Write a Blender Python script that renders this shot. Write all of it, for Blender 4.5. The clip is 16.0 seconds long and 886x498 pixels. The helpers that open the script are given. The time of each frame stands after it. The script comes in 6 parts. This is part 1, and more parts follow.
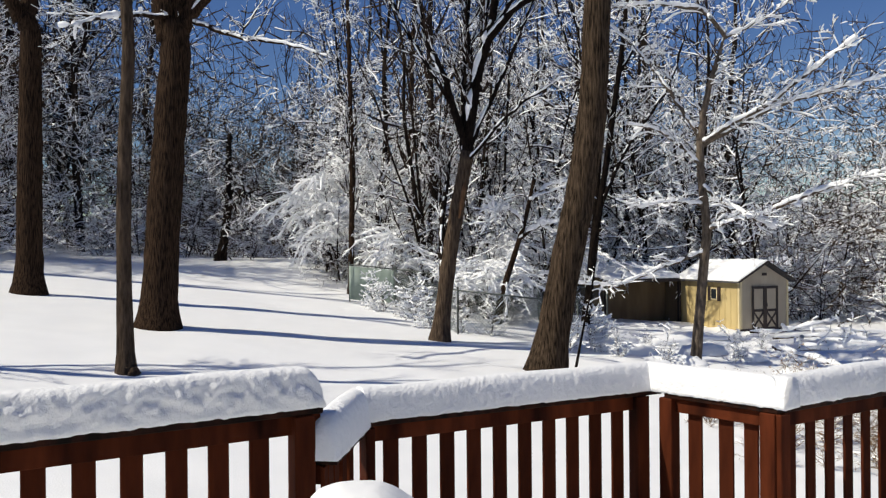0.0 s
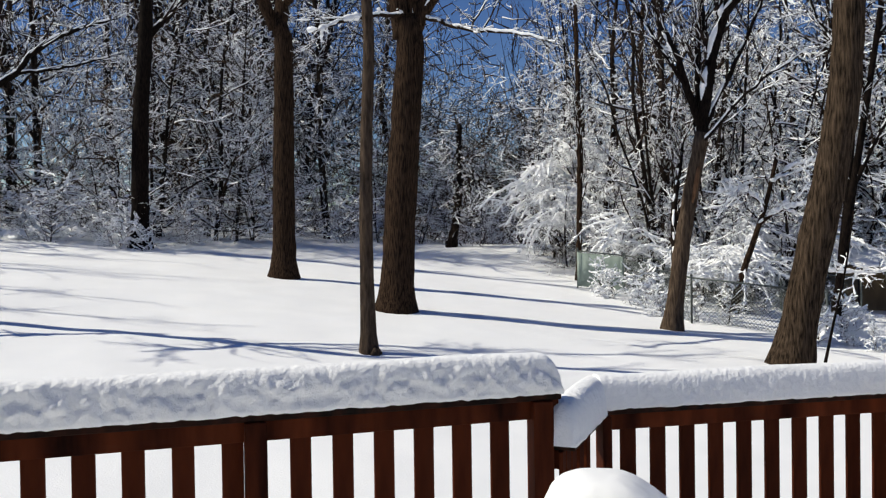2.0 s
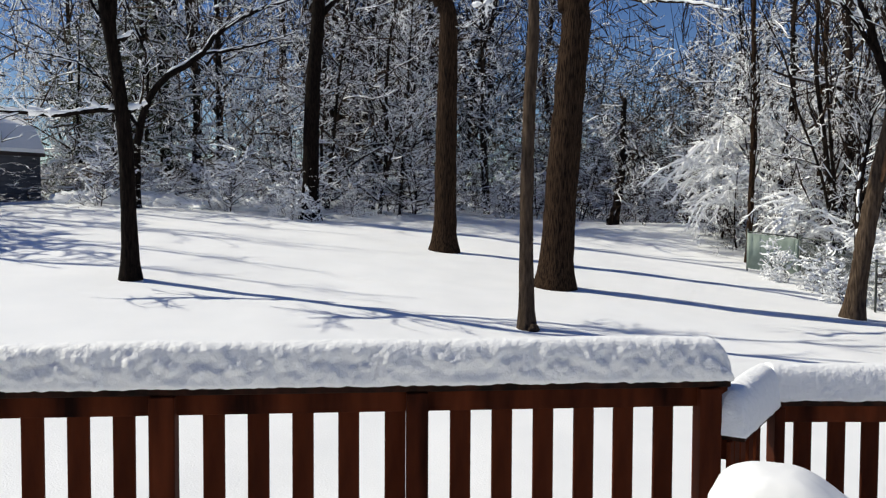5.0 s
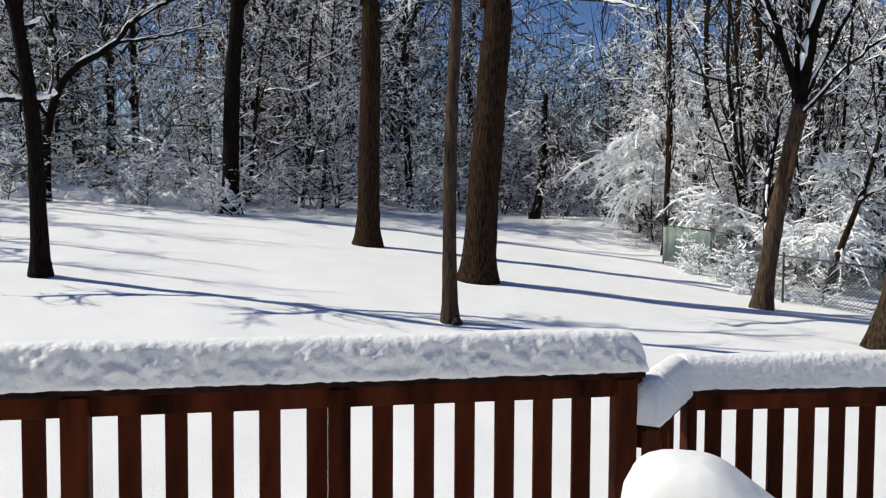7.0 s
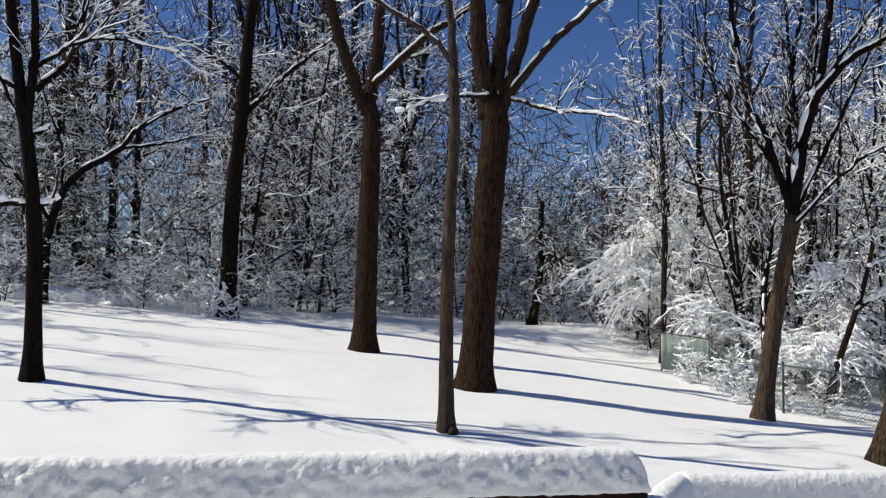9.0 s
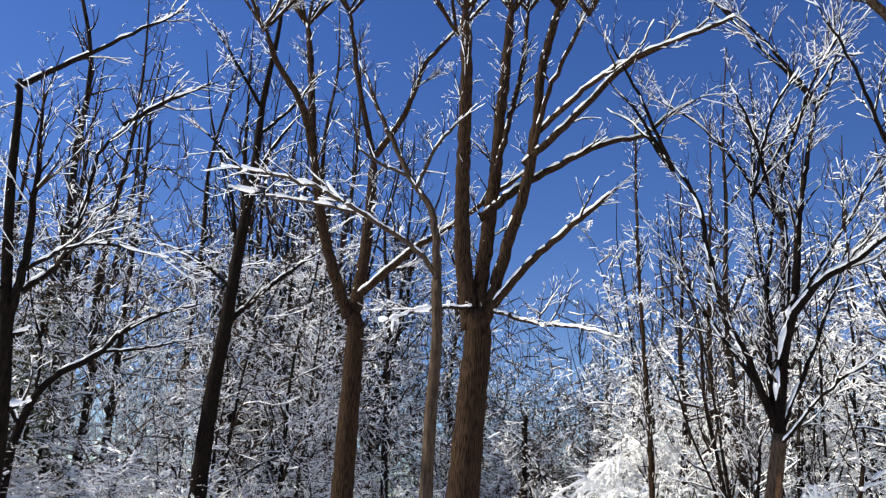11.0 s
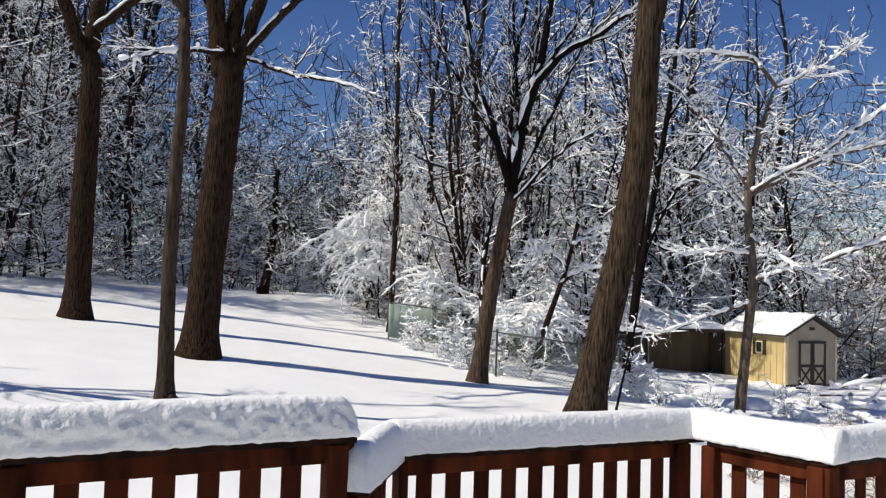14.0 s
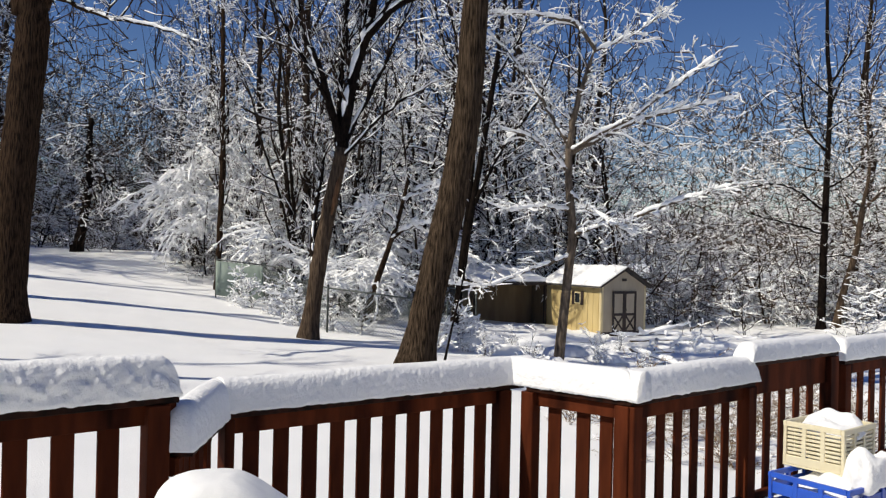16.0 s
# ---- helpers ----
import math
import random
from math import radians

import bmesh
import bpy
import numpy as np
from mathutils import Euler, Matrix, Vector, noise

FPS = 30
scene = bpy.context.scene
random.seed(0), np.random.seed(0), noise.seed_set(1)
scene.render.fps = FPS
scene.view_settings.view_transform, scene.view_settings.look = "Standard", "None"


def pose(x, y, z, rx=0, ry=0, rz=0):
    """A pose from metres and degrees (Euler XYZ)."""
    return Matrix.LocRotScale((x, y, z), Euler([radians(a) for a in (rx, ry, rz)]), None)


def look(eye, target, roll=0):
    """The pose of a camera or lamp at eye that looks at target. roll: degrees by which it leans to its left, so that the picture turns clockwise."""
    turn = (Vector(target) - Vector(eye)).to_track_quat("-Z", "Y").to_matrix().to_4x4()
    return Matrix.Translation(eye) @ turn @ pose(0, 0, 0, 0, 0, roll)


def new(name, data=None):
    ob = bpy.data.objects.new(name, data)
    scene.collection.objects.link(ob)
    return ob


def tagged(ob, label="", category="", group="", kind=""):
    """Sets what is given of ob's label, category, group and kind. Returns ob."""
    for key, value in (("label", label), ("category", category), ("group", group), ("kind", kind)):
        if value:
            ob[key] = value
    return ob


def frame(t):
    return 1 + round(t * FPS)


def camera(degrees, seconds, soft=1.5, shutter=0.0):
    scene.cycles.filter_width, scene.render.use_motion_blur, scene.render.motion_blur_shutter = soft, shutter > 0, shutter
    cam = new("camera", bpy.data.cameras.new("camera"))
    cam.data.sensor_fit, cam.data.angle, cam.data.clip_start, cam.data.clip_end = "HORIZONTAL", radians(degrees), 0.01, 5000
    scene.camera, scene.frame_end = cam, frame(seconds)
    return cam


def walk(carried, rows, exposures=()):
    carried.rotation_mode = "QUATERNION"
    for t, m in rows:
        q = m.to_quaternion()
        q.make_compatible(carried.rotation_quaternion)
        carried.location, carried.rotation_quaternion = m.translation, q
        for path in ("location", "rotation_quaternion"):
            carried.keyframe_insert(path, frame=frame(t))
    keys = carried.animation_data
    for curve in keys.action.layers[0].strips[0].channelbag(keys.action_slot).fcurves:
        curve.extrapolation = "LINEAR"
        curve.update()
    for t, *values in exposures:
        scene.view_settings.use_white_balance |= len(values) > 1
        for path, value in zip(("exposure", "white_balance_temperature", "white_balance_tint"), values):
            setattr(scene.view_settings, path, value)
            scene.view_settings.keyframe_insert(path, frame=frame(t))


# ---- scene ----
cam = camera(55.84, 16.0, soft=1.25)
EYE, TILT, LEAN, TURN = 1.6, 0.0, 0.5, 0.0   # the deck's floor is z = 0
ROWS = [
    (0.0, 0.0000, 0.0000, -0.0000, -0.000, 0.000, -0.000),
    (0.5, -0.0087, -0.0097, -0.0034, 3.560, -0.669, -0.302),
    (1.0, -0.0219, -0.0173, 0.0021, 7.270, -1.323, -0.694),
    (1.5, -0.0391, -0.0316, 0.0072, 11.815, -1.120, -0.701),
    (2.0, -0.0445, -0.0376, 0.0086, 15.416, -0.908, -0.320),
    (2.5, -0.0521, -0.0335, 0.0105, 17.537, -1.200, 0.215),
    (3.0, -0.0657, -0.0269, 0.0050, 19.669, -1.682, 0.601),
    (3.5, -0.0702, -0.0179, 0.0037, 21.937, -1.908, 0.564),
    (4.0, -0.0749, -0.0119, 0.0041, 24.189, -2.179, 0.482),
    (4.2, -0.0749, -0.0125, 0.0045, 25.048, -2.353, 0.431),
    (5.25, -0.0720, -0.0220, 0.0105, 26.280, -2.610, 0.740),
    (6.3, -0.0685, -0.0318, 0.0170, 24.156, -2.870, 1.034),
    (6.5, -0.0673, -0.0310, 0.0172, 23.396, -3.026, 0.980),
    (7.0, -0.0615, -0.0234, 0.0160, 21.026, -2.958, 0.777),
    (7.5, -0.0579, -0.0322, 0.0201, 19.345, -2.638, 0.697),
    (8.0, -0.0571, -0.0282, 0.0229, 19.515, -2.401, 0.675),
    (8.5, -0.0570, -0.0346, 0.0276, 20.287, -0.499, 0.860),
    (9.0, -0.0686, -0.0224, 0.0579, 20.939, 4.168, 1.289),
    (9.5, -0.0754, -0.0180, 0.0768, 21.173, 9.590, 1.695),
    (9.7, -0.0755, -0.0150, 0.0800, 21.266, 11.529, 1.821),
    (10.4, -0.0560, 0.0020, 0.0550, 21.240, 16.340, 2.150),
    (11.1, -0.0360, 0.0180, 0.0300, 20.070, 18.700, 2.500),
    (11.8, -0.0165, 0.0350, 0.0060, 16.925, 16.795, 2.823),
    (12.0, -0.0147, 0.0359, 0.0051, 15.341, 15.146, 2.576),
    (12.5, -0.0243, 0.0387, 0.0136, 11.881, 11.181, 2.234),
    (13.0, -0.0216, 0.0366, -0.0031, 8.339, 8.383, 2.229),
    (13.5, -0.0116, 0.0460, -0.0304, 4.692, 5.643, 2.244),
    (14.0, -0.0027, 0.0275, -0.0449, 2.880, 2.820, 2.203),
    (14.5, 0.0016, 0.0317, -0.0500, 0.915, 1.229, 2.063),
    (15.0, 0.0098, 0.0260, -0.0483, -2.215, 0.737, 1.811),
    (15.5, 0.0148, 0.0271, -0.0506, -5.384, 0.389, 1.762),
    (16.0, 0.0192, 0.0175, -0.0507, -8.697, 0.191, 1.751),
]
EXPOSURES = [(0.0, 0.0, 7060, 7), (2.0, 0.0, 6960, 6), (8.5, 0.01, 6960, 5), (9.5, 0.04, 6960, 6), (10.5, 0.55, 6960, 8), (11.8, 1.0, 7460, 7), (12.2, 0.85, 7460, 7), (12.6, 0.45, 7160, 8), (13.0, 0.19, 6960, 8), (13.5, 0.13, 6960, 8), (14.5, 0.01, 7090, 8), (16.0, -0.06, 7120, 8)]
walk(cam, [(t, pose(0, 0, EYE, TILT, LEAN, TURN) @ pose(x, y, z, 90 + pitch, 0, yaw) @ pose(0, 0, 0, 0, 0, roll))
           for t, x, y, z, yaw, pitch, roll in ROWS], EXPOSURES)

# ---- light ----
SUN_AZ, SUN_EL = 75.0, 45.0      # shadows run towards SUN_AZ degrees right of straight ahead
world = bpy.data.worlds.new("world")
scene.world = world
world.use_nodes = True
wn = world.node_tree.nodes
sky = wn.new("ShaderNodeTexSky")
sky.sky_type, sky.sun_disc = "NISHITA", False
sky.sun_elevation, sky.sun_rotation = radians(SUN_EL), radians(SUN_AZ + 180)
sky.altitude, sky.air_density, sky.dust_density, sky.ozone_density = 500, 1.0, 0.1, 2.0
wn["Background"].inputs["Strength"].default_value = 0.079
deep = wn.new("ShaderNodeHueSaturation")      # a clear, dry winter sky
deep.inputs["Saturation"].default_value, deep.inputs["Hue"].default_value = 1.32, 0.52
world.node_tree.links.new(sky.outputs[0], deep.inputs["Color"])
world.node_tree.links.new(deep.outputs[0], wn["Background"].inputs["Color"])
sun = new("sun", bpy.data.lights.new("sun", "SUN"))
sun.data.energy, sun.data.angle, sun.data.color = 4.5, radians(0.55), (1.0, 0.962, 0.885)
sa, se = radians(SUN_AZ), radians(SUN_EL)
SUN_DIR = Vector((-math.sin(sa) * math.cos(se), -math.cos(sa) * math.cos(se), math.sin(se)))
sun.matrix_world = look(SUN_DIR * 60, (0, 0, 0))


# ---- materials ----
def material(name, base=(0.5, 0.5, 0.5), rough=0.6, metal=0.0):
    m = bpy.data.materials.new(name)
    m.use_nodes = True
    b = m.node_tree.nodes["Principled BSDF"]
    b.inputs["Base Color"].default_value = (*base, 1)
    b.inputs["Roughness"].default_value = rough
    b.inputs["Metallic"].default_value = metal
    return m


def textured(name, low, high, rough=0.7, scale=(3, 3, 3), detail=6.0, bump=0.2, dist=0.01, fine=40.0, fine_bump=0.0,
             random_tint=0.0, spread=(0.3, 0.7), spec=0.5):
    """Two colours mixed by a stretched noise, with a coarse and a fine relief."""
    m = material(name, low, rough)
    nt = m.node_tree
    n, l = nt.nodes, nt.links
    b = n["Principled BSDF"]
    b.inputs["Specular IOR Level"].default_value = spec
    tc, mp, tx, rp = n.new("ShaderNodeTexCoord"), n.new("ShaderNodeMapping"), n.new("ShaderNodeTexNoise"), n.new("ShaderNodeValToRGB")
    mp.inputs["Scale"].default_value = scale
    tx.inputs["Scale"].default_value, tx.inputs["Detail"].default_value = 1.0, detail
    rp.color_ramp.elements[0].color, rp.color_ramp.elements[1].color = (*low, 1), (*high, 1)
    rp.color_ramp.elements[0].position, rp.color_ramp.elements[1].position = spread
    l.new(tc.outputs["Object"], mp.inputs["Vector"])
    l.new(mp.outputs[0], tx.inputs["Vector"])
    l.new(tx.outputs["Fac"], rp.inputs["Fac"])
    colour = rp.outputs["Color"]
    if random_tint:
        info, hs, ma = n.new("ShaderNodeObjectInfo"), n.new("ShaderNodeHueSaturation"), n.new("ShaderNodeMapRange")
        ma.inputs["To Min"].default_value, ma.inputs["To Max"].default_value = 1 - random_tint, 1 + random_tint
        l.new(info.outputs["Random"], ma.inputs["Value"])
        l.new(ma.outputs[0], hs.inputs["Value"])
        l.new(colour, hs.inputs["Color"])
        colour = hs.outputs["Color"]
    l.new(colour, b.inputs["Base Color"])
    bp = n.new("ShaderNodeBump")
    bp.inputs["Strength"].default_value, bp.inputs["Distance"].default_value = bump, dist
    l.new(tx.outputs["Fac"], bp.inputs["Height"])
    last = bp
    if fine_bump:
        t2, b2 = n.new("ShaderNodeTexNoise"), n.new("ShaderNodeBump")
        t2.inputs["Scale"].default_value, t2.inputs["Detail"].default_value = fine, 4
        b2.inputs["Strength"].default_value, b2.inputs["Distance"].default_value = fine_bump, dist * 0.4
        l.new(tc.outputs["Object"], t2.inputs["Vector"])
        l.new(t2.outputs["Fac"], b2.inputs["Height"])
        l.new(bp.outputs["Normal"], b2.inputs["Normal"])
        last = b2
    l.new(last.outputs["Normal"], b.inputs["Normal"])
    return m


SNOW = textured("snow", (0.87, 0.88, 0.892), (0.91, 0.915, 0.922), 0.55, (1.3, 1.3, 1.3), 8, 0.25, 0.06, 55, 0.25, spec=0.2)
RAIL_SNOW = textured("rail_snow", (0.87, 0.88, 0.892), (0.91, 0.915, 0.922), 0.5, (26, 26, 26), 4, 0.4, 0.03, 100, 0.15, spec=0.25)
SMOOTH_SNOW = textured("settled_snow", (0.87, 0.88, 0.892), (0.91, 0.915, 0.922), 0.5, (5, 5, 5), 5, 0.15, 0.03, 70, 0.08, spec=0.25)
TWIG_SNOW = textured("twig_snow", (0.92, 0.925, 0.935), (0.95, 0.955, 0.96), 0.55, (6, 6, 6), 3, 0.2, 0.02, spec=0.2)
BARK = textured("oak_bark", (0.011, 0.007, 0.005), (0.07, 0.042, 0.026), 0.9, (46, 46, 4.5), 6, 1.0, 0.07, 90, 0.6, 0.1, (0.36, 0.64), 0.04)
GREY_BARK = textured("grey_bark", (0.028, 0.019, 0.013), (0.118, 0.083, 0.058), 0.9, (26, 26, 4), 7, 1.0, 0.05, 60, 0.4, 0.1, (0.3, 0.7), 0.04)
# leaning oak: a lighter tan than the other oaks
TAN_BARK = textured("tan_oak_bark", (0.013, 0.009, 0.006), (0.108, 0.074, 0.049), 0.9, (30, 30, 3.2), 7, 1.0, 0.09, 80, 0.6, 0.05, (0.34, 0.66), 0.04)
# near-black: the backlit look of dark trunks is put into the colour
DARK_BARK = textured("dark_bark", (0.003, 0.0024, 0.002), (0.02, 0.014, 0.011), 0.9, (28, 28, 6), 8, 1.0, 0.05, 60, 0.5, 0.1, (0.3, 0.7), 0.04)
MAPLE_BARK = textured("maple_bark", (0.05, 0.039, 0.03), (0.17, 0.134, 0.104), 0.9, (22, 22, 5), 7, 0.7, 0.03, 60, 0.4, 0.1, (0.3, 0.7), 0.04)
SCAR_WOOD = textured("torn_wood", (0.06, 0.03, 0.016), (0.2, 0.105, 0.055), 0.85, (20, 20, 4), 6, 0.6, 0.02, spread=(0.3, 0.7), spec=0.1)
SLIM_BARK = textured("slim_tree_bark", (0.024, 0.017, 0.012), (0.088, 0.062, 0.045), 0.9, (26, 26, 5), 7, 0.9, 0.04, 60, 0.4, 0.1, (0.3, 0.7), 0.04)
WOOD_BARK = textured("woods_bark", (0.006, 0.0045, 0.0035), (0.04, 0.029, 0.022), 0.95, (9, 9, 2), 5, 0.8, 0.04, 0, 0, 0.3, (0.3, 0.7), 0.04)
TWIG = textured("twig_bark", (0.012, 0.008, 0.006), (0.05, 0.034, 0.026), 0.9, (5, 5, 5), 2, 0.2, 0.01, 0, 0, 0.25, (0.3, 0.7), 0.04)
DRY_TWIG = textured("dry_twigs", (0.024, 0.016, 0.011), (0.09, 0.061, 0.042), 0.9, (2, 2, 2), 3, 0.2, 0.01, 0, 0, 0.25, (0.3, 0.7), 0.04)
STAIN = textured("redwood_stain", (0.008, 0.0018, 0.0009), (0.13, 0.03, 0.011), 0.75, (7, 7, 1.3), 8, 0.3, 0.004, 120, 0.35, 0.22, (0.3, 0.75), 0.06)
# cap boards: much darker than the rest of the railing
DARK_CAP = textured("dark_cap_board", (0.006, 0.003, 0.002), (0.045, 0.014, 0.007), 0.6, (14, 14, 3), 8, 0.5, 0.006, 110, 0.4, 0.2, (0.35, 0.75), 0.1)
SHED_YELLOW = textured("yellow_siding", (0.43, 0.32, 0.14), (0.54, 0.42, 0.2), 0.7, (2, 2, 0.7), 5, 0.15, 0.004, 40, 0.2, spread=(0.3, 0.7))
SHED_CREAM = textured("cream_panel", (0.36, 0.3, 0.22), (0.45, 0.38, 0.28), 0.7, (3, 3, 1), 5, 0.15, 0.004)
TRIM_BROWN = textured("brown_trim", (0.018, 0.011, 0.009), (0.04, 0.024, 0.018), 0.7, (6, 6, 2), 5, 0.2, 0.003)
TRIM_CREAM = textured("cream_trim", (0.55, 0.45, 0.25), (0.68, 0.58, 0.36), 0.7, (5, 5, 2), 4, 0.1, 0.003)
OLIVE = textured("brown_boards", (0.12, 0.08, 0.042), (0.2, 0.14, 0.075), 0.8, (3, 3, 0.6), 5, 0.2, 0.01)
SHINGLE = textured("shingle", (0.04, 0.04, 0.042), (0.09, 0.085, 0.085), 0.95, (20, 20, 20), 4, 0.4, 0.01)
GALV = textured("galvanised_wire", (0.05, 0.065, 0.058), (0.12, 0.135, 0.125), 0.55, (8, 8, 8), 3, 0.1, 0.002)
SCREEN = textured("green_screen", (0.2, 0.26, 0.22), (0.32, 0.38, 0.33), 0.8, (3, 3, 3), 5, 0.2, 0.01)
CREAM_PLASTIC = textured("cream_plastic", (0.66, 0.59, 0.41), (0.75, 0.69, 0.5), 0.4, (7, 7, 7), 3, 0.05, 0.002)
BLUE_PLASTIC = textured("blue_plastic", (0.008, 0.06, 0.4), (0.015, 0.09, 0.52), 0.35, (7, 7, 7), 3, 0.05, 0.002)
BLACK_STEEL = textured("black_steel", (0.012, 0.012, 0.013), (0.03, 0.03, 0.03), 0.4, (9, 9, 9), 3, 0.1, 0.002)
GREY_BOARD = textured("grey_boards", (0.045, 0.047, 0.055), (0.085, 0.088, 0.1), 0.8, (2, 2, 9), 5, 0.2, 0.005)
SIDING = textured("house_siding", (0.5, 0.5, 0.47), (0.6, 0.59, 0.56), 0.7, (1, 1, 9), 4, 0.1, 0.004)
DRY_GRASS = textured("dry_brush", (0.14, 0.095, 0.06), (0.3, 0.22, 0.15), 0.9, (4, 4, 4), 3, 0.2, 0.01, 0, 0, 0.25, (0.3, 0.7), 0.05)
FAR_WOODS = textured("frosted_far_woods", (0.03, 0.026, 0.023), (0.3, 0.3, 0.31), 0.95, (1.3, 1.3, 0.7), 9, 0.6, 1.5, spread=(0.36, 0.68), spec=0.05)
GLASS = material("window_glass", (0.02, 0.025, 0.03), 0.05)
EVERGREEN = textured("evergreen_needles", (0.04, 0.046, 0.02), (0.1, 0.1, 0.045), 0.8, (6, 6, 6), 4, 0.2, 0.01)


# ---- mesh helpers ----
def mesh_from(name, verts, faces, smooth=False):
    me = bpy.data.meshes.new(name)
    me.from_pydata([tuple(v) for v in verts], [], [tuple(int(i) for i in f) for f in faces])
    if smooth:
        me.polygons.foreach_set("use_smooth", [True] * len(me.polygons))
    me.update()
    return me


def empty(name, x=0.0, y=0.0, z=0.0, turn=0.0):
    ob = new(name)
    ob.matrix_basis = pose(x, y, z, 0, 0, turn)
    return ob


def part(name, data, mat, parent=None, label="", m=None):
    """Links a mesh (or a bmesh) as one object under a thing or a part."""
    if isinstance(data, bmesh.types.BMesh):
        me = bpy.data.meshes.new(name)
        data.to_mesh(me)
        data.free()
        data = me
    if not data.materials:
        data.materials.append(mat)
    ob = new(name, data)
    if parent is not None:
        ob.parent = parent
    if m is not None:
        ob.matrix_basis = m
    if label:
        tagged(ob, label)
    return ob


def box(sx, sy, sz, bevel=0.004, at=(0, 0, 0)):
    """A bevelled box with its base's middle at the given place."""
    bm = bmesh.new()
    bmesh.ops.create_cube(bm, size=1.0, matrix=Matrix.Translation((at[0], at[1], at[2] + sz / 2)) @ Matrix.Diagonal((sx, sy, sz, 1)))
    if bevel:
        bmesh.ops.bevel(bm, geom=bm.edges[:], offset=bevel, segments=1, affect="EDGES")
    return bm


def as_mesh(name, bm):
    me = bpy.data.meshes.new(name)
    bm.to_mesh(me)
    bm.free()
    return me


class Soup:
    """Collects tubes, and makes one mesh of them."""

    def __init__(self):
        self.v, self.f, self.n = [], [], 0

    def add(self, verts, faces):
        self.v.append(np.asarray(verts, float))
        self.f.extend((np.asarray(faces) + self.n).tolist())
        self.n += len(verts)

    def frusta(self, p0, p1, r0, r1, sides):
        """Many short open tubes at once."""
        if len(p0) == 0:
            return
        p0, p1, r0, r1 = (np.asarray(a, float) for a in (p0, p1, r0, r1))
        d = p1 - p0
        d /= np.linalg.norm(d, axis=1)[:, None] + 1e-9
        ref = np.where(np.abs(d[:, 2:3]) > 0.9, [[1.0, 0, 0]], [[0, 0, 1.0]])
        u = np.cross(d, ref)
        u /= np.linalg.norm(u, axis=1)[:, None] + 1e-9
        w = np.cross(u, d)
        a = np.arange(sides) * 2 * np.pi / sides + 0.5 * np.pi
        ring = u[:, None, :] * np.cos(a)[None, :, None] + w[:, None, :] * np.sin(a)[None, :, None]
        v = np.concatenate([p0[:, None] + ring * r0[:, None, None], p1[:, None] + ring * r1[:, None, None]], 1)
        k = np.arange(sides)
        quad = np.stack([k, (k + 1) % sides, sides + (k + 1) % sides, sides + k], 1)
        f = (np.arange(len(p0)) * 2 * sides)[:, None, None] + quad[None]
        self.add(v.reshape(-1, 3), f.reshape(-1, 4))

    def twigs(self, lines, sides=3):
        """Thin branches that end in a point; each line is (points, radii)."""
        p0, p1, a, b, tip = [], [], [], [], []
        for pts, rr in lines:
            p0 += list(pts[:-2]); p1 += list(pts[1:-1]); a += list(rr[:-2]); b += list(rr[1:-1])
            tip.append((pts[-2], pts[-1], rr[-2]))
        self.frusta(p0, p1, a, b, sides)
        base, end = np.array([t[0] for t in tip]), np.array([t[1] for t in tip])
        r = np.array([t[2] for t in tip])
        d = end - base
        d /= np.linalg.norm(d, axis=1)[:, None] + 1e-9
        u = np.cross(d, np.where(np.abs(d[:, 2:3]) > 0.9, [[1.0, 0, 0]], [[0, 0, 1.0]]))
        u /= np.linalg.norm(u, axis=1)[:, None] + 1e-9
        w = np.cross(u, d)
        an = np.arange(sides) * 2 * np.pi / sides + 0.5 * np.pi
        ring = base[:, None] + (u[:, None] * np.cos(an)[None, :, None] + w[:, None] * np.sin(an)[None, :, None]) * r[:, None, None]
        v = np.concatenate([ring, end[:, None]], 1)
        k = np.arange(sides)
        tri = np.stack([k, (k + 1) % sides, np.full(sides, sides)], 1)
        f = (np.arange(len(tip)) * (sides + 1))[:, None, None] + tri[None]
        self.add(v.reshape(-1, 3), f.reshape(-1, 3))

    def cones(self, base, end, r, sides=3):
        """Many thin twigs, each running out to a point."""
        if len(base) == 0:
            return
        base, end, r = np.asarray(base, float), np.asarray(end, float), np.asarray(r, float)
        ring = self.rings(base, end - base, r, sides)
        v = np.concatenate([ring, end[:, None]], 1)
        k = np.arange(sides)
        tri = np.stack([k, (k + 1) % sides, np.full(sides, sides)], 1)
        f = (np.arange(len(base)) * (sides + 1))[:, None, None] + tri[None]
        self.add(v.reshape(-1, 3), f.reshape(-1, 3))

    def spindles(self, base, end, r, kink, sides=3):
        """Many small lumps, pointed at both ends and thickest between, with a bend in the middle."""
        if len(base) == 0:
            return
        base, end, r = np.asarray(base, float), np.asarray(end, float), np.asarray(r, float)
        ring = self.rings((base + end) / 2 + kink, end - base, r, sides)
        v = np.concatenate([base[:, None], ring, end[:, None]], 1)
        k = np.arange(sides)
        low = np.stack([np.zeros(sides, int), 1 + (k + 1) % sides, 1 + k], 1)
        top = np.stack([1 + k, 1 + (k + 1) % sides, np.full(sides, sides + 1)], 1)
        f = (np.arange(len(base)) * (sides + 2))[:, None, None] + np.concatenate([low, top])[None]
        self.add(v.reshape(-1, 3), f.reshape(-1, 3))

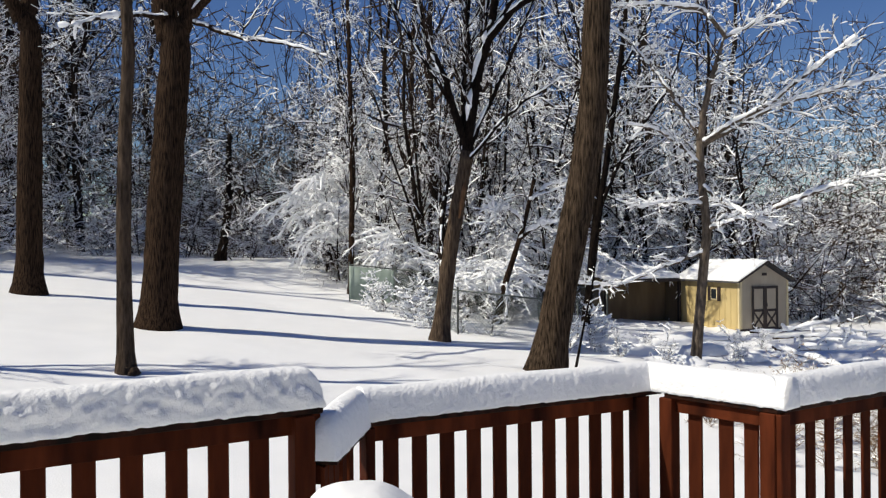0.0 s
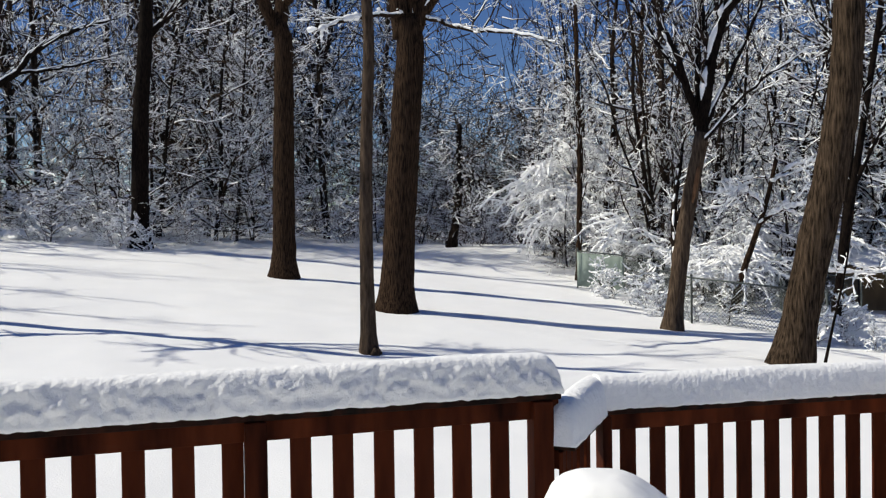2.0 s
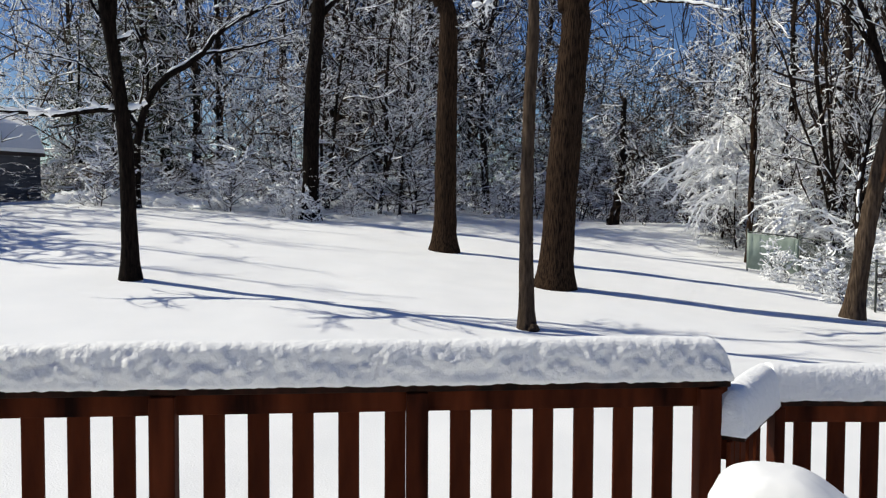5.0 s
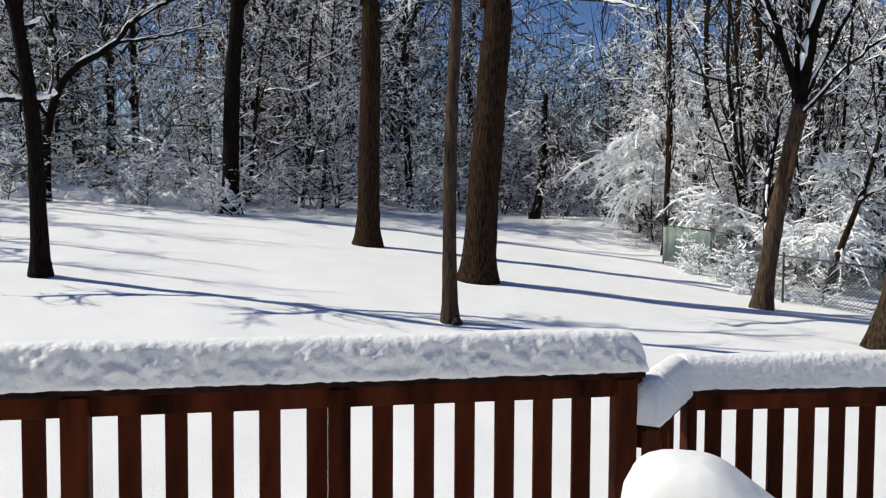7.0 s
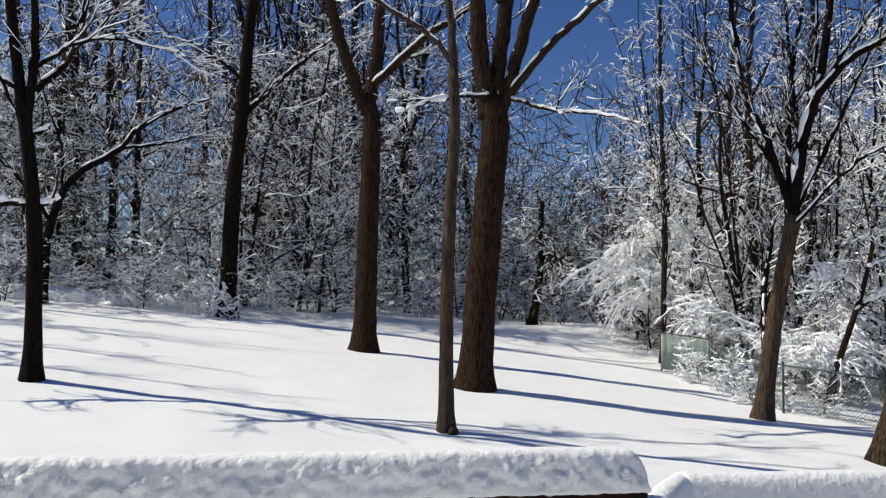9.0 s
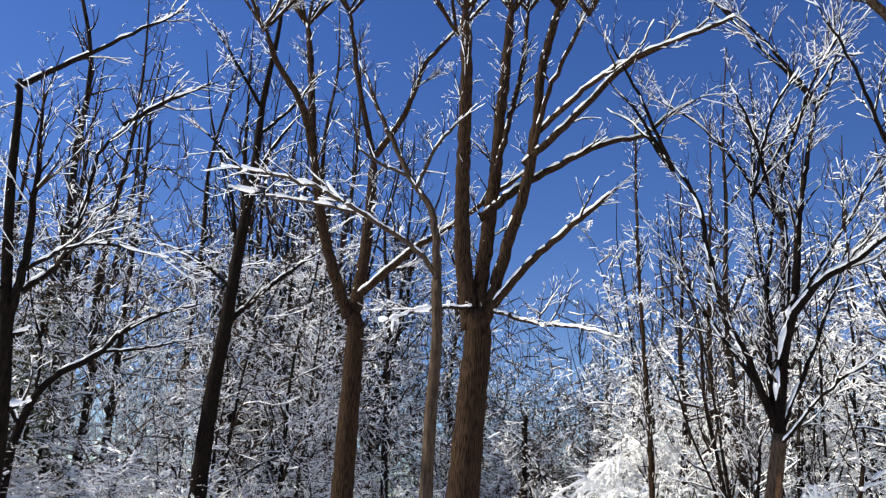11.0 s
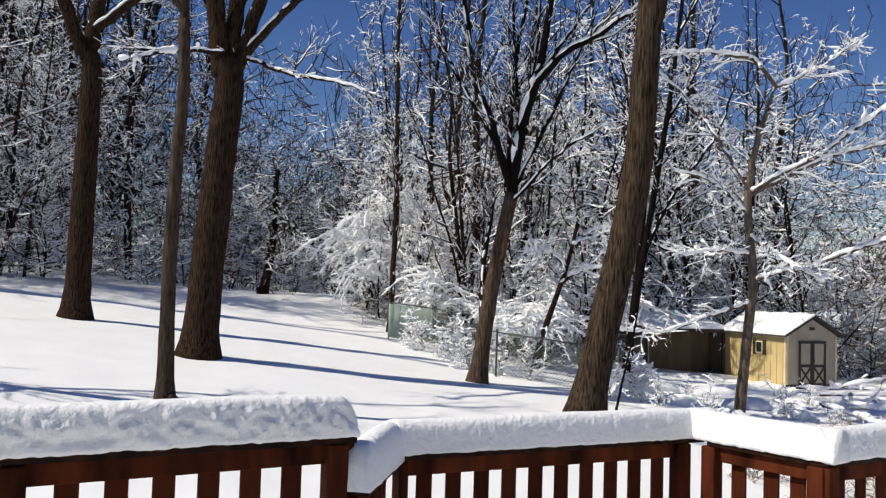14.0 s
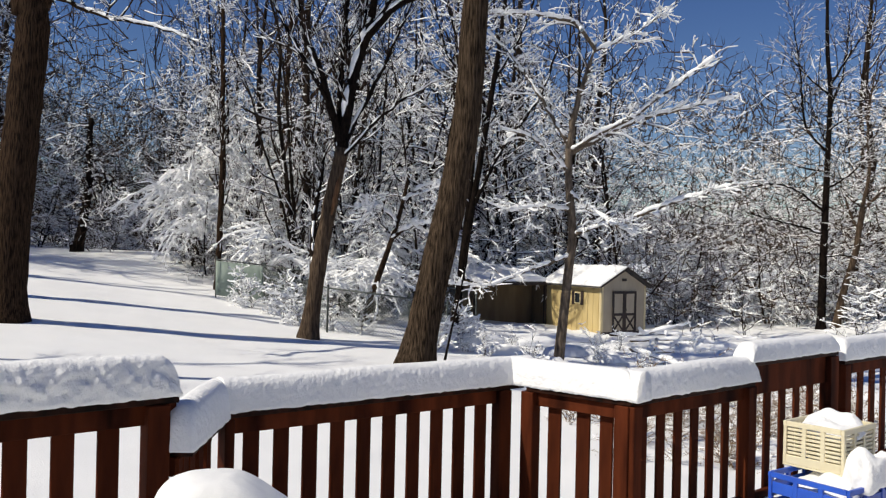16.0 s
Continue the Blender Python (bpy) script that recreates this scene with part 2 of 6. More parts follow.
    @staticmethod
    def rings(at, d, r, sides):
        d = d / (np.linalg.norm(d, axis=1)[:, None] + 1e-9)
        u = np.cross(d, np.where(np.abs(d[:, 2:3]) > 0.9, [[1.0, 0, 0]], [[0, 0, 1.0]]))
        u /= np.linalg.norm(u, axis=1)[:, None] + 1e-9
        w = np.cross(u, d)
        a = np.arange(sides) * 2 * np.pi / sides + 0.5 * np.pi
        return at[:, None] + (u[:, None] * np.cos(a)[None, :, None] + w[:, None] * np.sin(a)[None, :, None]) * r[:, None, None]

    def tube(self, pts, radii, sides, wobble=0.0, seed=0, cap=True):
        """One smooth tube along a line."""
        pts, radii = np.asarray(pts, float), np.asarray(radii, float)
        d = np.gradient(pts, axis=0)
        d /= np.linalg.norm(d, axis=1)[:, None] + 1e-9
        u = np.cross(d, [[0.31, 0.95, 0.02]])
        u /= np.linalg.norm(u, axis=1)[:, None] + 1e-9
        w = np.cross(u, d)
        a = np.arange(sides) * 2 * np.pi / sides
        rr = np.repeat(radii[:, None], sides, 1)
        if wobble:
            rg = np.random.RandomState(seed)
            rr = rr * (1 + wobble * rg.randn(1, sides) * 0.6 + wobble * 0.5 * rg.randn(len(pts), sides))
        v = pts[:, None] + (u[:, None] * np.cos(a)[None, :, None] + w[:, None] * np.sin(a)[None, :, None]) * rr[:, :, None]
        m = len(pts)
        f = [(i * sides + j, i * sides + (j + 1) % sides, (i + 1) * sides + (j + 1) % sides, (i + 1) * sides + j)
             for i in range(m - 1) for j in range(sides)]
        if cap:
            f.append(tuple(range(sides))[::-1])
            f.append(tuple((m - 1) * sides + j for j in range(sides)))
        self.v.append(v.reshape(-1, 3))
        self.f.extend([tuple(i + self.n for i in q) for q in f])
        self.n += m * sides

    def mesh(self, name, smooth=True):
        v = np.concatenate(self.v) if self.v else np.zeros((0, 3))
        return mesh_from(name, v.tolist(), self.f, smooth)


def smooth_line(pts, step):
    """A rounded line through the given points."""
    p = np.asarray(pts, float)
    if len(p) == 2:
        k = max(2, int(np.linalg.norm(p[1] - p[0]) / step) + 1)
        return p[0] + (p[1] - p[0]) * np.linspace(0, 1, k)[:, None]
    q = np.vstack([2 * p[0] - p[1], p, 2 * p[-1] - p[-2]])
    out = []
    for i in range(1, len(q) - 2):
        k = max(2, int(np.linalg.norm(q[i + 1] - q[i]) / step) + 1)
        t = np.linspace(0, 1, k, endpoint=False)[:, None]
        a, b, c, d = q[i - 1], q[i], q[i + 1], q[i + 2]
        out.append(0.5 * (2 * b + (c - a) * t + (2 * a - 5 * b + 4 * c - d) * t ** 2 + (3 * b - a - 3 * c + d) * t ** 3))
    out.append(p[-1:])
    return np.vstack(out)


# ---- ground ----
def ground_z(x, y):
    X, Y = np.clip(np.asarray(x) / 10, -3, 3), np.clip(np.asarray(y) / 10, -1, 4)
    hump = 0.3 * np.exp(-((np.asarray(x) + 26.0) ** 2 + (np.asarray(y) - 19.3) ** 2) / 50)
    hump = hump + 0.5 * np.exp(-((np.asarray(x) + 5.0) ** 2 + (np.asarray(y) - 38.0) ** 2) / 44)      # the lawn's far crest
    hump = hump + 0.45 * np.exp(-((np.asarray(x) + 5.0) ** 2 + (np.asarray(y) - 36.5) ** 2) / 20)
    return (hump - 1.235 - 0.807 * X + 0.597 * Y + 0.156 * X * X - 0.124 * X * Y - 0.107 * Y * Y + 0.099 * X ** 3 + 0.01 * X * X * Y)


def relief(x, y):
    rough = max(0.0, min(1.0, (x - 3.2) / 1.5)) * max(0.0, min(1.0, (y - 8) / 3)) * max(0.0, min(1.0, (34 - y) / 4))     # brush and logs under the snow by the shed
    lumps = 0.1 * noise.noise((x * 0.8, y * 0.8, 1.3)) + 0.09 * noise.noise((x * 1.9, y * 1.9, 5.2)) if rough else 0.0
    return 0.05 * noise.noise((x * 0.35, y * 0.35, 3.1)) + 0.03 * noise.noise((x * 0.9, y * 1.6, 7.7)) + rough * lumps


def ground_at(x, y):
    return float(ground_z(x, y)) + relief(x, y)


def build_ground():
    def axis(lo, hi, step, far):
        a = list(np.arange(lo, hi + 0.01, step))
        s, left, right = step, [], []
        x = lo
        while x > -far:
            s *= 1.25
            x -= s
            left.append(x)
        s, x = step, hi
        while x < far:
            s *= 1.25
            x += s
            right.append(x)
        return left[::-1] + a + right

    xs, ys = axis(-26, 26, 0.28, 900), axis(1, 42, 0.28, 900)
    v = [(x, y, ground_at(x, y)) for y in ys for x in xs]
    w = len(xs)
    f = [(j * w + i, j * w + i + 1, (j + 1) * w + i + 1, (j + 1) * w + i) for j in range(len(ys) - 1) for i in range(w - 1)]
    g = part("ground", mesh_from("ground", v, f, True), SNOW)
    tagged(g, "smooth white snow covering the sloping back yard", "snowy ground", kind="structure")


build_ground()

# ---- the wooded rise far behind everything, added to block the pale horizon ----
def far_ridge():
    v, f = [], []
    n = 180
    for i in range(n + 1):
        a = 2 * math.pi * i / n
        c, d = math.sin(a), math.cos(a)
        top = 9 + 4 * noise.noise((c * 6, d * 6, 0.3)) + 1.6 * noise.noise((c * 34, d * 34, 2.0))
        for r, z in ((150, -6), (158, top * 0.55), (168, top), (185, top), (200, -6)):
            v.append((c * r, d * r, z + 0.8 * noise.noise((c * r * 0.3, d * r * 0.3, z))))
    for i in range(n):
        for k in range(4):
            a = i * 5 + k
            f.append((a, a + 1, a + 6, a + 5))
    ob = part("backdrop", mesh_from("backdrop", v, f, True), FAR_WOODS)
    tagged(ob, "distant rise covered in grey-brown frosted woods", "wooded ridge", kind="structure")


far_ridge()

# ---- trees ----
def unit(v):
    return v / (np.linalg.norm(v) + 1e-9)


def sprout(rg, line, r0, r1, out, level, per_m, reach, rise, first=0.15, segs=3, ahead=(0.35, 0.9), bend=0.36):
    """Grows side shoots from a line; out collects (points, start radius, end radius, level)."""
    seg = np.linalg.norm(np.diff(line, axis=0), axis=1)
    length = seg.sum()
    count = rg.poisson(per_m * length * (1 - first))
    if level == 0:
        count = max(count, 1)
    s = np.concatenate([[0], np.cumsum(seg)])
    for k in range(count):
        f = first + (1 - first) * rg.rand() ** 0.8
        i = min(int(np.searchsorted(s, f * length)) - 1, len(line) - 2)
        i = max(i, 0)
        p = line[i] + (line[i + 1] - line[i]) * ((f * length - s[i]) / (seg[i] + 1e-9))
        d = unit(line[i + 1] - line[i])
        side = unit(np.cross(d, rg.randn(3)) * np.array([1, 1, 0.5]))
        go = unit(d * rg.uniform(*ahead) + side * rg.uniform(0.6, 1.1) + np.array([0, 0, rise]))
        n = reach * rg.uniform(0.45, 1.15) * (1.15 - 0.6 * f)
        r = min((r0 + (r1 - r0) * f) * 0.6, 0.012 + 0.016 * n)
        pts = [p]
        for j in range(segs):
            go = unit(go + bend * rg.randn(3) + np.array([0, 0, rise * 0.35]))
            pts.append(pts[-1] + go * n / segs)
        out.append((np.array(pts), r, max(0.004, r * 0.35), level))


def crown(rg, limbs, levels, ahead=(0.35, 0.9), bend=0.36):
    """Shoots upon shoots: levels holds (per metre, reach, rise, segments) for each order."""
    rank, made = list(limbs), []
    for k, (per_m, reach, rise, segs) in enumerate(levels):
        fresh = []
        for line, r0, r1, _ in rank:
            sprout(rg, line, r0, r1, fresh, k + 1, per_m, reach, rise, 0.12, segs, ahead, bend)
        made += fresh
        rank = fresh
    return made


def shoots_mesh(name, shoots, sides=3, floor=0.006):
    sp = Soup()
    sp.twigs([(pts, np.maximum(np.linspace(r0, r1, len(pts)), floor)) for pts, r0, r1, _ in shoots], sides)
    return sp.mesh(name, sides > 3)


def snow_mesh(rg, name, lines, cover, thick, sides=4, limb_thick=0.8, solid=(), fine=0.0, coat=1.0, small=1.0, drift=(0, 0)):
    """Snow lying along the upper sides of branches, thick on level ones and none on steep ones.
    solid: thin twigs that the snow has wrapped altogether."""
    sp = Soup()
    p0, p1, a, b = [], [], [], []
    up = np.array([0, 0, 1.0])
    lee = unit(np.array([drift[0], drift[1], 1.0]))      # the side that the wind has plastered
    for pts, r0, r1, level in lines:
        if fine:
            k = max(1, int(np.linalg.norm(pts[-1] - pts[0]) / (len(pts) - 1) / fine))
            if k > 1:
                t = np.linspace(0, len(pts) - 1, (len(pts) - 1) * k + 1)
                pts = np.stack([np.interp(t, np.arange(len(pts)), pts[:, c]) for c in range(3)], 1)
        rr = np.linspace(r0, r1, len(pts))
        scale = (1.25, 1.0 if small == 1.0 else 0.75, 0.75 * small, 0.6 * small)[min(level, 3)]
        prev = 0.0
        for i in range(len(pts) - 1):
            d = unit(pts[i + 1] - pts[i])
            flat = math.sqrt(max(0.0, 1 - d[2] ** 2))
            if flat < (0.35 if not drift[0] else 0.22) or rg.rand() > cover * (0.35 + 0.75 * flat):
                prev = 0.0
                continue
            s = (thick * scale * rg.uniform(0.35, 1.5) + limb_thick * 0.5 * (rr[i] + rr[i + 1]) * 0.5) * (0.35 + 0.65 * flat)
            start = prev if prev else s * 0.35
            lift = 0.75 * (rr[i] + rr[i + 1]) * 0.5 + 0.35 * s
            side = lee if level < 2 else up
            p0.append(pts[i] + side * lift); p1.append(pts[i + 1] + side * lift); a.append(start); b.append(s)
            prev = s
    sp.frusta(p0, p1, a, b, sides)
    if len(solid):
        base, end = np.array([q[0][0] for q in solid]), np.array([q[0][-1] for q in solid])
        n = np.linalg.norm(end - base, axis=1)
        sp.spindles(base, end, thick * coat * rg.uniform(0.45, 1.15, len(base)), rg.randn(len(base), 3) * n[:, None] * 0.12 + up * n[:, None] * 0.06)
    return sp.mesh(name, sides > 3)


def split_last(rg, shoots, share):
    """Parts the finest shoots into bare ones and ones wrapped in snow."""
    last = max(s[3] for s in shoots)
    bare, wrapped = [], []
    for s in shoots:
        (wrapped if s[3] == last and rg.rand() < share else bare).append(s)
    return bare, wrapped


def high_crown(spec, seed, above, count, reach):
    """Adds boughs at the upper ends of a tree's tall stems."""
    rg = np.random.RandomState(seed)
    tips = [pts[-1] for r0, r1, pts in spec[1] if pts[-1][2] > above]
    for x, y, z in tips:
        for k in range(count):
            a, n = rg.rand() * 6.28, reach * rg.uniform(0.6, 1.2)
            c, s = math.cos(a) * 0.65, math.sin(a) * 0.65
            spec[1].append((0.05, 0.02, [(x, y, z - 0.2), (x + c * n * 0.5, y + s * n * 0.5, z + n * 0.45), (x + c * n, y + s * n, z + n * rg.uniform(0.6, 0.95))]))


def hero_tree(name, spec, seed, bark, levels, label, category="tree", cover=0.85, thick=0.016, flare=0.45, sides=14, trunk_limbs=1,
              wobble=0.05, twig_sides=3, bare_below=0.0, wrap=0.14, ahead=(0.9, 1.7), bend=0.17, drift=(-0.45, -0.75), limb_bark=None):
    """A tree with its own trunk and limbs; twigs and their snow grow from the limbs."""
    (bx, by), limbs = spec
    rg = np.random.RandomState(seed)
    root = empty(name, bx, by, ground_at(bx, by))
    tagged(root, label, category)
    lines = []
    for i, (r0, r1, pts) in enumerate(limbs):
        pts = [(*p,) for p in pts]
        if i == 0:
            pts[0] = (pts[0][0], pts[0][1], -0.3)
        line = smooth_line(pts, 0.3 if i < trunk_limbs else 0.22)
        if i >= trunk_limbs:
            line[1:-1] += rg.randn(len(line) - 2, 3) * 0.012
        rr = np.linspace(r0, r1, len(line))
        if i == 0:
            rr *= 1 + flare * np.exp(-np.maximum(line[:, 2], 0) / 0.28)
            rr *= 1 + 0.02 * rg.randn(len(rr))
        elif i >= trunk_limbs:
            rr[-3:] *= np.array([0.85, 0.6, 0.3])[-min(3, len(rr)):]
        lines.append((line, r0, r1, 0, rr))
    for i, (line, r0, r1, lv, rr) in enumerate(lines):
        sp = Soup()
        sp.tube(line, rr, sides if i < trunk_limbs else 8, wobble if i < trunk_limbs else 0.04, seed + i)
        part("trunk" if i < trunk_limbs else "limb", sp.mesh("trunk" if i < trunk_limbs else "limb"), limb_bark if limb_bark and i >= trunk_limbs else bark, root)
    grown = [(l, a, b, 0) for i, (l, a, b, _, _) in enumerate(lines) if i >= trunk_limbs]
    shoots = crown(rg, grown, levels, ahead, bend)
    if bare_below:
        shoots = [s for s in shoots if s[0][0][2] > bare_below]
    wrapped = []
    if shoots and cover and len(levels) > 2:
        shoots, wrapped = split_last(rg, shoots, wrap * cover)
    if shoots:
        tagged(part("crown", shoots_mesh("crown", shoots, twig_sides), TWIG, root), kind="stuff")
    if cover:
        tagged(part("snow", snow_mesh(rg, "snow", grown + shoots, cover, thick, 5, solid=wrapped, fine=0.09, coat=0.5, small=0.55, drift=drift), TWIG_SNOW, root), "white snow lying along the branches", kind="stuff")
    return root



# ---- limbs of the yard's own trees: start and end radius, then the places along each limb, from the foot of the trunk ----
def limb(spec, r0, r1, *places):
    spec[1].append((r0, r1, list(places)))


TALL_OAK = ((-9.82, 19.82), [])
limb(TALL_OAK, 0.31, 0.23, (0, 0, 0), (0.04, 0.02, 2.4), (0.07, 0.03, 4.62), (0.07, 0.03, 6.23), (-0.1, -0.02, 6.5))
limb(TALL_OAK, 0.17, 0.07, (-0.13, -0.04, 6.42), (-0.45, -0.48, 7.64), (-0.7, -0.91, 8.94), (-0.94, -1.33, 10.91), (-1.19, -1.77, 12.22), (-1.72, -2.4, 13.27), (-1.92, -2.84, 14.21))
limb(TALL_OAK, 0.12, 0.09, (-1.32, -0.68, 11.26), (-1.78, -0.37, 13.98), (-2.26, -0.08, 16.15))
limb(TALL_OAK, 0.18, 0.13, (-0.01, 0.02, 6.51), (0, 0.4, 8.23), (-0.06, 0.74, 10.06), (-0.19, 1.05, 11.72))
limb(TALL_OAK, 0.09, 0.06, (0.24, 0.14, 11.25), (-0.3, 0.06, 13.32), (-0.66, 0.07, 15.24), (-0.89, 0.13, 16.49))
limb(TALL_OAK, 0.1, 0.05, (0.27, 0.16, 11.26), (1.12, 0.18, 12.51), (1.74, 0.08, 14.01), (2.7, 0.09, 15))
limb(TALL_OAK, 0.11, 0.05, (0.08, 0.07, 7.07), (1.35, 0.37, 8.28), (2.54, 0.56, 9.05), (3.75, 0.69, 9.94), (4.69, 0.69, 10.53))

FORKED_OAK = ((-5.74, 16.75), [])
limb(FORKED_OAK, 0.35, 0.28, (0, 0, 0), (0.13, 0.04, 2.08), (0.27, 0.09, 4.09), (0.38, 0.12, 5.5), (0.3, 0.13, 6.14))
limb(FORKED_OAK, 0.2, 0.12, (0.19, 0.1, 5.75), (0.06, -0.21, 8), (0.14, -0.44, 9.93), (0.23, -0.68, 11.49), (0.26, -0.93, 13.38))
limb(FORKED_OAK, 0.18, 0.11, (0.35, 0.15, 6.01), (0.45, 0.34, 7.77), (0.56, 0.53, 9.22), (0.66, 0.72, 11.19), (0.89, 0.94, 14.43))
limb(FORKED_OAK, 0.08, 0.05, (0.66, 0.25, 9.37), (0.88, 0.83, 11.23), (1.05, 1.39, 12.92), (1.06, 1.91, 15.08))
limb(FORKED_OAK, 0.15, 0.1, (0.47, 0.19, 5.89), (0.89, 0.31, 7.47), (1.33, 0.43, 9.12), (1.6, 0.5, 10.69), (1.76, 0.54, 12.32), (2.19, 0.63, 14.03))
limb(FORKED_OAK, 0.07, 0.04, (1.46, 0.46, 9.82), (1.97, 0.24, 11.39), (2.66, 0.04, 12.65), (3.02, -0.23, 13.16))
limb(FORKED_OAK, 0.1, 0.05, (0.58, 0.22, 6.15), (1.46, 0.12, 7.12), (2.36, -0.02, 7.8), (3.36, -0.18, 8.49))
limb(FORKED_OAK, 0.11, 0.03, (0.43, 0.17, 8.39), (1.25, 0.72, 9.32), (2.86, 1.36, 10.38), (3.89, 1.8, 10.75), (4.54, 2.15, 11.4), (5.35, 2.48, 11.95))
limb(FORKED_OAK, 0.09, 0.04, (1.31, 0.43, 9.68), (2.63, 0.33, 10.79), (3.94, 0.14, 11.82), (5.57, -0.14, 12.16), (6.16, -0.52, 12.11))
limb(FORKED_OAK, 0.07, 0.03, (1.67, 0.52, 10.55), (2.83, -0.1, 11.1), (3.92, -0.78, 11.27), (5.14, -1.52, 11.2))
limb(FORKED_OAK, 0.05, 0.02, (0.46, 0.18, 6.28), (-0.13, -0.72, 6.05), (-0.53, -1.59, 5.75), (-0.66, -2.37, 5.38))
limb(FORKED_OAK, 0.05, 0.02, (0.64, 0.24, 6.22), (1.66, 0, 5.81), (2.68, -0.29, 5.59), (3.55, -0.66, 5.25))

SLIM_TREE = ((-4.69, 12.35), [])
limb(SLIM_TREE, 0.115, 0.08, (0, 0, 0), (-0.02, -0.01, 1.76), (0.01, 0, 3.53), (0.06, 0.02, 4.77), (0.01, 0.04, 5.77))
limb(SLIM_TREE, 0.075, 0.03, (0.02, 0.04, 5.68), (-0.07, 0.11, 6.7), (-0.25, 0.15, 7.23), (-0.6, 0.12, 7.77), (-1.11, 0, 8.84), (-1.59, -0.13, 10.07))
limb(SLIM_TREE, 0.05, 0.02, (0, 0.03, 5.87), (-0.28, -0.29, 6.28), (-0.98, -0.83, 6.71), (-1.46, -1.31, 6.99), (-2.04, -1.88, 7.09), (-2.6, -2.51, 7.03))
limb(SLIM_TREE, 0.03, 0.015, (-1.16, -0.47, 6.86), (-1.73, -1.15, 6.88), (-2.22, -1.84, 6.79), (-2.44, -2.4, 6.71))
limb(SLIM_TREE, 0.04, 0.02, (-0.34, -0.1, 7.45), (-0.21, 0.49, 8.51), (0.18, 1.16, 9.44))
limb(SLIM_TREE, 0.03, 0.015, (-0.53, -0.18, 7.63), (-1.13, -0.74, 7.94), (-1.25, -1.08, 8.7))

LEFT_MAPLE = ((-11.44, 10.67), [])
limb(LEFT_MAPLE, 0.16, 0.055, (0, 0, 0), (-0.04, -0.05, 2.25), (-0.15, -0.17, 3.78), (-0.27, -0.3, 4.84), (-0.44, -0.49, 6.62), (-0.53, -0.6, 8.16), (-0.58, -0.66, 8.78))
limb(LEFT_MAPLE, 0.09, 0.03, (-0.18, -0.2, 4.26), (-0.02, -0.27, 5.63), (0.04, -0.45, 7.09), (0.08, -0.66, 8.34))
limb(LEFT_MAPLE, 0.06, 0.025, (-0.1, -0.12, 4.88), (0.13, 0.35, 5.6), (0.21, 0.64, 6.97), (0.13, 0.77, 7.81), (0.34, 1.18, 8.65))
limb(LEFT_MAPLE, 0.05, 0.025, (-0.07, -0.08, 2.88), (-0.3, -0.32, 2.95), (-0.7, -0.75, 2.82), (-1.3, -1.39, 2.84), (-1.9, -2.03, 2.98))
limb(LEFT_MAPLE, 0.035, 0.025, (-0.3, -0.33, 2.93), (-0.4, -0.43, 3.0), (-0.47, -0.5, 3.1))
limb(LEFT_MAPLE, 0.05, 0.02, (-0.24, -0.27, 4.83), (-0.6, -0.65, 5.15), (-1.0, -1.1, 5.32), (-1.7, -1.84, 5.5))
limb(LEFT_MAPLE, 0.035, 0.015, (-0.18, -0.2, 4.15), (-0.38, -0.41, 4.7), (-0.55, -0.6, 5.3), (-0.6, -0.65, 5.9))
limb(LEFT_MAPLE, 0.06, 0.035, (-0.06, -0.06, 2.9), (0.08, 0.09, 2.98), (0.2, 0.21, 3.08))
limb(LEFT_MAPLE, 0.05, 0.03, (-0.13, -0.15, 4.1), (-0.02, -0.02, 4.2), (0.06, 0.07, 4.3))
limb(LEFT_MAPLE, 0.04, 0.015, (-0.12, -0.13, 5.28), (0.69, 0.27, 5.83), (1.95, 0.98, 5.68))
limb(LEFT_MAPLE, 0.06, 0.02, (-0.6, -0.7, 8.6), (0.3, 0.2, 9.8), (1.6, 0.8, 10.8))
limb(LEFT_MAPLE, 0.05, 0.02, (0.3, 1.1, 8.6), (0.9, 1.9, 9.6), (1.2, 2.8, 10.4))

FENCE_TREE = ((-0.14, 18.88), [])
limb(FENCE_TREE, 0.19, 0.15, (0, 0, 0), (0.28, 0, 1.87), (0.52, -0.01, 3.26), (0.71, -0.01, 4.26))
limb(FENCE_TREE, 0.14, 0.1, (0.68, -0.01, 4.09), (0.91, -0.02, 5.76), (1.18, -0.03, 6.78), (1.32, -0.04, 7.32))
limb(FENCE_TREE, 0.09, 0.04, (1.29, -0.04, 7.2), (1.59, 0.21, 9.16), (1.91, 0.45, 10.66), (2.3, 0.67, 12.2))
limb(FENCE_TREE, 0.1, 0.04, (1.16, -0.03, 6.72), (1.84, -0.42, 7.42), (2.53, -0.83, 7.7), (3.38, -1.31, 8.25))
limb(FENCE_TREE, 0.09, 0.04, (0.71, -0.01, 4.32), (0.24, -0.2, 5.76), (-0.17, -0.4, 6.72), (-0.4, -0.61, 8.07), (-0.52, -0.81, 9.16), (-1.01, -1.03, 10.17))
limb(FENCE_TREE, 0.08, 0.04, (0.62, -0.01, 3.73), (0.65, 0.32, 5.96), (0.8, 0.65, 7.82), (1.13, 0.97, 9.64))
limb(FENCE_TREE, 0.09, 0.05, (0.18, 0, 1.07), (0.11, 0.75, 2.58), (0.37, 1.5, 4.37))
limb(FENCE_TREE, 0.06, 0.02, (0.72, 0, 4.3), (1.7, 0.3, 6.4), (2.7, 0.5, 8.9))
limb(FENCE_TREE, 0.06, 0.02, (0.9, 0, 5.6), (0.72, 0.4, 7.5), (0.6, 0.7, 10))
